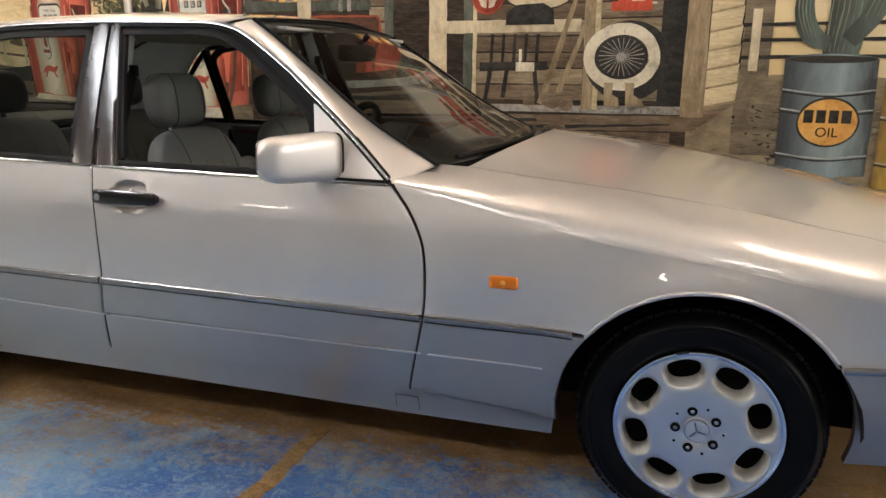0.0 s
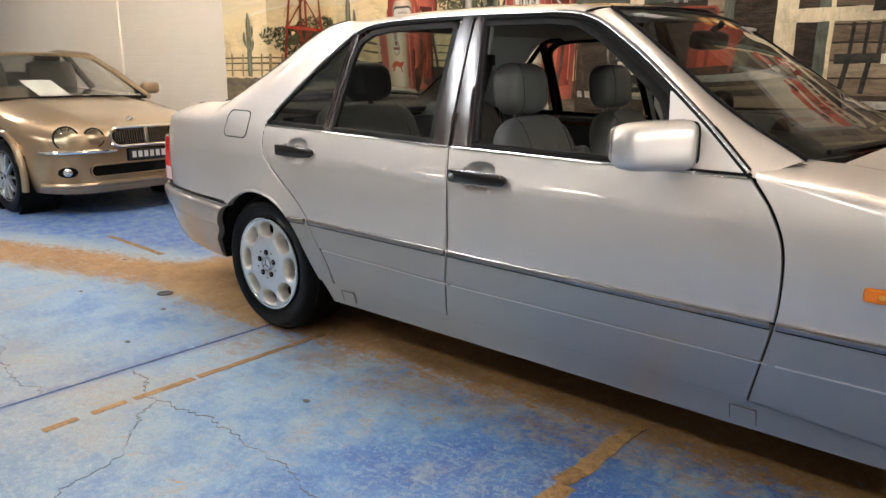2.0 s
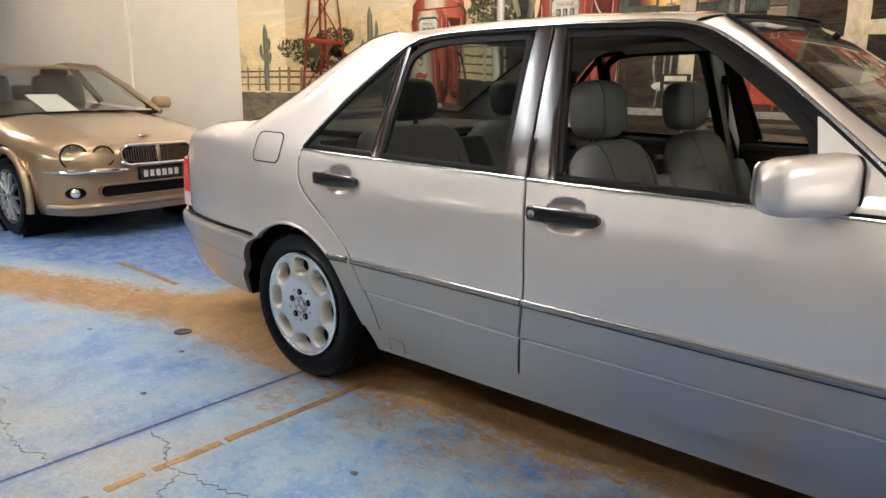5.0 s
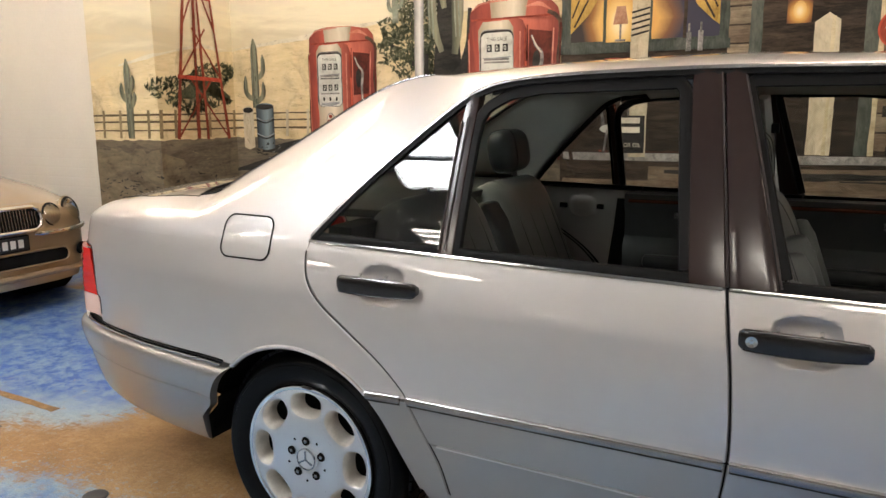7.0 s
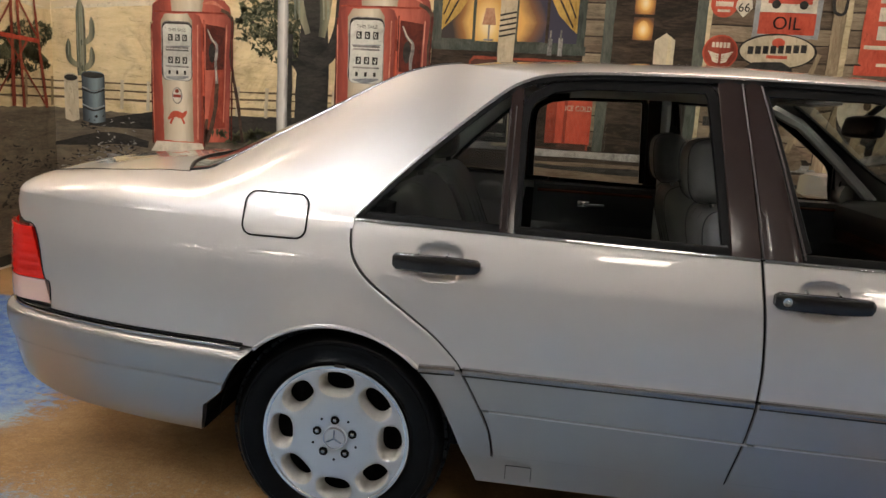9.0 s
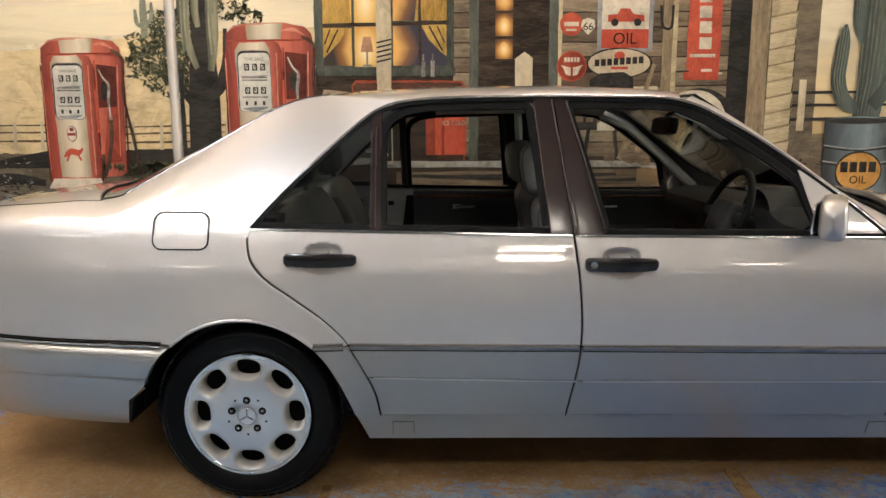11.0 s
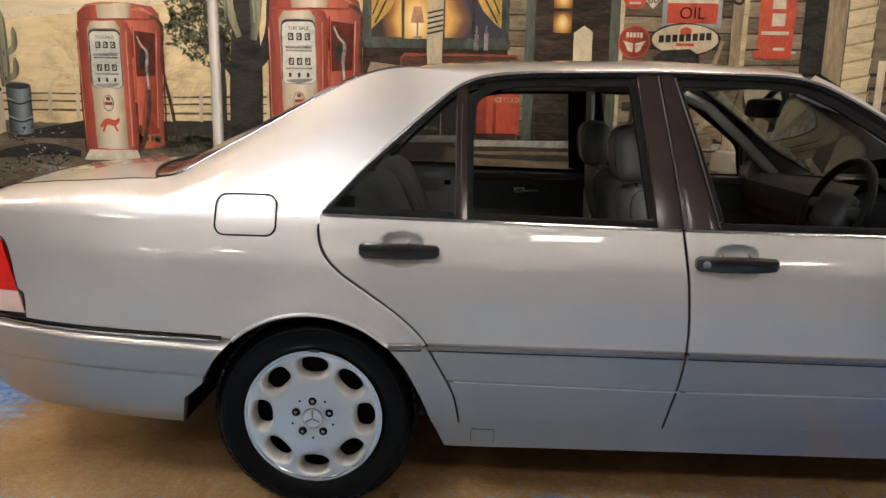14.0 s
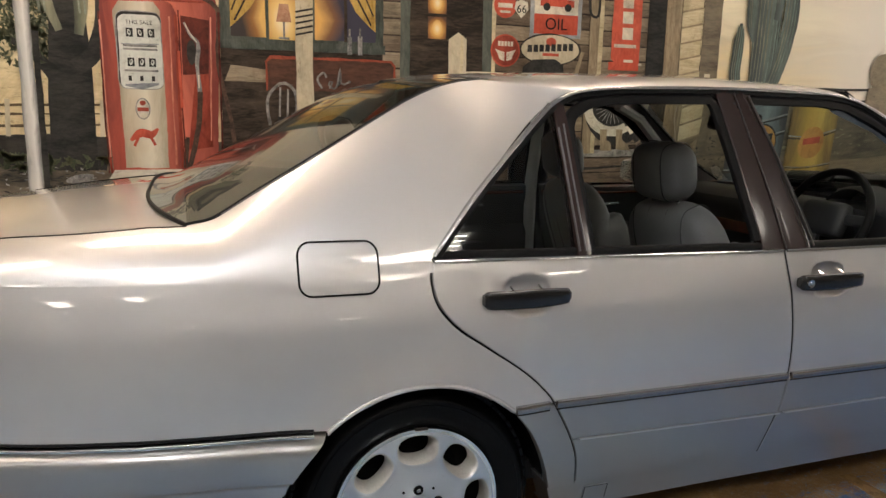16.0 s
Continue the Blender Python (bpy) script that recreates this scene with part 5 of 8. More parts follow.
part("rear_armrest", seat_block(0.20, 0.14, 0.52, 0.05, (0.335, MID, 0.50), 22), LEATHER_D, car, "dark folding armrest")
part("parcel_shelf", box(-0.55, 0.12, 0.33, 2 * MID - 0.33, 1.0, 1.03, 0.01), LEATHER_D, car)
part("rear_bulkhead", box(0.02, 0.10, 0.16, 2 * MID - 0.16, 0.4, 1.0), CARPET, car)
part("cabin_floor", box(0.1, 2.3, 0.14, 2 * MID - 0.14, 0.30, 0.36), CARPET, car)
part("centre_console", merge(box(1.15, 2.05, MID - 0.13, MID + 0.13, 0.34, 0.66, 0.03), box(1.15, 1.5, MID - 0.11, MID + 0.11, 0.60, 0.74, 0.04)), PLASTIC, car)
dash_rows = []
for y in np.linspace(0.15, 2 * MID - 0.15, 40):
    hump = 0.035 * math.exp(-(((y - 0.55) / 0.19) ** 4)) + 0.01
    dash_rows.append([(2.28, y, 0.97), (2.10, y, 0.985 + hump * 0.4), (1.97, y, 0.972 + hump), (1.925, y, 0.945 + hump), (1.915, y, 0.90 + hump * 0.4), (1.96, y, 0.80), (2.02, y, 0.62), (2.1, y, 0.5)])
dash = part("dashboard", grid(dash_rows), PLASTIC, car, "dark grey dashboard")
part("dash_wood", box(1.912, 1.93, 0.95, 1.70, 0.80, 0.855, 0.006), WALNUT, dash)
part("instrument_hood", moved(lathe([(0.15, 0), (0.16, 0.02), (0.16, 0.13), (0.15, 0.14)], 30, "x"), pose(1.93, 0.55, 0.915, 0, 0, 0)), PLASTIC, dash)
sw = part("steering_wheel", moved(tube([(0, 0.192 * math.cos(a), 0.192 * math.sin(a)) for a in np.linspace(0, 2 * math.pi, 49)[:-1]], 0.0155, 10, closed=True), pose(1.80, 0.545, 0.955, 0, 22, 0)), BLACK, car, "black leather steering wheel")
part("wheel_hub", moved(merge(cushion(0.21, 0.06, 0.14, 0.028)), pose(1.80, 0.545, 0.955, 0, 22, 0) @ pose(0, 0, -0.07, 0, 0, 90)), PLASTIC, sw)
part("spoke", moved(merge(tube([(0, -0.19, 0.01), (0, 0.19, 0.01)], 0.014, 8, 1.6), tube([(0, 0, 0), (0, 0.0, -0.19)], 0.014, 8)), pose(1.80, 0.545, 0.955, 0, 22, 0)), PLASTIC, sw)
part("steering_column", tube([(1.82, 0.545, 0.945), (2.05, 0.545, 0.85)], 0.045, 12), PLASTIC, car)
im = part("interior_mirror", moved(cushion(0.29, 0.05, 0.08, 0.022), pose(1.655, 0.93, 1.275, 0, 10, 0) @ pose(0, 0, 0, 0, 0, 90)), BLACK, car, "black interior mirror")
part("mirror_stem", tube([(1.66, 0.93, 1.34), (1.72, 0.93, 1.40)], 0.012, 8), BLACK, im)
part("headlining", grid([[(p[0], p[1] if abs(p[1] - MID) < 0.55 else p[1], p[2] - 0.028) for p in row[3:-3]] for row in rr]), LINER, car, "pale cloth headlining")
for y in (0.565, 1.321):
    part("sun_visor", box(1.52, 1.66, y - 0.18, y + 0.18, 1.392, 1.405, 0.005), LINER, car)
both("headlining_edge", grid([[(p[0], p[1] + d, p[2] - h) for p in roof_edge[18:]] for d, h in ((0.03, 0.012), (0.05, 0.035), (0.12, 0.02), (0.2, 0.0))]), LINER)
# inside of the doors: card, wooden rail, pull, pocket
for x0, x1 in ((0.50, 1.10), (1.16, 2.10)):
    rows_c = [[(x, float(side_y(x, z)) + d, z) for x in np.linspace(x0, x1, 10)] for z, d in ((0.40, 0.10), (0.55, 0.10), (0.60, 0.12), (0.72, 0.12), (0.76, 0.085), (0.86, 0.075), (0.90, 0.085), (0.955, 0.075), (0.962, 0.03))]
    dc = both("door_card", grid(rows_c), LEATHER_D, None, "dark grey inner door panel")
    both("door_card_wood", tube([(x, float(side_y(x, 0.925)) + 0.082, 0.925) for x in np.linspace(x0 + 0.02, x1 - 0.02, 8)], 0.009, 8), WALNUT)
    both("inner_handle", merge(tube([(x0 + 0.42 * (x1 - x0), 0.13, 0.865), (x0 + 0.42 * (x1 - x0) + 0.10, 0.135, 0.868)], 0.009, 8), box(x0 + 0.42 * (x1 - x0) - 0.03, x0 + 0.42 * (x1 - x0) + 0.03, 0.105, 0.115, 0.85, 0.882, 0.004)), CHROME)
    both("door_armrest", box(x0 + 0.1, x1 - 0.25, 0.12, 0.185, 0.63, 0.69, 0.02), LEATHER_D)
    both("lock_pin", tube([(x0 + 0.07, 0.066, 0.95), (x0 + 0.07, 0.07, 0.985)], 0.005, 8), DULL)
TRIMG = worn("pillar_cloth", (0.58, 0.58, 0.57), 0.7, 0, 0, 0.08, 8, 200)
ins = lambda pts, d: [(x, float(side_y(x, z)) + d, z) for x, z in pts]
both("inner_front_pillar", tube(ins([(1.52, 1.378), (1.67, 1.315), (1.88, 1.155), (2.09, 0.98)], 0.055), 0.026, 8), TRIMG)
both("inner_centre_pillar", tube(ins([(1.13, 0.60), (1.12, 0.96), (1.07, 1.38)], 0.075), [0.055, 0.05, 0.04], 10, 0.5), TRIMG)
both("inner_rear_pillar", grid([[(p[0] + 0.01, p[1] + 0.035, p[2] - 0.01) for p in row[2:-2]] for row in CPILLAR[20:]]), TRIMG)
both("seat_belt", tube(ins([(1.115, 1.25), (1.12, 1.05), (1.17, 0.80), (1.22, 0.6)], 0.105), 0.022, 6, 0.12), BLACK)
both("belt_anchor", box(1.10, 1.13, 0.27, 0.29, 1.235, 1.275, 0.005), BLACK)


# ---- the painted mural on the back wall ----
def paintm(name, a, b, scale=7.0, stretch=None, rough=0.62, dark=None):
    """Brushed wall paint between two colours: strokes, smudges, a lighter upper left side, as the painter laid it on."""
    m = mat(name, a, rough)
    n = Net(m)
    f = n.math("ADD", n.math("MULTIPLY", n.noise(scale, 7, 0.7, stretch, 0.8), 0.62), n.math("MULTIPLY", n.noise(scale * 6, 5, 0.75, stretch), 0.38))
    s = n.t.nodes.new("ShaderNodeSeparateXYZ")
    n.t.links.new(n.c.outputs["Generated"], s.inputs[0])
    lay = n.math("MULTIPLY", n.math("SUBTRACT", s.outputs["Z"], s.outputs["X"]), 0.055)
    own = n.math("MULTIPLY", n.math("SUBTRACT", n.t.nodes.new("ShaderNodeObjectInfo").outputs["Random"], 0.5), 0.11)
    f = n.math("ADD", n.math("ADD", f, lay), own)
    d = tuple(c * 0.45 for c in a) if dark is None else dark
    top = tuple(min(0.9, c * 1.12) for c in b)
    col = n.ramp(f, (0.27, d), (0.40, a), (0.60, b), (0.74, top))
    smudge = n.ramp(n.noise(2.3, 7, 0.7, None, 1.2), (0.30, (0.60, 0.57, 0.54)), (0.50, (1, 1, 1)), (0.72, (1.08, 1.06, 1.02)))
    col = n.mix(1.0, col, smudge, "MULTIPLY")
    dry = n.ramp(n.noise(scale * 2.5, 8, 0.8, stretch, 2.0), (0.36, (0.52, 0.49, 0.46)), (0.43, (1, 1, 1)))
    n.color(n.mix(0.75, col, dry, "MULTIPLY"))
    n.b.inputs["Specular IOR Level"].default_value = 0.2
    n.bump(n.noise(55, 4, 0.7), 0.10, 0.004)
    return m


def glowm(name, stops, way="round"):
    """Painted lamplight, fading outwards from its middle or towards one side."""
    m = mat(name, stops[0][1], 0.6)
    n = Net(m)
    s = n.t.nodes.new("ShaderNodeSeparateXYZ")
    n.t.links.new(n.c.outputs["Generated"], s.inputs[0])
    x, z = n.math("SUBTRACT", s.outputs["X"], 0.5), n.math("SUBTRACT", s.outputs["Z"], 0.42)
    if way == "round":
        f = n.math("POWER", n.math("ADD", n.math("MULTIPLY", x, x), n.math("MULTIPLY", z, z)), 0.5)
    else:
        f = s.outputs["X"] if way == "right" else n.math("SUBTRACT", 1.0, s.outputs["X"])
        f = n.math("ADD", f, n.math("MULTIPLY", n.math("ABSOLUTE", z), -0.35))
    f = n.math("ADD", f, n.math("MULTIPLY", n.math("SUBTRACT", n.noise(9, 5, 0.6), 0.5), 0.16))
    n.color(n.ramp(f, *stops))
    return m


def roundm(name, dark, light, shine, scale=9.0):
    """Paint shaded across like a drum or a column, as the painter did it."""
    m = mat(name, light, 0.6)
    n = Net(m)
    s = n.t.nodes.new("ShaderNodeSeparateXYZ")
    n.t.links.new(n.c.outputs["Generated"], s.inputs[0])
    f = n.math("ADD", s.outputs["X"], n.math("MULTIPLY", n.math("SUBTRACT", n.noise(scale, 5, 0.7, (1, 1, 0.25), 0.5), 0.5), 0.55))
    n.color(n.ramp(f, (0.02, dark), (0.3, light), (0.62, shine), (0.98, dark)))
    return m


def sky_material():
    m = mat("mural_sky", (0.6, 0.5, 0.3), 0.65)
    n = Net(m)
    x, y, z = n.axes()
    cl = n.noise(1.6, 6, 0.6, (0.5, 0.5, 2.6), 0.8)
    f = n.math("ADD", n.math("MULTIPLY", n.math("SUBTRACT", z, 1.4), 0.55), n.math("MULTIPLY", cl, 0.6))
    col = n.ramp(f, (0.25, (0.56, 0.44, 0.23)), (0.42, (0.74, 0.61, 0.36)), (0.55, (0.64, 0.56, 0.39)), (0.68, (0.82, 0.74, 0.54)), (0.85, (0.70, 0.63, 0.49)))
    n.color(n.mix(n.step(x, 3.6, 5.4), col, (0.66, 0.62, 0.55)))
    n.bump(n.noise(55, 4, 0.7), 0.10, 0.004)
    return m


SKY = sky_material()
DESERT = paintm("mural_desert", (0.62, 0.50, 0.28), (0.78, 0.65, 0.41), 2.4, (0.6, 0.6, 2.5))
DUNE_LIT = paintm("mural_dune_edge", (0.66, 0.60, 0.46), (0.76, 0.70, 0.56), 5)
EARTH = paintm("mural_earth", (0.085, 0.072, 0.055), (0.20, 0.165, 0.115), 3.2, (0.5, 0.5, 2.2), 0.62, (0.03, 0.026, 0.02))
EARTH_L = paintm("mural_pale_earth", (0.15, 0.125, 0.085), (0.25, 0.205, 0.135), 3.2, (0.7, 0.7, 2.0), 0.62, (0.07, 0.06, 0.045))
SHADE = paintm("mural_shade", (0.014, 0.014, 0.014), (0.045, 0.042, 0.036), 5, (0.6, 0.6, 2.0))
RED = paintm("mural_red", (0.42, 0.062, 0.034), (0.58, 0.115, 0.066), 8, (1, 1, 0.4))
RED_D = paintm("mural_dark_red", (0.22, 0.035, 0.02), (0.36, 0.07, 0.04), 8, (1, 1, 0.4))
ROSE = paintm("mural_worn_red", (0.50, 0.16, 0.10), (0.66, 0.28, 0.20), 12, (1, 1, 0.5))
RUST = paintm("mural_rust", (0.20, 0.04, 0.02), (0.33, 0.075, 0.04), 14)
CREAM = paintm("mural_cream", (0.56, 0.52, 0.42), (0.72, 0.68, 0.57), 6)
IVORY = paintm("mural_ivory", (0.48, 0.42, 0.30), (0.64, 0.57, 0.42), 6, (1, 1, 0.3))
DIAL = paintm("mural_dial", (0.52, 0.54, 0.50), (0.66, 0.67, 0.62), 10)
INK = paintm("mural_ink", (0.012, 0.012, 0.012), (0.04, 0.038, 0.035), 20)
LEAF = paintm("mural_leaf", (0.045, 0.055, 0.030), (0.13, 0.135, 0.075), 16)
REDR = roundm("mural_red_round", (0.20, 0.028, 0.016), (0.46, 0.078, 0.042), (0.60, 0.15, 0.09), 9)
IVORYR = roundm("mural_ivory_round", (0.36, 0.30, 0.20), (0.58, 0.51, 0.38), (0.72, 0.66, 0.53), 9)
RECESS = paintm("mural_recess", (0.05, 0.012, 0.009), (0.14, 0.028, 0.018), 10)
BROWNH = paintm("mural_hose", (0.05, 0.03, 0.022), (0.13, 0.075, 0.05), 14)
LEAF_L = paintm("mural_pale_leaf", (0.13, 0.14, 0.09), (0.26, 0.25, 0.16), 16)
CACT = roundm("mural_cactus", (0.05, 0.055, 0.035), (0.14, 0.145, 0.09), (0.27, 0.26, 0.17), 14)
CACT_D = roundm("mural_dark_cactus", (0.016, 0.024, 0.022), (0.045, 0.06, 0.054), (0.085, 0.115, 0.10), 14)
RIBC = paintm("mural_cactus_rib", (0.19, 0.21, 0.16), (0.30, 0.32, 0.25), 16)
FENCE = paintm("mural_fence", (0.20, 0.15, 0.08), (0.36, 0.28, 0.16), 12)
FENCE_D = paintm("mural_rail", (0.07, 0.052, 0.03), (0.15, 0.11, 0.06), 12)
STEELB = roundm("mural_blue_drum", (0.022, 0.028, 0.034), (0.085, 0.115, 0.135), (0.22, 0.29, 0.32), 7)
DRUMY = roundm("mural_yellow_drum", (0.16, 0.10, 0.02), (0.48, 0.32, 0.05), (0.62, 0.45, 0.09), 7)
POLE = roundm("mural_pole", (0.16, 0.155, 0.15), (0.50, 0.49, 0.46), (0.70, 0.69, 0.66), 20)
PLANK = paintm("mural_plank", (0.085, 0.062, 0.043), (0.20, 0.152, 0.105), 6, (0.5, 0.5, 4), 0.6, (0.022, 0.017, 0.013))
PLANK_L = paintm("mural_pale_plank", (0.165, 0.13, 0.09), (0.33, 0.27, 0.19), 6, (0.5, 0.5, 4), 0.6, (0.05, 0.038, 0.028))
CLAP = paintm("mural_clapboard", (0.46, 0.385, 0.24), (0.64, 0.56, 0.38), 5, (0.5, 0.5, 3))
TIMBER = paintm("mural_timber", (0.20, 0.155, 0.10), (0.36, 0.29, 0.19), 7, (3, 3, 0.4), 0.6, (0.10, 0.075, 0.05))
GREENW = paintm("mural_green_wood", (0.055, 0.068, 0.058), (0.115, 0.13, 0.11), 9, (2, 2, 0.5))
WALLD = paintm("mural_dark_wall", (0.022, 0.016, 0.012), (0.085, 0.06, 0.042), 5, (0.6, 0.6, 3))
GLOW_L = glowm("mural_glow_left", ((0.30, (0.03, 0.02, 0.018)), (0.62, (0.30, 0.13, 0.03)), (0.85, (0.72, 0.44, 0.13))), "right")
GLOW_R = glowm("mural_glow_right", ((0.45, (0.030, 0.028, 0.055)), (0.66, (0.20, 0.09, 0.035)), (0.88, (0.70, 0.40, 0.11))), "left")
GLOWP = glowm("mural_lamplight", ((0.05, (0.80, 0.58, 0.26)), (0.28, (0.70, 0.40, 0.10)), (0.46, (0.36, 0.15, 0.03)), (0.62, (0.10, 0.04, 0.015))))
GLOWC = glowm("mural_lamplight_core", ((0.08, (0.86, 0.76, 0.50)), (0.34, (0.80, 0.58, 0.22)), (0.62, (0.62, 0.34, 0.08))))
COUNTERB = paintm("mural_counter", (0.055, 0.026, 0.018), (0.12, 0.055, 0.036), 5, (0.6, 0.6, 3))
CURT = paintm("mural_curtain", (0.36, 0.22, 0.05), (0.58, 0.39, 0.11), 9, (4, 4, 0.6))
SHADEC = paintm("mural_lampshade", (0.40, 0.20, 0.12), (0.55, 0.32, 0.20), 9)
GREYM = paintm("mural_grey", (0.10, 0.10, 0.10), (0.36, 0.35, 0.33), 22)
ORANGE = paintm("mural_orange", (0.50, 0.25, 0.06), (0.62, 0.36, 0.11), 6)
BLUEG = paintm("mural_blue_grey", (0.20, 0.22, 0.24), (0.36, 0.38, 0.39), 8)

mural = thing("wall_mural", "hand-painted desert roadside mural with petrol pumps on the wall", "mural", "", (0, 0, 0))
FOLD0 = PIL_X1 - (MURAL_Y - PIL_Y)
LAYER = 0.0016


def fold(s, z, off):
    """From the flat painting (s along, z up, off in front) onto the wall, the pilaster's flank and its face."""
    if s >= PIL_X1:
        return (s, MURAL_Y - off, z)
    if s >= FOLD0:
        return (PIL_X1 + off, MURAL_Y + (s - PIL_X1) - off * max(0.0, 1 - (s - FOLD0) / 0.02), z)
    return (PIL_X1 + (s - FOLD0) + off * max(0.0, 1 - (FOLD0 - s) / 0.02), PIL_Y - off, z)


def cut(poly, lo, hi):
    """The part of an outline between two uprights."""
    for at, keep in ((lo, 1), (hi, -1)):
        out = []
        for k, p in enumerate(poly):
            q = poly[(k + 1) % len(poly)]
            a, b = keep * (p[0] - at), keep * (q[0] - at)
            if a >= 0:
                out.append(p)
            if a * b < 0:
                t = a / (a - b)
                out.append((at, p[1] + (q[1] - p[1]) * t))
        poly = out
        if not poly:
            return []
    return poly


COATS = [0]


def flat(polys, level):
    """Thin painted pieces, folded round the pilaster where they cross it; each coat lies a hair above the one before."""
    COATS[0] += 1
    off = LAYER * level + 0.002 + 3e-6 * COATS[0]
    got = []
    e = 1e-5
    for poly in polys:
        for lo, hi in ((-9, FOLD0), (FOLD0, PIL_X1), (PIL_X1, 99)):
            c = cut(list(poly), lo, hi)
            if len(c) < 3:
                continue
            nudge = (lambda s: min(max(s, lo + e), hi - e))
            n = len(c)
            v = [fold(nudge(s), z, off) for s, z in c] + [fold(nudge(s), z, off - LAYER * 0.8) for s, z in c]
            got.append((v, [tuple(range(n))] + [(k, n + k, n + (k + 1) % n, (k + 1) % n) for k in range(n)]))
    return merge(*got)


def wobble(poly, seed):
    """A hand-drawn edge: the outline strays by a few millimetres."""
    L = sum(math.dist(p, poly[k - 1]) for k, p in enumerate(poly))
    if L < 0.3 or len(poly) > 60:
        return poly
    rnd = random.Random(seed)
    amp, out, off = min(0.0035, L * 0.0016), [], 0.0
    for k, p in enumerate(poly):
        q = poly[(k + 1) % len(poly)]
        d = math.dist(p, q)
        n = max(1, min(24, int(d / 0.035)))
        for i in range(n):
            t = i / n
            off = off * 0.6 + (rnd.random() - 0.5) * amp * 1.6
            nx, nz = (-(q[1] - p[1]) / d, (q[0] - p[0]) / d) if d > 1e-6 else (0, 0)
            out.append((p[0] + (q[0] - p[0]) * t + nx * off, p[1] + (q[1] - p[1]) * t + nz * off))
    return out


def draw(name, polys, level, material, parent=None, label=""):
    """Each painted piece is a part of its own; only dabs too many to count stay together."""
    if len(polys) > 40:
        return part(name, flat(polys, level), material, parent or mural, label, False)
    made = [part(name, flat([wobble(p, COATS[0])], level), material, parent or mural, label, False) for p in polys]
    return made[0]


def rect(x0, x1, z0, z1):
    return [(x0, z0), (x1, z0), (x1, z1), (x0, z1)]


def oval(x, z, w, h, n=28, turn=0.0):
    c, s = math.cos(radians(turn)), math.sin(radians(turn))
    return [(x + p * c - q * s, z + p * s + q * c) for p, q in ell(w, h, n)]


def bar(x0, z0, x1, z1, w0, w1=None):
    w1 = w0 if w1 is None else w1
    d = math.hypot(x1 - x0, z1 - z0)
    nx, nz = -(z1 - z0) / d / 2, (x1 - x0) / d / 2
    return [(x0 + nx * w0, z0 + nz * w0), (x0 - nx * w0, z0 - nz * w0), (x1 - nx * w1, z1 - nz * w1), (x1 + nx * w1, z1 + nz * w1)]


def stroke(pts, w):
    """A brush stroke of one width along a bent line, as one outline."""
    a = even(spline(pts, 24), 20) if len(pts) > 2 else np.asarray(pts, float)
    d = np.gradient(a, axis=0)
    nrm = np.stack([-d[:, 1], d[:, 0]], 1) / np.linalg.norm(d, axis=1)[:, None]
    ww = np.asarray(w if np.ndim(w) else [w] * len(a)) if np.ndim(w) == 0 else np.interp(np.linspace(0, 1, len(a)), np.linspace(0, 1, len(w)), w)
    l, r = a + nrm * ww[:, None] / 2, a - nrm * ww[:, None] / 2
    return [tuple(p) for p in l] + [tuple(p) for p in r[::-1]]


def ragged(x0, x1, z0, ztop, amp, n, seed):
    rnd = random.Random(seed)
    up = [(x0 + (x1 - x0) * k / n, (ztop(x0 + (x1 - x0) * k / n) if callable(ztop) else ztop) + amp * (rnd.random() - 0.5)) for k in range(n + 1)]
    return [(x0, z0)] + up + [(x1, z0)]


def leaves(cx, cz, w, h, count, size, seed, hole=0.0):
    """Dabs of foliage within an oval crown with gaps."""
    rnd = random.Random(seed)
    out = []
    while len(out) < count:
        a, r = rnd.random() * 2 * math.pi, math.sqrt(rnd.random())
        if rnd.random() < hole and r < 0.7:
            continue
        x, z = cx + w / 2 * r * math.cos(a) * (0.8 + 0.35 * math.sin(3 * a + seed)), cz + h / 2 * r * math.sin(a) * (0.85 + 0.3 * math.cos(2 * a + seed))
        t, s = rnd.random() * math.pi, size * (0.6 + 0.8 * rnd.random())
        out.append([(x + s * math.cos(t), z + s * math.sin(t)), (x + 0.35 * s * math.cos(t + 1.6), z + 0.35 * s * math.sin(t + 1.6)), (x - s * math.cos(t), z - s * math.sin(t)), (x - 0.35 * s * math.cos(t + 1.6), z - 0.35 * s * math.sin(t + 1.6))])
    return out


def lettering(text, size, x, z, level, material, parent, squeeze=1.0):
    c = bpy.data.curves.new("lettering", "FONT")
    c.body, c.size, c.align_x, c.align_y = text, size, "CENTER", "CENTER"
    tmp = bpy.data.objects.new("lettering", c)
    scene.collection.objects.link(tmp)
    me = bpy.data.meshes.new_from_object(tmp.evaluated_get(bpy.context.evaluated_depsgraph_get()))
    bpy.data.objects.remove(tmp)
    for q in me.vertices:
        q.co = (x + q.co.x * squeeze, MURAL_Y - LAYER * level - 0.0036, z + q.co.y)
    me.materials.append(material)
    ob = new("lettering", me)
    ob.parent = parent
    return ob


# ground of the painting
TOPZ = CEIL - 0.02
draw("painted_sky", [rect(FOLD0 - (PIL_X1 - PIL_X0), 7.5, 0.02, TOPZ)], 0, SKY)
dune = line_z([(-4.8, 1.57), (-4.37, 1.70), (-4.0, 1.755), (-3.56, 1.86), (-3.35, 1.835), (-3.17, 1.85), (-2.35, 1.92), (-1.6, 2.0), (-0.3, 2.06)])
draw("painted_desert", [[(-4.735, 0.5)] + [(s, float(dune(s))) for s in np.linspace(-4.735, -0.25, 40)] + [(-0.25, 0.5)]], 1, DESERT)
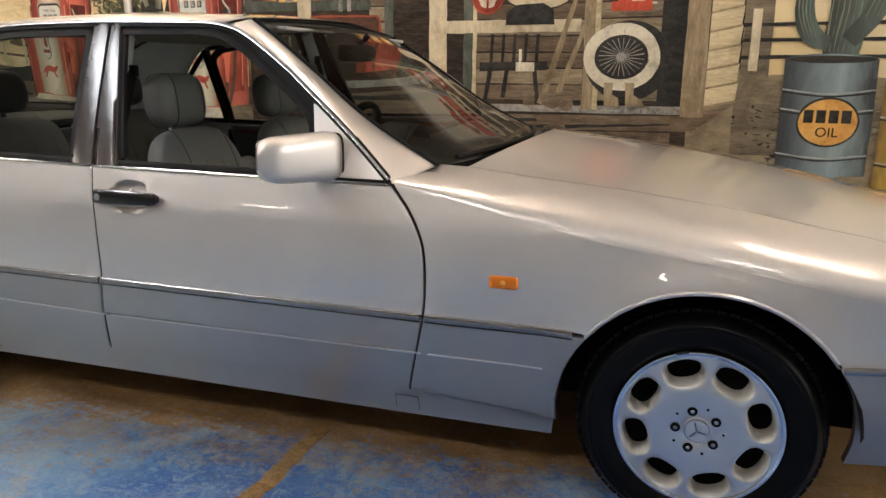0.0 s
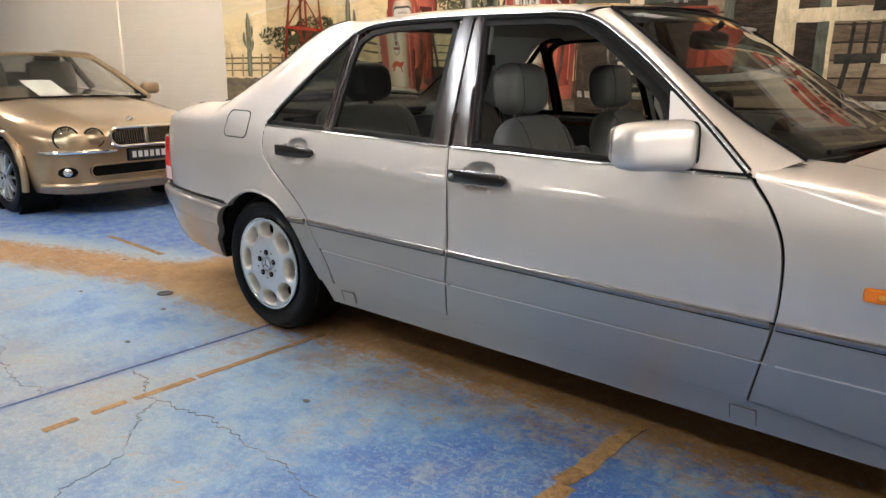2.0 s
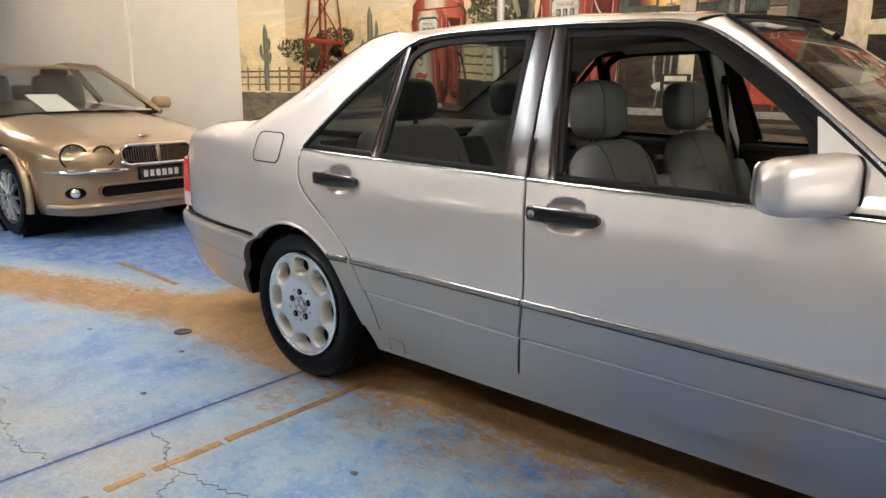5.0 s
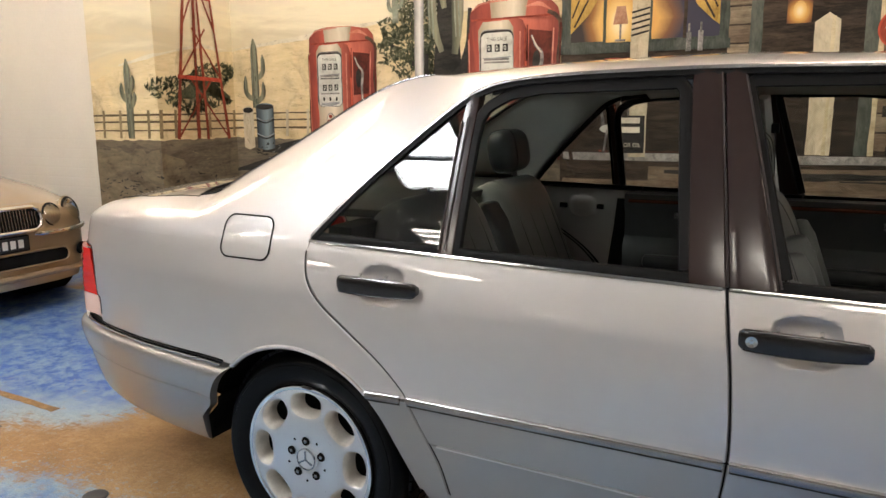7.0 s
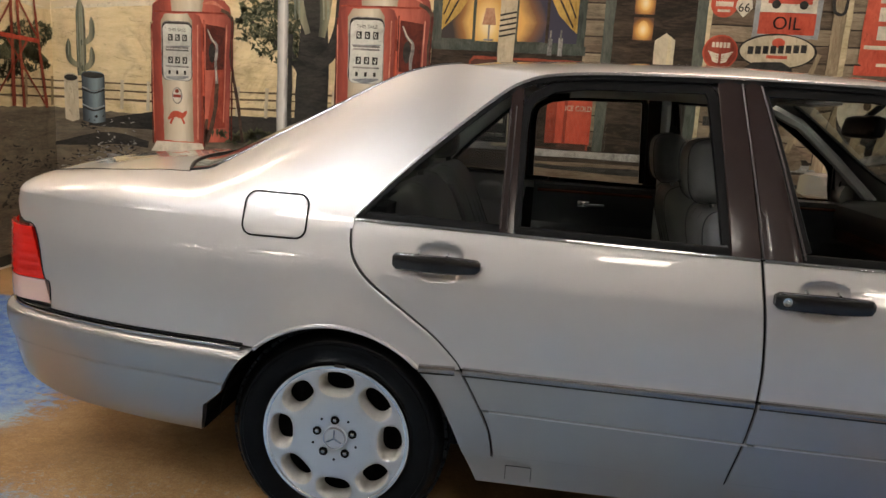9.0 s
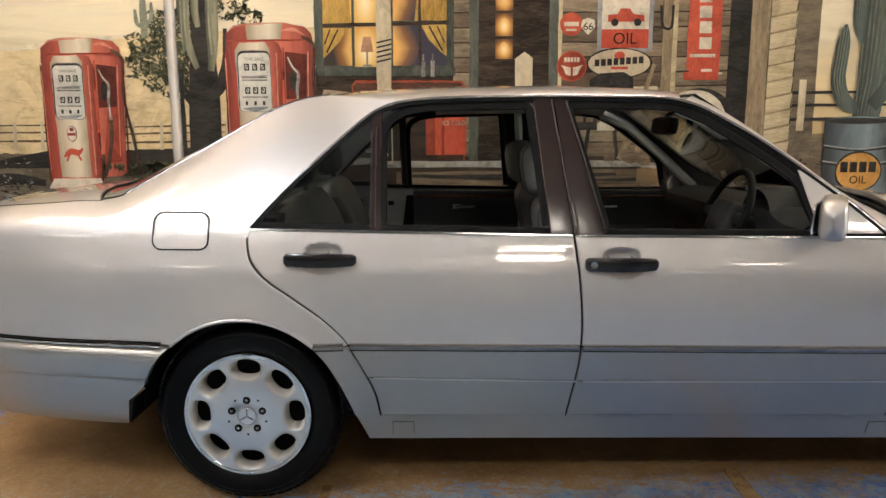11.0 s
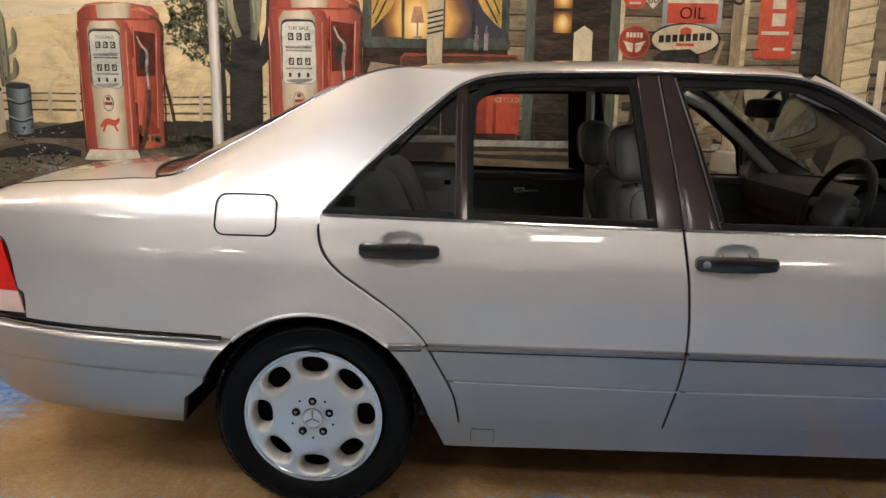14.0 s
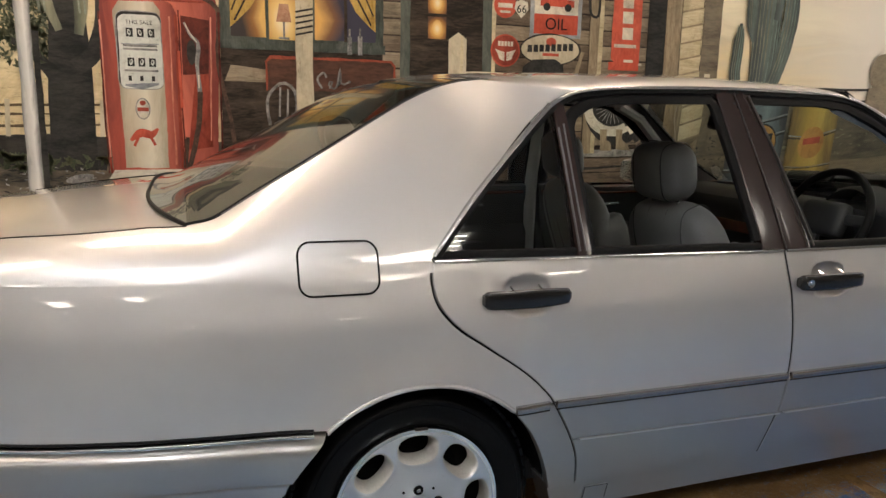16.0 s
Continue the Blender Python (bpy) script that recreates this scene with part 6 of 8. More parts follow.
draw("painted_dune_edge", [stroke([(s, float(dune(s)) + 0.012) for s in np.linspace(-4.4, -3.25, 9)], [0.004, 0.03, 0.012, 0.034, 0.006]), stroke([(s, float(dune(s)) + 0.012) for s in np.linspace(-3.15, -1.6, 9)], [0.006, 0.03, 0.036, 0.03, 0.01])], 2, DUNE_LIT)
draw("painted_earth", [ragged(-4.735, -0.2, 0.02, lambda s: 1.135 - 0.01 * (s > -2.9), 0.014, 90, 3)], 2, EARTH)
draw("painted_pale_earth", [ragged(-4.735, -4.02, 0.14, 1.05, 0.05, 24, 4), [(-4.015, 0.62), (-4.015, 1.04), (-3.8, 0.98), (-3.72, 0.8), (-3.85, 0.66)], rect(-4.735, -4.02, 0.02, 0.14)], 3, EARTH_L)
draw("painted_shadow", [stroke([(-4.735, 0.075), (-4.4, 0.06), (-4.02, 0.07)], [0.09, 0.11, 0.1]), stroke([(-3.99, 0.05), (-3.6, 0.06), (-3.2, 0.05)], [0.06, 0.09, 0.08]), stroke([(-3.2, 0.86), (-2.7, 0.93), (-2.42, 0.9)], [0.02, 0.10, 0.05]), stroke([(-2.9, 1.03), (-2.6, 1.06), (-2.35, 1.08)], [0.03, 0.09, 0.14]),
                       stroke([(-3.1, 0.62), (-2.5, 0.66), (-1.8, 0.6)], [0.03, 0.12, 0.03]), stroke([(-1.8, 1.05), (-1.3, 1.08), (-0.98, 1.05)], [0.2, 0.17, 0.2]), stroke([(-4.42, 0.60), (-4.385, 0.35), (-4.39, 0.08)], [0.03, 0.06, 0.05])], 4, SHADE)
draw("painted_post", [bar(-4.39, 0.50, -4.385, 0.08, 0.035)], 5, TIMBER)
draw("painted_kerb_stone", [rect(-2.76, -2.62, 0.755, 0.815), rect(-2.6, -2.48, 0.765, 0.80)], 5, GREYM)
for k, (s0, s1) in enumerate(((-4.73, -2.38), (-1.82, -0.98))):
    draw("painted_fence", [bar(s0, z + 0.0, s1, z + 0.015, 0.013) for z in (1.325, 1.272, 1.205)], 3, FENCE_D)
for s in (-4.62, -4.43, -4.12, -4.0, -3.86, -3.5, -3.22, -2.63, -2.42, -1.72, -1.5, -1.0):
    draw("painted_fence_post", [bar(s, 1.15, s + 0.01, 1.365, 0.026)], 4, FENCE if s < -3 else IVORY)


def cactus(x, z0, h, w, material, rib, arms, level):
    c = draw("painted_cactus", [stroke([(x, z0), (x + 0.01 * h, z0 + h * 0.5), (x, z0 + h + w * 0.4)], [w * 0.85, w * 0.95, w, w, w, w, w * 0.97, w * 0.85, w * 0.2])], level, material)
    ribs = [stroke([(x + w * q * 0.8, z0 + 0.05 * h), (x + w * q * 1.1, z0 + 0.5 * h), (x + w * q, z0 + 0.96 * h)], [0.03 * w, (0.1 if w < 0.15 else 0.045) * w, 0.03 * w]) for q in ((-0.26, 0.0, 0.26) if w < 0.15 else (-0.38, -0.25, -0.1, 0.06, 0.22, 0.36))]
    for side, at, out, up in arms:
        xa, za = x + side * (w * 0.5 + out), z0 + h * at
        draw("arm", [stroke([(x, za), (x + side * (w * 0.3 + out * 0.6), za + 0.03 * h), (xa, za + 0.12 * h), (xa, za + up * h)], [w * 0.5, w * 0.55, w * 0.6, w * 0.6, w * 0.58, w * 0.5, w * 0.12])], level + 1, material, c)
        ribs.append(stroke([(xa, za + 0.14 * h), (xa, za + (up - 0.02) * h)], 0.07 * w))
    draw("rib", ribs, level + 2, rib, c)
    return c


cactus(-4.31, 1.15, 0.57, 0.075, CACT, RIBC, ((-1, 0.50, 0.03, 0.24), (1, 0.42, 0.03, 0.2), (1, 0.62, 0.02, 0.22)), 5)
# windmill tower with a bush behind it
bush = draw("painted_bush", [stroke([(-3.85, 1.46), (-3.7, 1.5), (-3.55, 1.55), (-3.35, 1.5), (-3.25, 1.47)], [0.02, 0.10, 0.16, 0.09, 0.02])], 5, LEAF)
tagged(draw("leaf", leaves(-3.57, 1.53, 0.98, 0.46, 900, 0.022, 5), 6, LEAF, bush), kind="stuff")
tower = draw("painted_tower", [bar(-3.84, 1.14, -3.685, 2.42, 0.03, 0.022), bar(-3.63, 1.14, -3.60, 2.42, 0.034, 0.022), bar(-3.53, 1.13, -3.57, 2.42, 0.03, 0.02), bar(-3.29, 1.13, -3.45, 2.42, 0.032, 0.02)], 8, RUST)
for z0, z1 in ((1.14, 1.62), (1.62, 2.0), (2.0, 2.4)):
    l = lambda z: -3.84 + 0.155 * (z - 1.14) / 1.28
    r = lambda z: -3.29 - 0.16 * (z - 1.13) / 1.29
    draw("brace", [bar(l(z0), z0, r(z1) - 0.1, z1, 0.016), bar(r(z0), z0, l(z1) + 0.1, z1, 0.016)], 7, RUST, tower)
draw("cross_bar", [bar(-3.81, 1.62, -3.35, 1.605, 0.03), bar(-3.72, 2.26, -3.43, 2.235, 0.03)], 9, RED, tower)
cactus(-2.945, 1.38, 0.53, 0.075, CACT, RIBC, ((-1, 0.14, 0.06, 0.36), (1, 0.45, 0.055, 0.36), (1, 0.1, 0.05, 0.3)), 5)


def drum(x0, x1, z0, z1, material, hoops, level, label):
    d = draw("painted_drum", [[(x0, z0 + 0.02), ((x0 + x1) / 2, z0), (x1, z0 + 0.02), (x1, z1 - 0.02)] + oval((x0 + x1) / 2, z1 - 0.02, x1 - x0, 0.06, 20)[1:10] + [(x0, z1 - 0.02)]], level, material, None, label)
    draw("drum_top", [oval((x0 + x1) / 2, z1 - 0.022, (x1 - x0) * 0.94, 0.045, 24)], level + 1, SHADE, d)
    for z in hoops:
        draw("hoop", [stroke([(x0, z + 0.015), ((x0 + x1) / 2, z - 0.012), (x1, z + 0.015)], 0.011)], level + 1, SHADE, d)
        draw("hoop", [stroke([(x0, z + 0.030), ((x0 + x1) / 2, z + 0.003), (x1, z + 0.030)], 0.009)], level + 1, BLUEG, d)
    return d


drum(-3.09, -2.975, 1.035, 1.385, IVORY, (), 6, "painted pale drum")
drum(-2.945, -2.76, 1.03, 1.41, STEELB, (1.14, 1.27), 6, "painted blue drum")


# petrol pumps
def pump(x, z0, k):
    """A painted red and cream petrol pump, its left edge at x, k times the size of the larger one."""
    X = lambda a: x + a * k
    Z = lambda b: z0 + b * k
    flank = draw("painted_pump", [[(X(0.36), Z(0.02)), (X(0.64), Z(0.05)), (X(0.67), Z(0.98)), (X(0.65), Z(1.08)), (X(0.60), Z(1.13)), (X(0.45), Z(1.16)), (X(0.2), Z(1.16)), (X(0.07), Z(1.14)), (X(0.01), Z(1.08)), (X(0.0), Z(0.96)), (X(0.2), Z(0.9))]], 6, REDR, None, "painted red and cream petrol pump")
    draw("flank_panel", [[(X(0.46), Z(0.14)), (X(0.61), Z(0.16)), (X(0.60), Z(0.62)), (X(0.53), Z(0.66))]], 7, RED_D, flank)
    draw("nozzle_recess", [[(X(0.45), Z(0.60)), (X(0.60), Z(0.61)), (X(0.615), Z(0.93)), (X(0.45), Z(0.95))]], 7, RECESS, flank)
    draw("front_edge", [[(X(0.02), Z(0.0)), (X(0.43), Z(0.0)), (X(0.425), Z(0.95)), (X(0.40), Z(1.01)), (X(0.34), Z(1.035)), (X(0.08), Z(1.03)), (X(0.02), Z(0.99)), (X(0.0), Z(0.93))]], 7, REDR, flank)
    draw("edge_shade", [bar(X(0.425), Z(0.0), X(0.42), Z(0.95), 0.018 * k), bar(X(0.015), Z(0.0), X(0.0), Z(0.93), 0.012 * k)], 8, RED_D, flank)
    draw("front_panel", [[(X(0.095), Z(0.03)), (X(0.345), Z(0.03)), (X(0.335), Z(0.97)), (X(0.30), Z(1.02)), (X(0.11), Z(1.015)), (X(0.075), Z(0.96))]], 8, IVORYR, flank)
    draw("crown", [[(X(0.17), Z(1.035)), (X(0.42), Z(1.035)), (X(0.44), Z(1.155)), (X(0.16), Z(1.155))]], 8, IVORYR, flank)
    draw("crown_shade", [bar(X(0.02), Z(1.03), X(0.62), Z(1.035), 0.012 * k)], 9, RED_D, flank)
    soft = lambda x0, x1, z0, z1, r: [(X((x0 + x1) / 2 + a), Z((z0 + z1) / 2 + b)) for a, b in rounded(x1 - x0, z1 - z0, r, 5)]
    draw("dial_rim", [soft(0.083, 0.340, 0.505, 0.962, 0.05)], 9, GREYM, flank)
    draw("dial_shade", [soft(0.090, 0.334, 0.515, 0.955, 0.045)], 9.5, INK, flank)
    draw("dial", [soft(0.096, 0.334, 0.510, 0.940, 0.04)], 10, DIAL, flank)
    draw("dial_smudge", [stroke([(X(0.12), Z(0.53)), (X(0.21), Z(0.525)), (X(0.31), Z(0.54))], [0.01 * k, 0.035 * k, 0.012 * k]), stroke([(X(0.11), Z(0.77)), (X(0.2), Z(0.765)), (X(0.32), Z(0.775))], [0.004 * k, 0.018 * k, 0.006 * k])], 10.5, BLUEG, flank)
    for i in range(3):
        draw("counter", [rect(X(0.140 + 0.06 * i), X(0.178 + 0.06 * i), Z(0.812), Z(0.862)), rect(X(0.140 + 0.06 * i), X(0.178 + 0.06 * i), Z(0.640), Z(0.690)), rect(X(0.140 + 0.065 * i), X(0.158 + 0.065 * i), Z(0.555), Z(0.585))], 11, INK, flank)
        draw("numeral", [oval(X(0.157 + 0.06 * i), Z(0.837), 0.020 * k, 0.036 * k, 14, 12), oval(X(0.160 + 0.06 * i), Z(0.665), 0.020 * k, 0.036 * k, 14, -10)], 12, DIAL, flank)
        draw("numeral_core", [oval(X(0.158 + 0.06 * i), Z(0.838), 0.010 * k, 0.016 * k, 10, 20), oval(X(0.158 + 0.06 * i), Z(0.668), 0.009 * k, 0.018 * k, 10, -15)], 13, INK, flank)
    draw("small_print", [rect(X(0.12), X(0.31), Z(zz), Z(zz + 0.012)) for zz in (0.735, 0.755, 0.61)], 11, GREYM, flank)
    lettering("THIS SALE", 0.034 * k, X(0.215), Z(0.895), 11, INK, flank, 1.0)
    draw("badge", [oval(X(0.21), Z(0.39), 0.085 * k, 0.13 * k)], 9, GREYM, flank)
    draw("badge_face", [oval(X(0.21), Z(0.39), 0.072 * k, 0.115 * k)], 10, CREAM, flank)
    draw("badge_mark", [oval(X(0.21), Z(0.425), 0.035 * k, 0.03 * k), rect(X(0.178), X(0.242), Z(0.375), Z(0.398))], 11, RED_D, flank)
    draw("emblem", [stroke([(X(0.13), Z(0.20)), (X(0.19), Z(0.245)), (X(0.25), Z(0.235)), (X(0.29), Z(0.27))], [0.015 * k, 0.05 * k, 0.05 * k, 0.015 * k]), bar(X(0.18), Z(0.23), X(0.15), Z(0.165), 0.016 * k), bar(X(0.24), Z(0.23), X(0.27), Z(0.17), 0.016 * k)], 9, RED, flank)
    draw("foot", [[(X(-0.02), Z(-0.06)), (X(0.44), Z(-0.06)), (X(0.42), Z(0.02)), (X(0.03), Z(0.02))]], 8, CREAM, flank)
    draw("hose", [stroke([(X(0.545), Z(0.50)), (X(0.53), Z(0.30)), (X(0.47), Z(0.06)), (X(0.44), Z(0.02)), (X(0.46), Z(0.22))], [0.03 * k, 0.032 * k, 0.026 * k]), stroke([(X(0.58), Z(1.06)), (X(0.67), Z(1.0)), (X(0.66), Z(0.7)), (X(0.72), Z(0.35)), (X(0.76), Z(0.05))], 0.024 * k)], 9, BROWNH, flank)
    draw("nozzle", [stroke([(X(0.47), Z(0.91)), (X(0.50), Z(0.84)), (X(0.545), Z(0.79)), (X(0.535), Z(0.66)), (X(0.545), Z(0.50))], [0.012 * k, 0.02 * k, 0.024 * k, 0.02 * k, 0.026 * k])], 10, GREYM, flank)
    draw("nozzle_light", [stroke([(X(0.475), Z(0.90)), (X(0.505), Z(0.84)), (X(0.54), Z(0.795))], 0.006 * k), bar(X(0.54), Z(0.52), X(0.54), Z(0.60), 0.008 * k)], 11, CREAM, flank)
    draw("handle", [oval(X(0.505), Z(0.735), 0.055 * k, 0.15 * k)], 9, SHADE, flank)
    draw("outline", [bar(X(0.0), Z(0.0), X(-0.004), Z(0.95), 0.009 * k), bar(X(0.665), Z(0.06), X(0.672), Z(0.98), 0.012 * k), bar(X(0.44), Z(0.0), X(0.437), Z(0.98), 0.010 * k)], 9, RECESS, flank)
    draw("edge_light", [bar(X(0.012), Z(0.10), X(0.0), Z(0.90), 0.007 * k), stroke([(X(0.02), Z(1.09)), (X(0.10), Z(1.138)), (X(0.30), Z(1.15))], [0.004 * k, 0.012 * k, 0.004 * k]), bar(X(0.60), Z(0.20), X(0.625), Z(0.95), 0.008 * k), bar(X(0.385), Z(0.05), X(0.385), Z(0.94), 0.010 * k)], 9.2, ROSE, flank)
    draw("worn_patch", [stroke([(X(0.42), Z(1.10)), (X(0.52), Z(1.11)), (X(0.60), Z(1.07))], [0.006 * k, 0.03 * k, 0.006 * k])], 9.1, ROSE, flank)
    draw("lever", [bar(X(0.435), Z(0.40), X(0.43), Z(0.74), 0.016 * k)], 10, RED, flank)
    return flank


pump(-2.375, 0.915, 0.925)
pump(-0.975, 0.93, 1.0)

# leafy tree, lamp post and the big cactus between the pumps
tr = draw("painted_tree", [stroke([(-1.2, 1.45), (-1.33, 1.62), (-1.5, 1.74), (-1.66, 1.86)], [0.08, 0.06, 0.045, 0.02]), stroke([(-1.3, 1.6), (-1.4, 1.85), (-1.46, 2.1)], [0.05, 0.04, 0.02]), stroke([(-1.05, 1.6), (-0.98, 1.8), (-0.97, 2.05)], [0.06, 0.05, 0.03])], 4, SHADE)
for k, (cx, cz, w, h, count) in enumerate(((-1.60, 1.86, 0.36, 0.30, 170), (-1.44, 1.90, 0.46, 0.38, 260), (-1.52, 1.72, 0.36, 0.22, 110), (-1.38, 1.62, 0.28, 0.20, 80), (-1.32, 2.06, 0.46, 0.46, 340), (-1.12, 2.22, 0.46, 0.44, 230), (-1.29, 1.78, 0.26, 0.36, 190), (-0.84, 2.16, 0.30, 0.26, 90))):
    tagged(draw("leaf", leaves(cx, cz, w, h, count, 0.023, 2 + k, 0.06), 4.4 + 0.05 * k, LEAF, tr), kind="stuff")
    tagged(draw("leaf", leaves(cx - 0.01, cz, w * 0.85, h * 0.85, count // 4, 0.014, 21 + k), 4.9 + 0.02 * k, LEAF_L, tr), kind="stuff")
small = draw("painted_cactus", [stroke([(-1.575, 1.98), (-1.575, 2.2), (-1.57, 2.36)], [0.05, 0.055, 0.03])], 5.1, RIBC)
draw("arm", [stroke([(-1.575, 2.06), (-1.625, 2.09), (-1.635, 2.19)], [0.03, 0.03, 0.02]), stroke([(-1.575, 2.08), (-1.52, 2.12), (-1.51, 2.24)], [0.03, 0.03, 0.02])], 5.2, RIBC, small)
pl = draw("painted_pole", [rect(-1.415, -1.335, 0.80, 2.34)], 8, POLE)
draw("sign_disc", [oval(-1.375, 2.42, 0.20, 0.20)], 9, CREAM, pl)
draw("sign_ring", [oval(-1.375, 2.42, 0.14, 0.14)], 10, RED, pl)
draw("pole_shadow", [rect(-1.335, -1.30, 0.80, 1.75)], 7, SHADE, pl)
big = draw("painted_cactus", [stroke([(-1.16, 0.95), (-1.15, 1.5), (-1.13, 2.6)], [0.25, 0.24, 0.17, 0.2])], 5, SHADE)
draw("arm", [stroke([(-1.12, 1.55), (-1.03, 1.62), (-0.96, 1.75)], [0.1, 0.09, 0.08])], 5, SHADE, big)
draw("arm", [stroke([(-1.09, 1.74), (-1.07, 1.88), (-1.06, 2.2), (-1.04, 2.5)], [0.05, 0.09, 0.10, 0.10])], 6, CACT, big)
draw("arm", [stroke([(-1.19, 1.76), (-1.23, 1.87), (-1.27, 2.05), (-1.28, 2.5)], [0.04, 0.07, 0.09, 0.09])], 6, CACT, big)
draw("arm", [stroke([(-1.17, 2.06), (-1.19, 2.2), (-1.18, 2.5)], [0.04, 0.07, 0.08])], 6, CACT, big)
draw("rib", [stroke([(x, 1.86), (x - 0.01, 2.1), (x + 0.005, 2.5)], 0.012) for x in (-1.285, -1.255, -1.075, -1.045)], 7, RIBC, big)
tagged(draw("painted_grass", leaves(-1.5, 1.0, 1.1, 0.16, 160, 0.03, 7), 6, LEAF), kind="stuff")
draw("painted_stones", [oval(-1.14, 0.90, 0.16, 0.05, 14, 12), oval(-1.05, 0.87, 0.14, 0.04, 14, -8)], 6, GREYM)

# signs on the boards
def sign(outline, material, level, label):
    return draw("painted_sign", [outline], level, material, store, label)


# the store: dark wall, lit window, door, boarded front
# its upper part, up to the ceiling, is added unseen to darken reflections
store = draw("painted_store", [rect(-0.30, 3.30, 0.02, TOPZ)], 3, WALLD, None, "painted wooden store front")
for z in np.arange(0.06, 0.9, 0.14):
    draw("step_board", [bar(-0.28, z + 0.06, 2.9, z + 0.06, 0.10)], 4, PLANK, store)
draw("porch_floor", [[(0.3, 0.96), (2.99, 0.985), (3.27, 1.06), (3.04, 0.885), (0.3, 0.86)]], 5, PLANK, store)
draw("porch_edge", [bar(-0.28, 1.02, 2.99, 1.02, 0.05)], 6, GREYM, store)
draw("porch_stain", [stroke([(0.4, 0.93), (1.2, 0.92), (2.0, 0.94)], [0.02, 0.05, 0.02]), stroke([(1.4, 0.90), (2.2, 0.90), (2.9, 0.93)], [0.01, 0.03, 0.01])], 6, SHADE, store)
# boards
for k, z in enumerate(np.arange(1.08, 2.7, 0.108)):
    draw("board", [[(1.53, z), (2.30, z), (2.30, z + 0.098), (1.53, z + 0.098)]], 4, (PLANK, PLANK_L)[k % 3 == 1], store)
    draw("board", [[(2.40, z), (2.80, z + 0.006), (2.80, z + 0.104), (2.40, z + 0.098)]], 4, (PLANK_L, PLANK)[k % 4 == 3], store)
    draw("board", [rect(0.74, 0.90, z, z + 0.098)], 4, (PLANK_L, PLANK)[k % 3 == 0], store)
win = draw("window_frame", [rect(-0.30, 0.745, 1.70, 2.62)], 5, GREENW, store, "painted lamplit window")
draw("pane", [rect(-0.235, -0.02, 1.775, 2.05), rect(-0.235, -0.02, 2.08, 2.5)], 6, GLOW_L, win)
draw("pane", [rect(0.29, 0.69, 1.775, 2.07), rect(0.29, 0.69, 2.10, 2.5)], 6, GLOW_R, win)
draw("lit_pane", [rect(0.0, 0.17, 1.765, 2.06)], 6, GLOWC, win)
draw("lit_pane", [rect(0.0, 0.17, 2.08, 2.5)], 7, GLOWC, win)
draw("curtain", [[(-0.235, 1.83), (-0.20, 1.86), (-0.11, 1.95), (-0.05, 2.05), (-0.235, 2.05)], [(0.69, 1.84), (0.65, 1.87), (0.56, 1.96), (0.50, 2.07), (0.69, 2.07)], [(-0.235, 2.08), (-0.02, 2.08), (-0.05, 2.5), (-0.235, 2.5)], [(0.69, 2.1), (0.45, 2.1), (0.5, 2.5), (0.69, 2.5)]], 8, CURT, win)
draw("curtain_fold", [bar(-0.21, 1.87, -0.12, 2.04, 0.012), bar(-0.225, 1.93, -0.18, 2.04, 0.01), bar(0.66, 1.88, 0.56, 2.06, 0.012), bar(0.675, 1.94, 0.62, 2.06, 0.01)], 9, WALLD, win)
draw("lampshade", [[(0.045, 1.875), (0.14, 1.875), (0.122, 1.985), (0.066, 1.985)]], 8, SHADEC, win)
draw("lamp_stem", [bar(0.093, 1.77, 0.093, 1.875, 0.012), bar(0.06, 1.775, 0.126, 1.775, 0.014)], 8, GREYM, win)
draw("window_bar", [bar(0.49, 1.77, 0.49, 2.5, 0.02), bar(-0.235, 2.065, 0.69, 2.085, 0.025)], 9, WALLD, win)
draw("window_ledge", [rect(-0.31, 0.755, 1.70, 1.755)], 8, GREENW, win)
draw("bottle", [rect(0.50, 0.53, 1.69, 1.80), rect(0.57, 0.60, 1.69, 1.81), bar(0.515, 1.8, 0.515, 1.855, 0.012), bar(0.585, 1.8, 0.585, 1.86, 0.012)], 10, GREYM, store)
bench = draw("painted_bench", [[(-0.28, 1.50), (0.16, 1.50), (0.16, 1.56), (-0.24, 1.60)]], 6, PLANK_L, store)
draw("red_counter", [[(-0.03, 1.05), (-0.03, 1.63), (-0.0, 1.665), (0.80, 1.665), (0.83, 1.63), (0.83, 1.05)]], 6, RUST, store)
draw("counter_front", [[(-0.018, 1.05), (-0.018, 1.625), (0.01, 1.648), (0.79, 1.648), (0.815, 1.62), (0.815, 1.05)]], 7, COUNTERB, store)
draw("counter_shade", [rect(-0.1, 0.62, 1.06, 1.45)], 8, WALLD, store)
draw("painted_script", [stroke([(0.33, 1.47), (0.30, 1.53), (0.34, 1.57), (0.36, 1.54)], 0.014), stroke([(0.38, 1.47), (0.40, 1.52), (0.37, 1.5), (0.42, 1.47), (0.45, 1.6), (0.46, 1.5), (0.52, 1.52)], 0.012)], 9, GREYM, store)
draw("chair_back", [stroke([(0.0, 1.18), (-0.02, 1.4), (0.08, 1.5), (0.16, 1.42), (0.15, 1.18)], 0.02), bar(0.05, 1.2, 0.06, 1.47, 0.012), bar(0.10, 1.2, 0.11, 1.46, 0.012)], 9, GREYM, store)
s8 = sign(rect(0.04, 0.265, 1.045, 1.285), INK, 13, "painted black motor oil sign")
for zz in (1.235, 1.175):
    draw("sign_bar", [rect(0.07, 0.235, zz, zz + 0.036)], 14, CREAM, s8)
lettering("MOTOR OIL", 0.036, 0.152, 1.095, 14, CREAM, s8, 0.95)
draw("chair_seat", [oval(0.09, 1.20, 0.24, 0.07)], 10, DIAL, store)
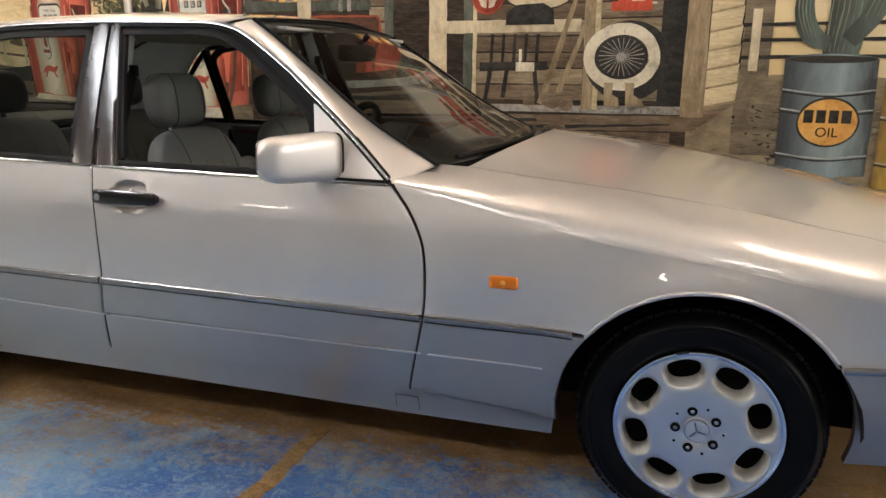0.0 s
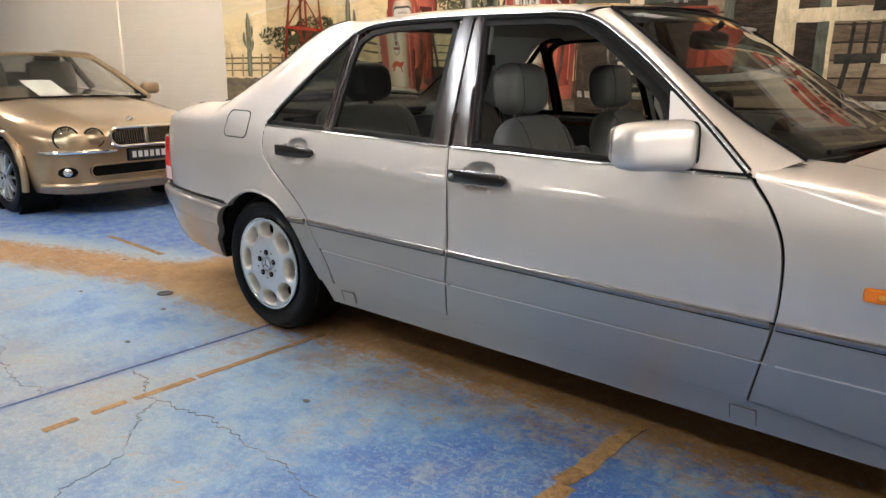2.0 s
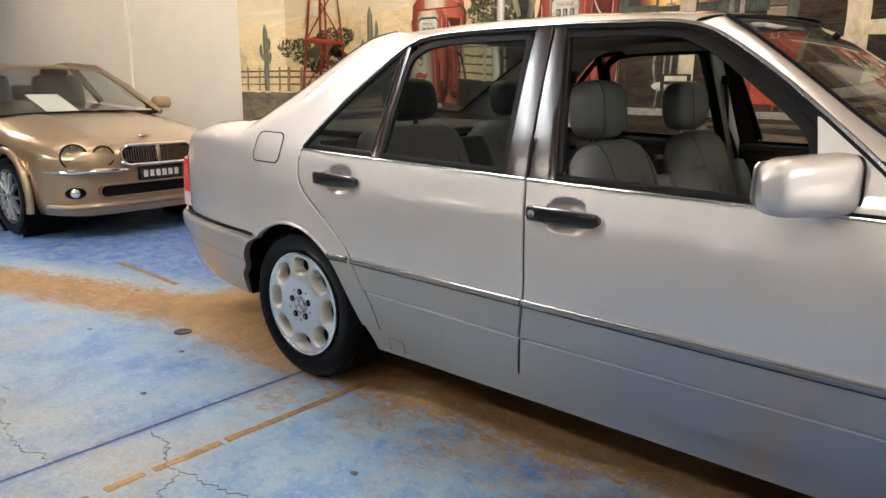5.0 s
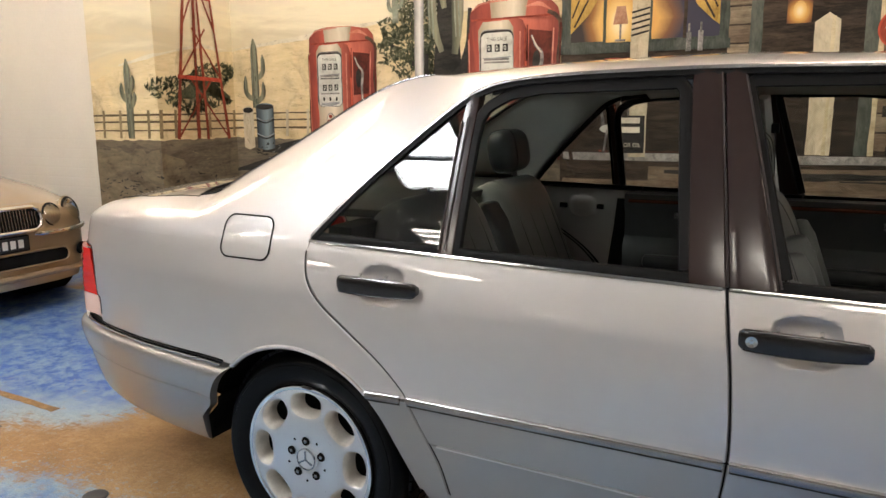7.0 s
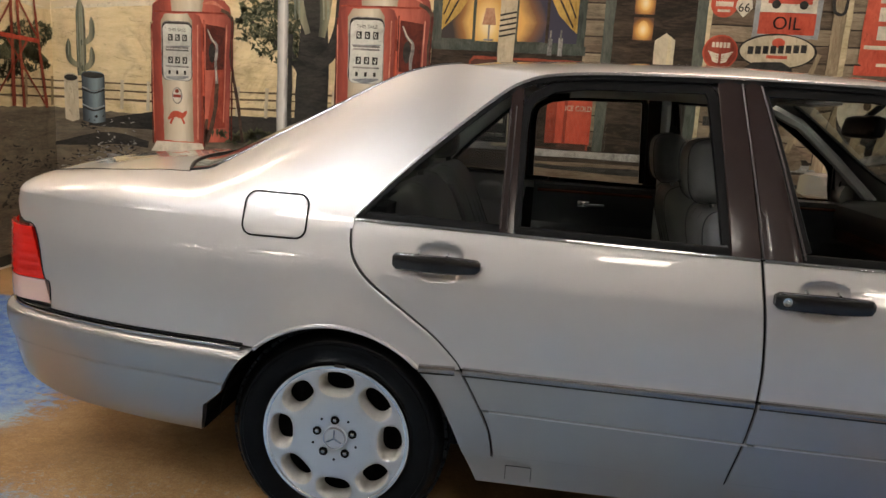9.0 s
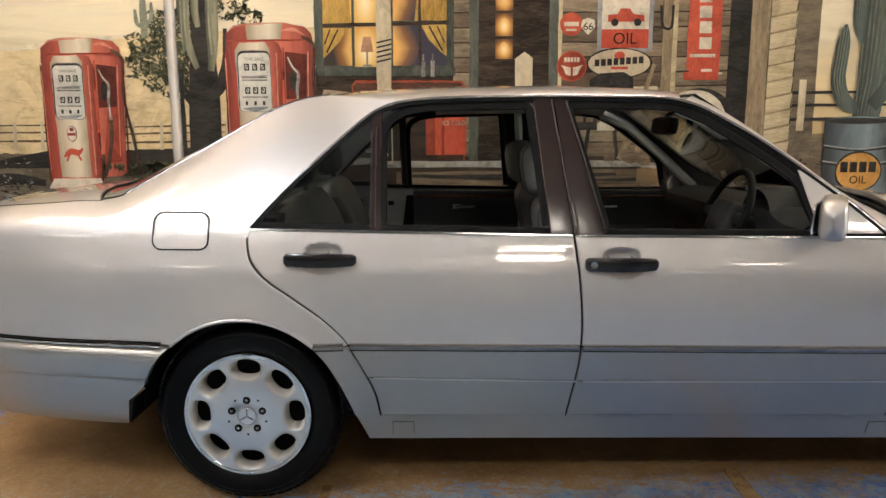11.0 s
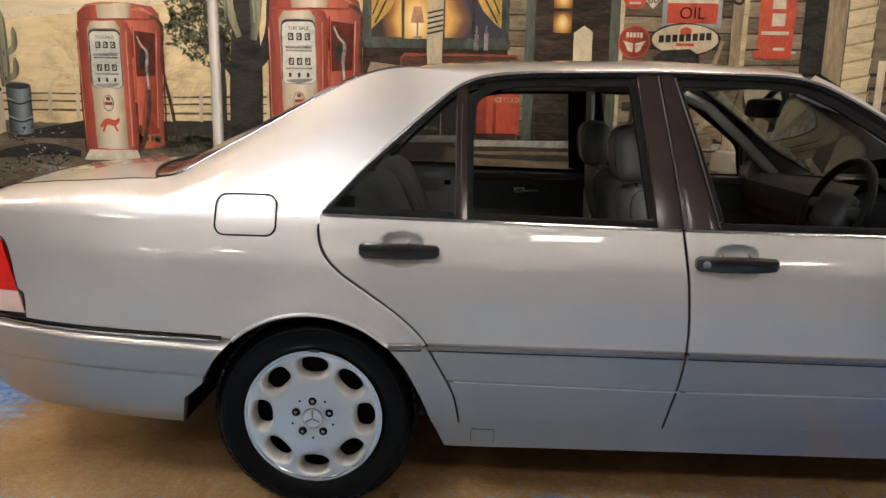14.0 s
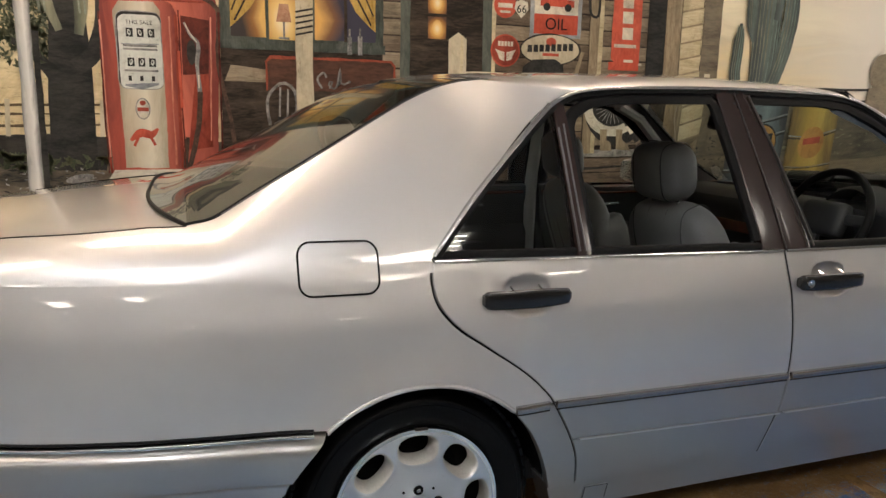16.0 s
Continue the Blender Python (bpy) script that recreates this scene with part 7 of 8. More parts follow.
draw("chair_leg", [bar(0.0, 1.04, 0.02, 1.19, 0.014), bar(0.17, 1.04, 0.15, 1.19, 0.014)], 10, GREYM, store)
cool = draw("painted_cooler", [rect(0.53, 0.84, 1.09, 1.425)], 8, RED, store, "painted red drinks cooler")
draw("cooler_lid", [rect(0.50, 0.86, 1.40, 1.45)], 9, RED, cool)
draw("cooler_shade", [rect(0.53, 0.60, 1.09, 1.40), bar(0.66, 1.09, 0.66, 1.40, 0.02)], 9, RED_D, cool)
lettering("ICE COLD", 0.05, 0.745, 1.33, 10, CREAM, cool, 0.8)
draw("post", [rect(0.165, 0.275, 1.02, 2.62)], 11, IVORY, store, "painted veranda post")
draw("post_wrap", [bar(0.165, 1.80 + 0.035 * k, 0.275, 1.825 + 0.035 * k, 0.012) for k in range(5)], 12, SHADE, store)
door = draw("painted_door", [rect(0.90, 1.46, 1.05, 2.62)], 5, WALLD, store)
draw("door_frame", [rect(0.86, 0.93, 1.05, 2.62), rect(1.455, 1.53, 1.05, 2.62)], 6, GREENW, store)
draw("lit_pane", [rect(1.055, 1.185, 1.82, 1.965), rect(1.055, 1.185, 1.985, 2.15), rect(1.055, 1.185, 2.17, 2.35)], 7, GLOWP, store)
draw("pane_core", [oval(1.12, 1.895, 0.07, 0.10), oval(1.12, 2.065, 0.07, 0.11)], 8, GLOWC, store)
draw("short_post", [[(1.205, 1.05), (1.335, 1.05), (1.335, 1.83), (1.275, 1.87), (1.205, 1.82)]], 9, IVORY, store)
draw("short_post_edge", [bar(1.30, 1.05, 1.30, 1.85, 0.02)], 10, CLAP, store)
draw("corner_post", [rect(1.525, 1.555, 1.05, 2.62)], 7, CLAP, store)
draw("rail", [bar(1.22, 1.57, 2.28, 1.575, 0.085)], 9, IVORY, store)
for x in (1.66, 1.74, 1.82, 1.90, 1.98):
    draw("chair_slat", [bar(x, 1.28, x + 0.01, 1.52, 0.022)], 8, SHADE, store)
draw("chair_seat", [bar(1.58, 1.30, 2.06, 1.31, 0.06), bar(1.62, 1.05, 1.66, 1.3, 0.03), bar(2.0, 1.05, 1.97, 1.3, 0.03), bar(1.75, 1.09, 1.78, 1.3, 0.03)], 8, SHADE, store)
draw("can", [rect(1.84, 1.97, 1.27, 1.33), rect(1.86, 1.88, 1.27, 1.42)], 9, CREAM, store)
draw("broom", [bar(2.02, 1.05, 2.25, 1.78, 0.05, 0.03), bar(2.1, 1.02, 2.33, 1.62, 0.04, 0.03)], 9, TIMBER, store)
draw("clutter", [oval(2.1, 1.08, 0.14, 0.12), oval(2.2, 1.05, 0.10, 0.09), rect(1.9, 1.98, 1.04, 1.14)], 10, PLANK, store)
draw("typewriter", [[(1.76, 1.58), (2.10, 1.58), (2.09, 1.68), (2.02, 1.72), (1.84, 1.71), (1.77, 1.66)]], 13, INK, store)
draw("front_post", [rect(2.30, 2.41, 1.02, 2.62)], 11, TIMBER, store)
draw("front_post_light", [rect(2.375, 2.41, 1.02, 2.62)], 12, CLAP, store)
draw("fork", [stroke([(2.28, 2.2), (2.30, 2.05), (2.36, 2.04), (2.37, 2.2)], 0.02)], 13, SHADE, store)


s1 = sign(oval(1.62, 2.07, 0.17, 0.17), RED, 8, "painted round red sign")
draw("sign_bar", [rect(1.565, 1.675, 2.055, 2.085), rect(1.58, 1.66, 2.02, 2.035)], 9, CREAM, s1)
s2 = sign([(1.70, 2.10), (1.745, 2.115), (1.79, 2.10), (1.80, 2.05), (1.745, 1.99), (1.69, 2.05)], CREAM, 8, "painted pale shield sign")
lettering("66", 0.078, 1.745, 2.05, 9, INK, s2)
s3 = sign(rect(1.81, 2.225, 1.87, 2.62), BLUEG, 8, "painted framed oil sign")
draw("sign_white", [rect(1.845, 2.195, 2.03, 2.55)], 9, CREAM, s3)
draw("sign_red", [rect(1.845, 2.195, 1.895, 2.03)], 9, RED, s3)
lettering("OIL", 0.115, 2.02, 1.96, 10, INK, s3, 1.0)
draw("painted_truck", [[(1.89, 2.085), (2.16, 2.085), (2.16, 2.13), (2.08, 2.14), (2.05, 2.18), (1.98, 2.18), (1.96, 2.14), (1.89, 2.135)]], 10, RED, s3)
draw("truck_wheel", [oval(1.94, 2.08, 0.055, 0.055, 16), oval(2.11, 2.08, 0.055, 0.055, 16)], 11, INK, s3)
s4 = sign(oval(1.63, 1.765, 0.225, 0.225), RED, 9, "painted round red sign with wings")
draw("sign_ring", [oval(1.63, 1.765, 0.205, 0.205)], 10, RED_D, s4)
for k in range(5):
    draw("sign_bar", [rect(1.572 + 0.024 * k, 1.590 + 0.024 * k, 1.795, 1.828)], 11, CREAM, s4)
for sd in (-1, 1):
    for k in range(4):
        draw("feather", [stroke([(1.63 + sd * 0.008, 1.70 + 0.016 * k), (1.63 + sd * 0.04, 1.712 + 0.014 * k), (1.63 + sd * (0.052 + 0.009 * k), 1.735 + 0.012 * k)], [0.012, 0.014, 0.005])], 11, CREAM, s4)
s5 = sign(oval(1.985, 1.785, 0.49, 0.225, 40), INK, 10, "painted cream oval sign")
draw("sign_face", [oval(1.985, 1.785, 0.465, 0.205, 40)], 11, IVORY, s5)
draw("sign_mark", [oval(1.985, 1.84, 0.08, 0.06), rect(1.92, 2.05, 1.74, 1.76)], 12, RED, s5)
draw("sign_bar", [rect(1.80 + 0.047 * k, 1.835 + 0.047 * k, 1.762 + 0.003 * k, 1.812 + 0.003 * k) for k in range(8)], 12, INK, s5)
s6 = sign([(2.49, 1.74), (2.60, 1.66), (2.735, 1.665), (2.735, 2.6), (2.49, 2.6)], RED, 8, "painted tall red banner sign")
draw("sign_bar", [rect(2.565 + 0.004 * k, 2.655 + 0.004 * k, z, z + 0.085) for k, z in enumerate((2.22, 2.11, 2.0, 1.885))], 9, CREAM, s6)
draw("small_print", [rect(2.51, 2.70, 1.825, 1.85), rect(2.60, 2.68, 1.69, 1.74)], 9, CREAM, s6)
s7 = sign(rect(2.49, 2.76, 1.70, 1.715), CREAM, 8, "painted shelf edge")
draw("hanging_plate", [rect(2.47, 2.73, 1.66, 1.72)], 9, RED, store)

# spare wheel on the porch
tyre_p = draw("painted_wheel", [oval(2.60, 1.34, 0.56, 0.52, 40)], 12, INK, store, "painted whitewall spare wheel")
draw("white_wall", [oval(2.555, 1.365, 0.50, 0.44, 40)], 13, CREAM, tyre_p)
draw("inner_wall", [oval(2.555, 1.365, 0.35, 0.29, 40)], 14, SHADE, tyre_p)
draw("spoke", [bar(2.555 + 0.02 * math.cos(a), 1.37 + 0.02 * math.sin(a), 2.555 + 0.15 * math.cos(a + 0.2), 1.365 + 0.125 * math.sin(a + 0.2), 0.005) for a in np.arange(0, 6.28, 0.26)], 15, GREYM, tyre_p)
draw("rim", [oval(2.555, 1.365, 0.07, 0.06)], 16, GREYM, tyre_p)
draw("boot", [[(2.46, 1.04), (2.56, 1.04), (2.55, 1.10), (2.51, 1.12), (2.51, 1.2), (2.45, 1.2)], [(2.60, 1.05), (2.73, 1.04), (2.70, 1.09), (2.65, 1.12), (2.65, 1.2), (2.59, 1.2)]], 17, TIMBER, store)

# corner of the boarded house
draw("dark_gap", [rect(2.80, 2.965, 1.05, 2.7)], 6, SHADE, store)
draw("corner_post", [rect(2.955, 3.095, 0.98, 2.75)], 8, TIMBER, store)
for k, z in enumerate(np.arange(1.10, 2.75, 0.118)):
    draw("clapboard", [[(3.10, z - 0.05), (3.285, z - 0.01), (3.295, z + 0.108), (3.10, z + 0.07)]], 8, CLAP, store)
    draw("clapboard_edge", [bar(3.10, z - 0.05, 3.29, z - 0.01, 0.014)], 9, TIMBER, store)
draw("house_shadow", [rect(3.30, 3.47, 0.9, 2.75)], 5, EARTH, store)

# yard beyond the house
draw("painted_yard", [ragged(3.0, 7.4, 0.02, lambda s: 1.30 - 0.05 * (s - 3), 0.05, 40, 8)], 4, EARTH_L)
draw("painted_yard_grass", [ragged(3.28, 5.6, 0.75, 1.22, 0.10, 30, 11)], 5, EARTH)
draw("painted_fence", [bar(3.30, z, 6.4, z + 0.02, 0.022) for z in (1.365, 1.47, 1.565)], 5, INK)
draw("painted_fence_post", [rect(3.345, 3.40, 1.28, 1.66)], 6, IVORY)
TEAL = paintm("mural_teal_rib", (0.085, 0.125, 0.105), (0.17, 0.23, 0.195), 18, (3, 3, 0.5))
OLIVE = paintm("mural_olive_rib", (0.11, 0.12, 0.085), (0.21, 0.22, 0.165), 18, (3, 3, 0.5))
bc = draw("painted_cactus", [stroke([(3.86, 1.36), (3.90, 1.7), (3.92, 2.2), (3.93, 3.0)], [0.20, 0.27, 0.29, 0.26])], 7, CACT_D, None, "painted dark ribbed cactus in a drum")
for pts, w, lv in (([(3.80, 1.44), (3.69, 1.50), (3.635, 1.66), (3.645, 1.85), (3.66, 2.06)], [0.08, 0.12, 0.115, 0.105, 0.105, 0.10, 0.02], 8), ([(3.90, 1.46), (4.02, 1.62), (4.10, 1.86), (4.15, 2.15), (4.17, 2.9)], [0.10, 0.14, 0.15, 0.13, 0.12], 8), ([(3.80, 1.92), (3.765, 2.05), (3.755, 2.2), (3.76, 2.42)], [0.05, 0.10, 0.105, 0.10, 0.03], 8), ([(4.0, 2.1), (4.03, 2.25), (4.04, 2.9)], [0.06, 0.12, 0.11], 8)):
    arm = draw("arm", [stroke(pts, w)], lv, CACT_D, bc)
    a_pts = np.asarray(pts)
    for q in (-0.34, -0.12, 0.1, 0.32):
        wid = float(np.mean(w))
        draw("rib", [stroke([(x + q * wid, z) for x, z in a_pts[1:] - np.array([0, 0.02])], [0.003, 0.009, 0.004])], lv + 1, TEAL if q > 0 else OLIVE, bc)
for q in (-0.42, -0.30, -0.18, -0.06, 0.07, 0.2, 0.33, 0.43):
    draw("rib", [stroke([(3.86 + q * 0.20, 1.40), (3.90 + q * 0.26, 1.7), (3.92 + q * 0.28, 2.2), (3.93 + q * 0.26, 3.0)], [0.004, 0.010, 0.012, 0.008])], 7.6, TEAL if q > 0.1 else OLIVE, bc)
d1 = drum(3.56, 4.085, 0.62, 1.375, STEELB, (0.74, 1.14, 1.02), 10, "painted blue oil drum")
draw("drum_label", [oval(3.84, 0.97, 0.36, 0.31, 36)], 12, INK, d1)
draw("drum_label_face", [oval(3.84, 0.97, 0.335, 0.285, 36)], 13, ORANGE, d1)
draw("sign_bar", [rect(3.70 + 0.072 * k, 3.755 + 0.072 * k, 0.965, 1.045) for k in range(4)], 14, INK, d1)
lettering("OIL", 0.085, 3.84, 0.905, 14, INK, d1)
d2 = drum(4.13, 4.58, 0.55, 1.26, DRUMY, (0.70, 0.98), 10, "painted yellow oil drum")
draw("drum_label", [oval(4.36, 0.93, 0.24, 0.25)], 12, ORANGE, d2)
draw("sign_bar", [rect(4.28, 4.44, 0.93, 0.975)], 13, RED, d2)
# a painted bust, kept plain: an oval head over shoulders
draw("painted_rock", [oval(5.22, 1.72, 0.30, 0.34, 24), [(5.0, 1.2), (5.55, 1.2), (5.42, 1.6), (5.08, 1.6)]], 6, EARTH_L)


# loose dabs of the brush over the painted ground
for x, z, w, h, n, size, seed, paint in ((-4.35, 0.62, 0.75, 0.8, 90, 0.028, 31, SHADE), (-3.6, 0.62, 0.75, 0.8, 140, 0.030, 32, SHADE), (-3.55, 0.70, 0.7, 0.7, 90, 0.022, 33, EARTH_L), (-2.75, 0.80, 0.8, 0.5, 130, 0.026, 34, SHADE), (-2.7, 0.75, 0.8, 0.6, 110, 0.022, 35, GREYM), (-1.4, 0.85, 0.9, 0.35, 120, 0.024, 36, SHADE), (-1.4, 0.85, 0.9, 0.3, 70, 0.02, 37, GREYM), (3.7, 0.85, 0.9, 0.6, 120, 0.028, 38, SHADE), (4.4, 0.95, 1.4, 0.5, 120, 0.026, 39, LEAF_L)):
    dabs = leaves(x, z, w, h, n, size, seed)
    dabs = [[(p, (q - d[0][1]) * 0.4 + d[0][1]) for p, q in d] for d in dabs]
    tagged(draw("painted_dab", dabs, 5, paint), kind="stuff")


# ---- lines, tape and cracks on the floor ----
JOINT = paintm("joint_dark", (0.008, 0.018, 0.05), (0.03, 0.06, 0.15), 14)
TAPE = paintm("old_tape_mark", (0.17, 0.095, 0.038), (0.36, 0.22, 0.095), 26)
CRACK = paintm("crack_dark", (0.05, 0.055, 0.06), (0.16, 0.14, 0.11), 9)
DRAIN = worn("drain_steel", (0.07, 0.075, 0.085), 0.5, 0.6)


def on_floor(polys, h):
    got = []
    for p in polys:
        n = len(p)
        got.append(([(x, y, h) for x, y in p] + [(x, y, -0.001) for x, y in p], [tuple(range(n))] + [(k, n + k, n + (k + 1) % n, (k + 1) % n) for k in range(n)]))
    return merge(*got)


def rough_bar(x0, y0, x1, y1, w, seed, n=30):
    rnd = random.Random(seed)
    d = np.array([x1 - x0, y1 - y0])
    L = np.linalg.norm(d)
    u, v = d / L, np.array([-d[1], d[0]]) / L
    a = [np.array([x0, y0]) + u * L * k / n + v * (w / 2 + w * 0.18 * (rnd.random() - 0.5)) for k in range(n + 1)]
    b = [np.array([x0, y0]) + u * L * k / n - v * (w / 2 + w * 0.18 * (rnd.random() - 0.5)) for k in range(n + 1)]
    return [tuple(p) for p in a] + [tuple(p) for p in b[::-1]]


part("floor_joint", on_floor([rough_bar(-0.045, -3.2, -0.055, 2.3, 0.011, 1, 160)], 0.0012), JOINT, floor_ob, "dark blue joint line", False)
part("floor_joint", on_floor([rough_bar(-0.036, -3.2, -0.047, 2.3, 0.005, 2, 160)], 0.0015), paintm("joint_pale", (0.06, 0.12, 0.26), (0.12, 0.2, 0.36), 9), floor_ob, "", False)
for k, (x0, y0, x1, y1) in enumerate(((0.252, -1.10, 0.249, -0.98), (0.247, -0.93, 0.243, -0.80), (0.245, -0.77, 0.247, -0.52), (0.246, -0.50, 0.25, 0.16))):
    part("tape_mark", on_floor([rough_bar(x0, y0, x1, y1, 0.034, 20 + k, 16)], 0.0014), TAPE, floor_ob, "tan tape mark", False)
for k, (x0, y0, x1, y1) in enumerate(((1.765, -0.95, 1.768, -0.36), (1.782, -0.345, 1.80, -0.20), (1.785, -0.12, 1.79, 0.30), (1.772, -0.20, 1.785, -0.10))):
    part("tape_mark", on_floor([rough_bar(x0, y0, x1, y1, 0.062, 30 + k, 16)], 0.0014 + 0.0003 * k), TAPE, floor_ob, "tan tape mark", False)
part("tape_mark", on_floor([rough_bar(-2.55, 0.455, -1.74, 0.43, 0.04, 41, 16)], 0.0014), TAPE, floor_ob, "", False)


def crack(x0, y0, x1, y1, seed, wander=0.05, w=0.006, n=60):
    """A jagged crack between two places, thinning at its ends."""
    rnd = random.Random(seed)
    d = np.array([x1 - x0, y1 - y0])
    v = np.array([-d[1], d[0]]) / np.linalg.norm(d)
    off, a, b = 0.0, [], []
    for k in range(n + 1):
        t = k / n
        off += (rnd.random() - 0.5) * wander * 0.45 - off * 0.06
        p = np.array([x0, y0]) + d * t + v * off * (1 - (2 * t - 1) ** 6)
        ww = w * (0.35 + 0.9 * rnd.random()) * min(1, 6 * t + 0.2, 6 * (1 - t) + 0.2)
        a.append(tuple(p + v * ww / 2))
        b.append(tuple(p - v * ww / 2))
    return a + b[::-1]


for k, q in enumerate(((-0.02, -0.64, 0.30, -0.715), (0.30, -0.715, 0.86, -0.70), (0.86, -0.70, 1.7, -0.77), (1.7, -0.77, 3.0, -0.8), (-0.72, -0.90, -0.40, -0.99), (-0.40, -0.99, -0.06, -0.99), (0.31, -0.72, 0.56, -0.95), (0.56, -0.95, 0.80, -1.35), (-1.6, -0.7, -0.75, -0.86))):
    part("crack", on_floor([crack(*q, 50 + k, 0.05, 0.0030 if k in (0, 1, 2, 3) else 0.0014)], 0.0016), CRACK, floor_ob, "", False)
dr = part("floor_drain", lathe([(0.0, 0.003), (0.028, 0.003), (0.034, 0.0045), (0.042, 0.004), (0.045, -0.001)], 28, "z", (-0.91, -0.006, 0)), DRAIN, floor_ob, "small round steel drain cover")
for k, (x, y) in enumerate(((-0.663, -0.153), (-1.3, -0.3), (-0.35, -0.5), (2.2, -0.2), (0.75, -0.35), (-1.8, 0.2))):
    part("stain", on_floor([[(x + 0.016 * (1 + 0.3 * math.sin(3 * a + k)) * math.cos(a), y + 0.012 * math.sin(a)) for a in np.linspace(0, 6.2, 14)]], 0.0013), CRACK, floor_ob, "", False)


# ---- the beige saloon by the white wall ----
BEIGE = mat("beige_paint", (0.40, 0.298, 0.192), 0.28, 0.66, 1.0)
jag = thing("parked_car", "beige saloon car with round headlamps parked by the white wall", "car", "", (-3.366, 1.216, 0), 1.4)
JW = line_z([(-4.65, 0.55), (-4.5, 0.74), (-4.1, 0.86), (-3.2, 0.895), (-1.2, 0.895), (-0.6, 0.875), (-0.32, 0.83), (-0.17, 0.765), (-0.07, 0.67), (-0.02, 0.56), (0.0, 0.44)])
JT = line_z([(-4.65, 0.90), (-4.3, 0.99), (-3.6, 1.02), (-1.3, 0.955), (-0.9, 0.915), (-0.5, 0.85), (-0.25, 0.79), (-0.1, 0.74), (-0.03, 0.70), (0.0, 0.66)])
JS = line_z([(-4.65, 0.80), (-4.3, 0.90), (-3.6, 0.93), (-1.3, 0.90), (-0.6, 0.80), (-0.25, 0.73), (-0.05, 0.69), (0.0, 0.66)])


def jag_section(X, n=11):
    w, zt, zs = float(JW(X)), float(JT(X)), float(JS(X))
    low = bez((X, w * 0.93, 0.20), (X, w * 1.0, 0.3), (X, w * 1.0, 0.5), (X, w * 0.985, zs - 0.10), n)
    up = bez((X, w * 0.985, zs - 0.10), (X, w * 0.975, zs - 0.02), (X, w * 0.86, zs + 0.01), (X, w * 0.62, zt - 0.012 * (1 if X < -0.1 else 0.2)), n)
    # two ridges run back from the lamps over the bonnet
    top = [(X, w * 0.62 * (1 - t), zt - 0.012 * (1 if X < -0.1 else 0.2) + 0.016 * math.sin(math.pi * t / 2) + 0.012 * math.exp(-(((t - 0.22) / 0.1) ** 2)) * (X > -1.25)) for t in np.linspace(0, 1, n)[1:]]
    half = [tuple(p) for p in low] + [tuple(p) for p in up[1:]] + top
    return half + [(x, -y, z) for x, y, z in half[-2::-1]]


xs = np.r_[np.linspace(-4.65, -1.28, 24), np.linspace(-1.24, -0.3, 18), np.linspace(-0.26, 0.0, 14)]
def outside_arch(X, y, z):
    return all(math.hypot(X - a, z - 0.31) > 0.355 for a in (-0.77, -3.57)) or abs(y) < 0.6
sec_j = [jag_section(X) for X in xs]
v, f = grid(sec_j)
f = [q for q in f if all(outside_arch(*v[i]) for i in q)]
f.append(tuple(len(v) - len(sec_j[0]) + k for k in range(len(sec_j[0]))))
jb = part("body", (v, f), BEIGE, jag, "", True, 50)
for a in (-0.77, -3.57):
    for sd in (-1, 1):
        part("wheel_housing", sided(sd, lathe([(0.362, -0.882), (0.362, -0.55), (0.0, -0.55)], 40, "y", (a, 0, 0.31))), VOID, jag)
        part("arch_lip", tube([(a + 0.376 * math.cos(t), sd * (0.880 if a < -1 else 0.868), 0.31 + 0.376 * math.sin(t)) for t in np.linspace(-0.25, math.pi + 0.25, 30)], 0.03, 8), BEIGE, jag)
        wj = part("wheel", sided(sd, lathe([(0.20, -0.01), (0.225, -0.02), (0.27, -0.03), (0.30, -0.022), (0.312, 0.0), (0.314, 0.03), (0.314, 0.17), (0.2, 0.18)], 48, "y")), TYRE, jag, "alloy wheel with a black tyre")
        wj.matrix_basis = pose(a, 0.86 if sd < 0 else -0.86, 0.314)
        part("rim", sided(sd, lathe([(0.195, 0.0), (0.215, -0.018), (0.222, -0.016), (0.21, 0.02)], 48, "y")), ALLOY, wj)
        for k in range(10):
            t = 2 * math.pi * k / 10
            part("spoke", sided(sd, tube([(0.03 * math.cos(t), -0.005, 0.03 * math.sin(t)), (0.2 * math.cos(t), -0.012, 0.2 * math.sin(t))], [0.022, 0.017], 8, 0.6)), ALLOY, wj)
        part("brake_disc", sided(sd, lathe([(0.0, 0.03), (0.2, 0.035), (0.2, 0.05)], 30, "y")), VOID, wj)
        part("centre_cap", sided(sd, lathe([(0.0, -0.022), (0.03, -0.02), (0.036, 0.0)], 24, "y")), DULL, wj)

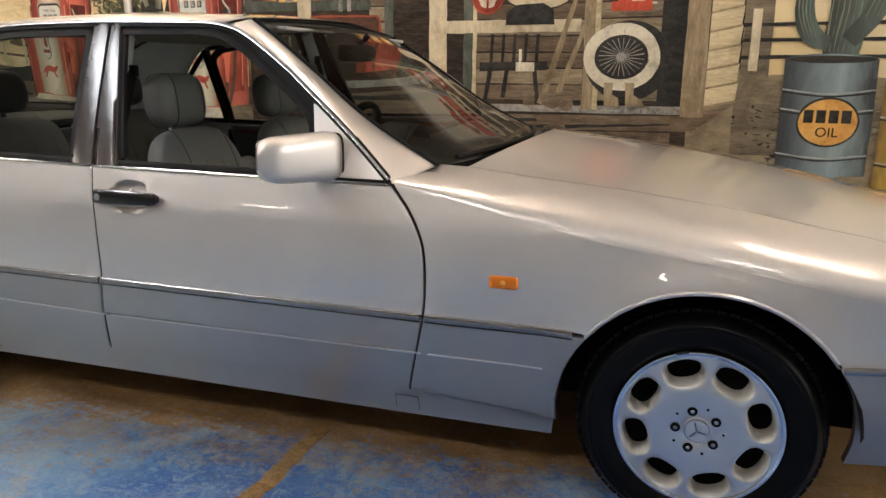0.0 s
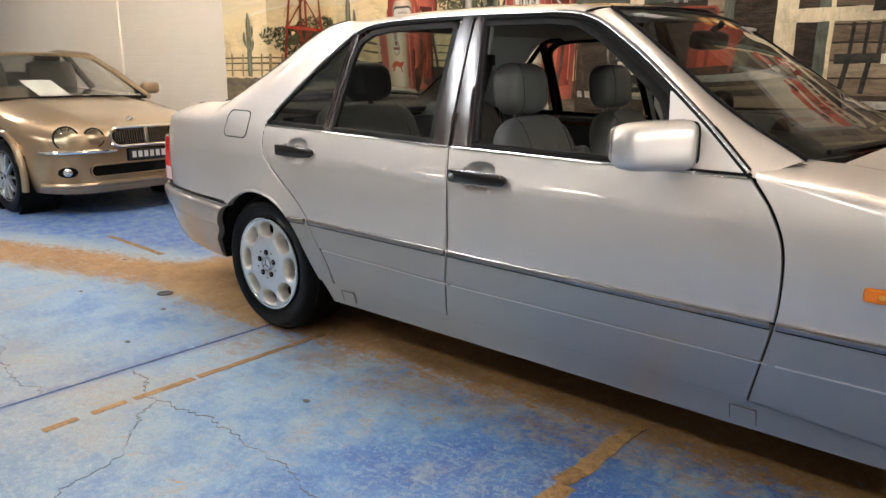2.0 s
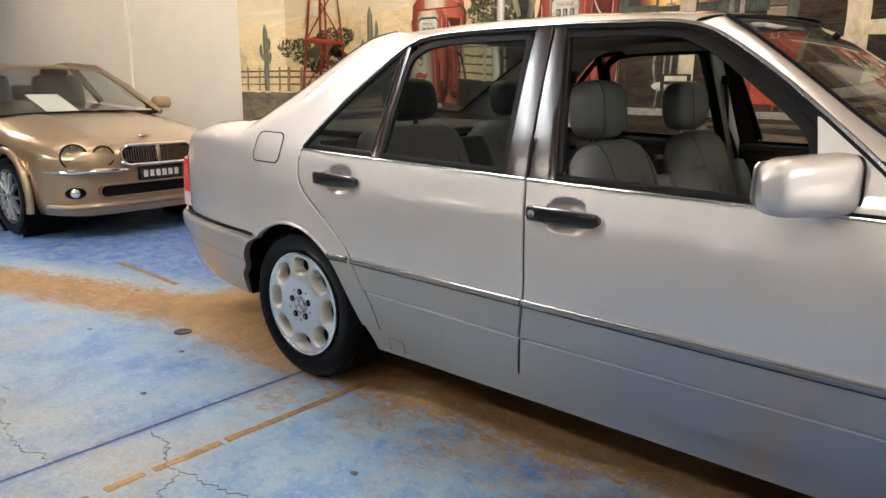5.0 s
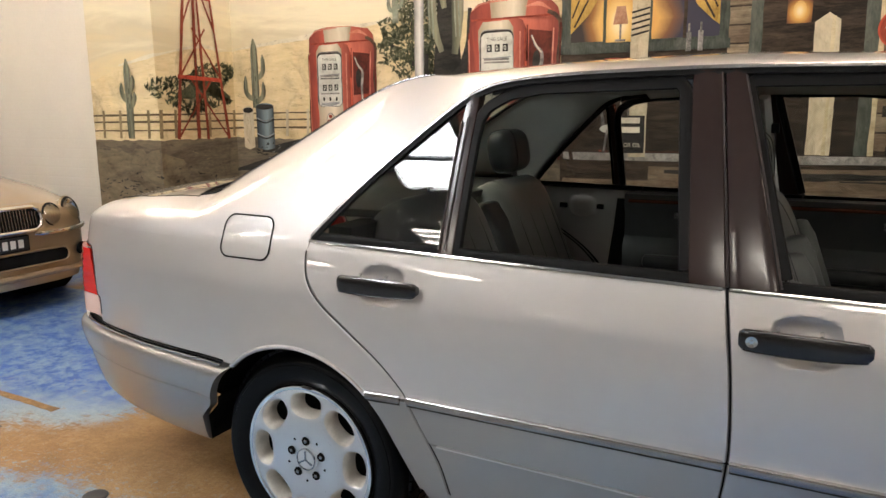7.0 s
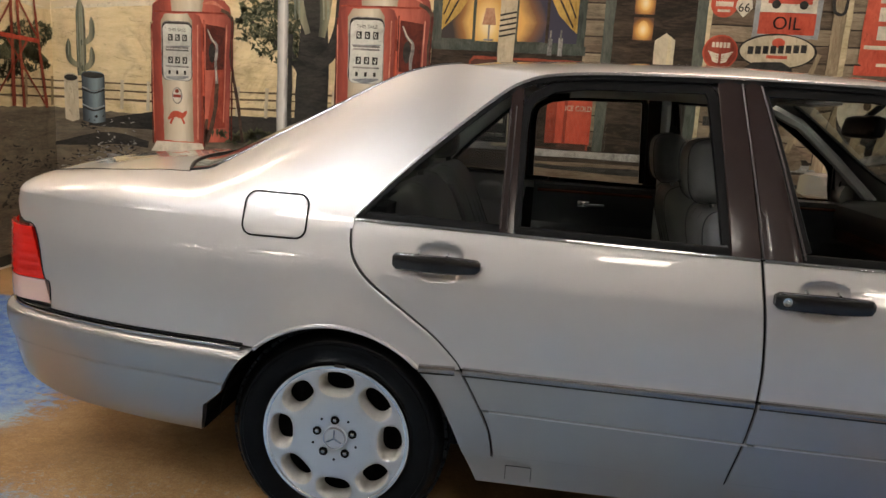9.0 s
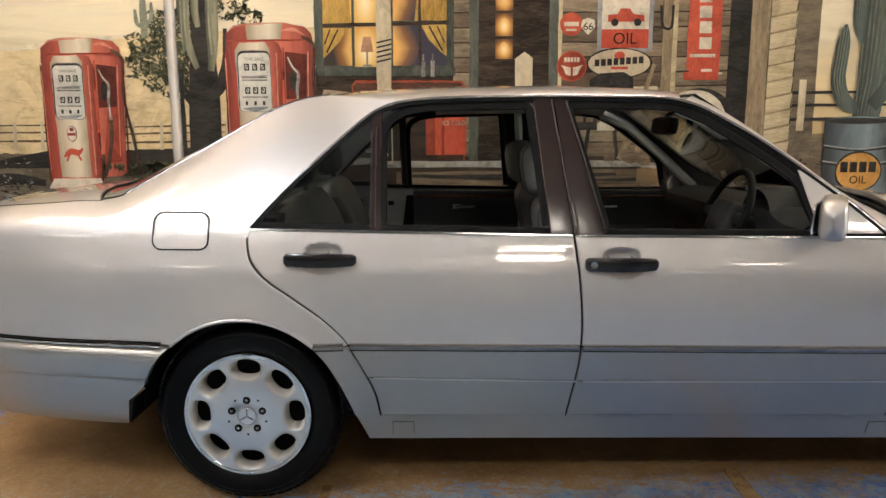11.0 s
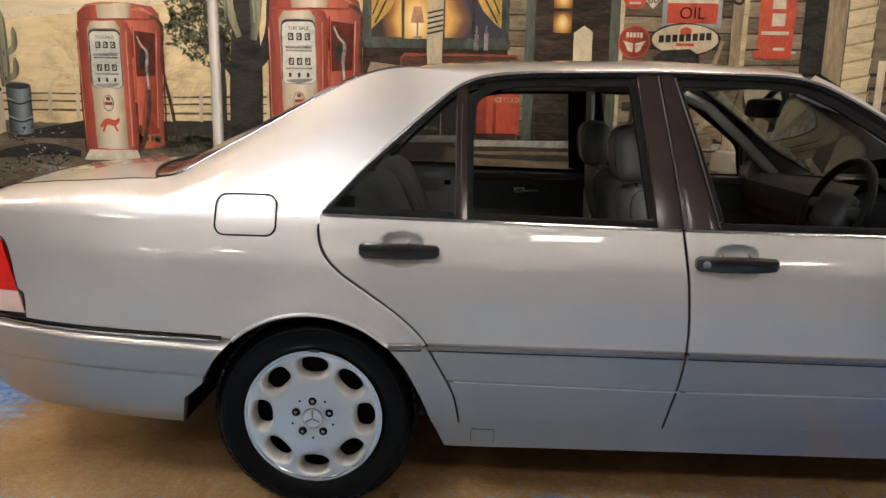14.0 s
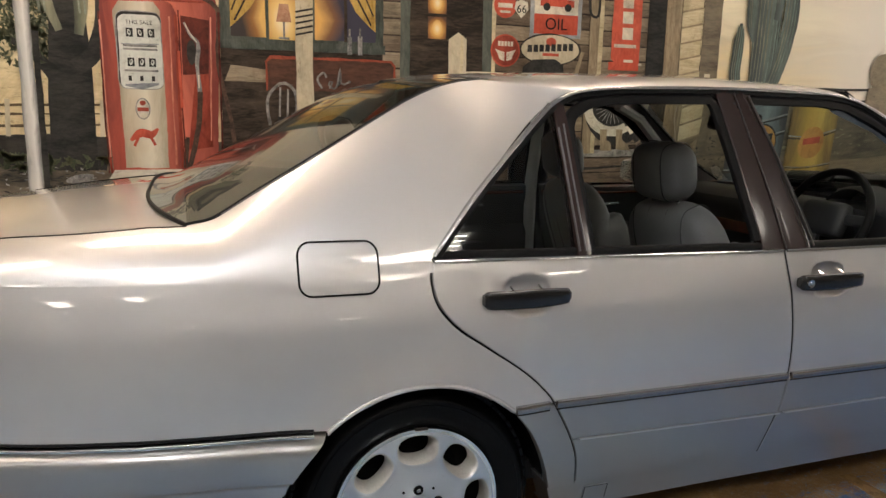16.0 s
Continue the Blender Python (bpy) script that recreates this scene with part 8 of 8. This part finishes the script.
# round headlamps: a clear dome over a bright bowl
BOWL = mat("lamp_reflector", (0.88, 0.88, 0.88), 0.07, 1.0)
for sd in (-1, 1):
    for y, r, X in ((0.62, 0.094, -0.112), (0.425, 0.076, -0.043)):
        m = pose(X, sd * y, 0.655, 0, 0, sd * (24 if y > 0.5 else 12)) @ pose(0, 0, 0, 0, -14, 0)
        hl_j = part("headlamp", moved(lathe([(r, -0.045), (r * 0.99, 0.012), (r * 0.92, 0.028), (r * 0.7, 0.043), (r * 0.4, 0.052), (0.0, 0.056)], 32, "x"), m), GLASS, jag, "round clear headlamp")
        part("lamp_bowl", moved(lathe([(r * 0.97, 0.014), (r * 0.9, -0.002), (r * 0.6, -0.022), (r * 0.36, -0.034), (r * 0.34, -0.012), (r * 0.22, -0.010), (0.0, -0.004)], 28, "x"), m), BOWL, hl_j)
        for k in range(10):
            t = 2 * math.pi * k / 10
            part("lamp_facet", moved(tube([(0.006, r * 0.88 * math.cos(t), r * 0.88 * math.sin(t)), (-0.02, r * 0.45 * math.cos(t), r * 0.45 * math.sin(t))], 0.0035, 5), m), DULL, hl_j)
        part("lamp_joint", moved(tube([(0.016, r * 1.01 * math.cos(t), r * 1.01 * math.sin(t)) for t in np.linspace(0, 2 * math.pi, 33)[:-1]], 0.0075, 6, closed=True), m), BLACK, hl_j)
        part("lamp_bezel", moved(tube([(0.004, r * 1.09 * math.cos(t), r * 1.09 * math.sin(t)) for t in np.linspace(0, 2 * math.pi, 33)[:-1]], 0.009, 8, closed=True), m), BEIGE, hl_j)
# grille
gl = part("grille", moved(plate(rounded(0.62, 0.155, 0.07, 8), -0.02, 0.02), pose(0.0, 0, 0.655, 0, -8, 0) @ pose(0, 0, 0, 0, 0, 90)), VOID, jag, "dark grille in a chrome surround")
gm = pose(0.022, 0, 0.655, 0, -8, 0)
part("grille_surround", moved(tube([(0, y, z) for y, z in rounded(0.62, 0.155, 0.07, 8)], 0.014, 8, closed=True), gm), CHROME, gl)
part("grille_centre_bar", moved(box(-0.01, 0.016, -0.016, 0.016, -0.072, 0.072, 0.005), gm), CHROME, gl)
for k in range(-13, 14):
    if k:
        part("grille_bar", moved(box(-0.008, 0.004, k * 0.021 - 0.003, k * 0.021 + 0.003, -0.066 * (1 if abs(k) < 11 else 0.7), 0.066 * (1 if abs(k) < 11 else 0.7)), gm), DULL, gl)
part("bonnet_badge", lathe([(0.0, 0.010), (0.024, 0.008), (0.034, 0.0), (0.036, -0.01)], 24, "z", (-0.22, 0, 0.795)), CHROME, jag)
part("plate_holder", box(-0.02, 0.022, -0.175, 0.215, 0.445, 0.552, 0.006), BLACK, jag)
npl = part("number_plate", box(0.02, 0.026, -0.165, 0.205, 0.454, 0.543, 0.003), worn("plate_black", (0.015, 0.015, 0.016), 0.4), jag, "black number plate with pale bars")
PALEBAR = mat("plate_bar", (0.66, 0.66, 0.62), 0.5)
for k in range(6):
    part("bar", box(0.025, 0.0275, -0.138 + 0.054 * k, -0.102 + 0.054 * k, 0.472, 0.526), PALEBAR, npl)
for sd in (-1, 1):
    yb = np.linspace(0.26, 0.80, 12)
    front_x = lambda y: float(np.interp(y, [0.0, 0.44, 0.56, 0.67, 0.765, 0.83], [0.005, 0.0, -0.02, -0.07, -0.17, -0.32]))
    part("bumper_blade", tube([(front_x(y) + 0.012, sd * y, 0.545) for y in yb], [0.006] + [0.017] * 10 + [0.006], 8), CHROME, jag)
    fm = pose(front_x(0.66) + 0.012, sd * 0.66, 0.385, 0, 0, sd * 30)
    part("fog_recess", moved(plate(ell(0.15, 0.085, 28), -0.012, 0.012), fm @ pose(0, 0, 0, 0, 0, 90)), VOID, jag)
    part("fog_lamp", moved(lathe([(0.0, 0.022), (0.022, 0.020), (0.034, 0.012), (0.036, 0.0)], 24, "x"), fm), BOWL, jag)
part("lower_intake", moved(plate(rounded(1.0, 0.10, 0.048, 8), -0.02, 0.02), pose(-0.004, 0, 0.385) @ pose(0, 0, 0, 0, 0, 90)), VOID, jag, "wide black air intake")
part("intake_lip", tube([(0.018, y, z + 0.385) for y, z in rounded(1.0, 0.10, 0.048, 8)], 0.008, 6, closed=True), BEIGE, jag)
part("chin", tube([(front_x(abs(y)) + 0.02, y, 0.275) for y in np.linspace(-0.8, 0.8, 30)], 0.022, 8), BEIGE, jag)

# glass house
def jag_side(pts, y_out=0.0):
    return [(X, -(0.80 - 0.26 * (z - 0.93) / 0.44 + y_out), z) for X, z in pts]


scr = [[(-1.22 - 0.75 * t - 0.10 * (abs(s) ** 2) * (1 - 0.4 * t), s * (0.76 - 0.21 * t), 0.945 + 0.425 * t - 0.012 * abs(s) ** 2) for s in np.linspace(-1, 1, 16)] for t in np.linspace(0, 1, 8)]
part("windscreen", grid(scr), GLASS, jag)
rf = [[(X, s * 0.56, (1.372 + 0.03 * math.sin(math.pi * (X + 1.97) / -1.5)) - 0.03 * abs(s) ** 3) for s in np.linspace(-1, 1, 16)] for X in np.linspace(-1.95, -3.35, 12)]
part("roof", shell(rf, (0, 0, -0.03)), BEIGE, jag)
bk = [[(-3.33 - 0.62 * t, s * (0.56 + 0.15 * t), 1.365 - 0.37 * t) for s in np.linspace(-1, 1, 12)] for t in np.linspace(0, 1, 6)]
part("rear_window", grid(bk), DARKGLASS, jag)
for sd in (-1, 1):
    sdf = lambda pts, r: part("roof_pillar", tube([(X, sd * -y, z) for X, y, z in pts], r, 8), BEIGE, jag)
    sdf(jag_side([(-1.30, 0.93), (-1.65, 1.17), (-2.05, 1.355)]), 0.03)
    sdf(jag_side([(-2.05, 1.36), (-2.7, 1.395), (-3.3, 1.36)]), 0.028)
    sdf(jag_side([(-3.3, 1.355), (-3.7, 1.16), (-4.0, 0.99)]), 0.05)
    part("centre_pillar", tube([(X, sd * -y, z) for X, y, z in jag_side([(-2.55, 0.95), (-2.68, 1.36)])], 0.032, 8), BLACK, jag)
    part("side_glass", grid([[(X0, sd * (0.785 - 0.25 * t), 0.95 + 0.39 * t) for X0 in np.linspace(-1.45 - 0.6 * t, -3.85 + 0.5 * t, 8)] for t in np.linspace(0, 1, 4)]), DARKGLASS, jag)
    part("screen_seal", tube([(p[0] + 0.004, p[1], p[2] + 0.004) for p in [(r[0] if sd < 0 else r[-1]) for r in scr]], 0.012, 6), BLACK, jag)
    dmj = part("door_mirror", moved(cushion(0.20, 0.11, 0.125, 0.045), pose(-1.60, sd * 0.985, 0.955)  @ pose(0, 0, 0, 0, 0, 90)), BEIGE, jag)
    part("mirror_stalk", tube([(-1.58, sd * 0.80, 0.965), (-1.6, sd * 0.92, 0.985)], 0.025, 8), BLACK, dmj)
part("scuttle", tube([(p[0] + 0.02, p[1], p[2] - 0.002) for p in scr[0]], 0.018, 8), BLACK, jag)
part("wiper", merge(tube([(-1.20, -0.60, 0.945), (-1.19, -0.3, 0.957), (-1.185, 0.05, 0.962)], 0.007, 6), tube([(-1.185, 0.12, 0.962), (-1.2, 0.62, 0.945)], 0.007, 6)), BLACK, jag)
part("dashboard", box(-1.9, -1.35, -0.7, 0.7, 0.8, 0.93, 0.03), PLASTIC, jag)
part("cabin", box(-3.8, -1.5, -0.7, 0.7, 0.3, 0.86, 0.03), CARPET, jag)
for y in (-0.36, 0.36):
    part("seat_back", moved(cushion(0.5, 0.16, 0.55, 0.06), pose(-2.5, y, 0.72, 0, -12, 0) @ pose(0, 0, 0, 0, 0, 90)), LEATHER, jag)
    part("headrest", moved(cushion(0.26, 0.11, 0.15, 0.045), pose(-2.63, y, 1.20) @ pose(0, 0, 0, 0, 0, 90)), LEATHER_D, jag)
part("bench_back", moved(cushion(1.2, 0.16, 0.5, 0.06), pose(-3.45, 0, 0.62, 0, -14, 0) @ pose(0, 0, 0, 0, 0, 90)), LEATHER, jag)
part("underbody", box(-4.4, -0.15, -0.6, 0.6, 0.17, 0.4), VOID, jag)
sheet = part("price_sheet", grid([[(-1.285 - 0.26 * t, -0.30 + 0.29 * s - 0.075 * t, 0.978 + 0.147 * t - 0.018) for s in np.linspace(0, 1, 4)] for t in np.linspace(0, 1, 4)]), mat("paper", (0.75, 0.75, 0.74), 0.7), jag, "white paper sheet behind the windscreen")
sheet.location.z = 0.0
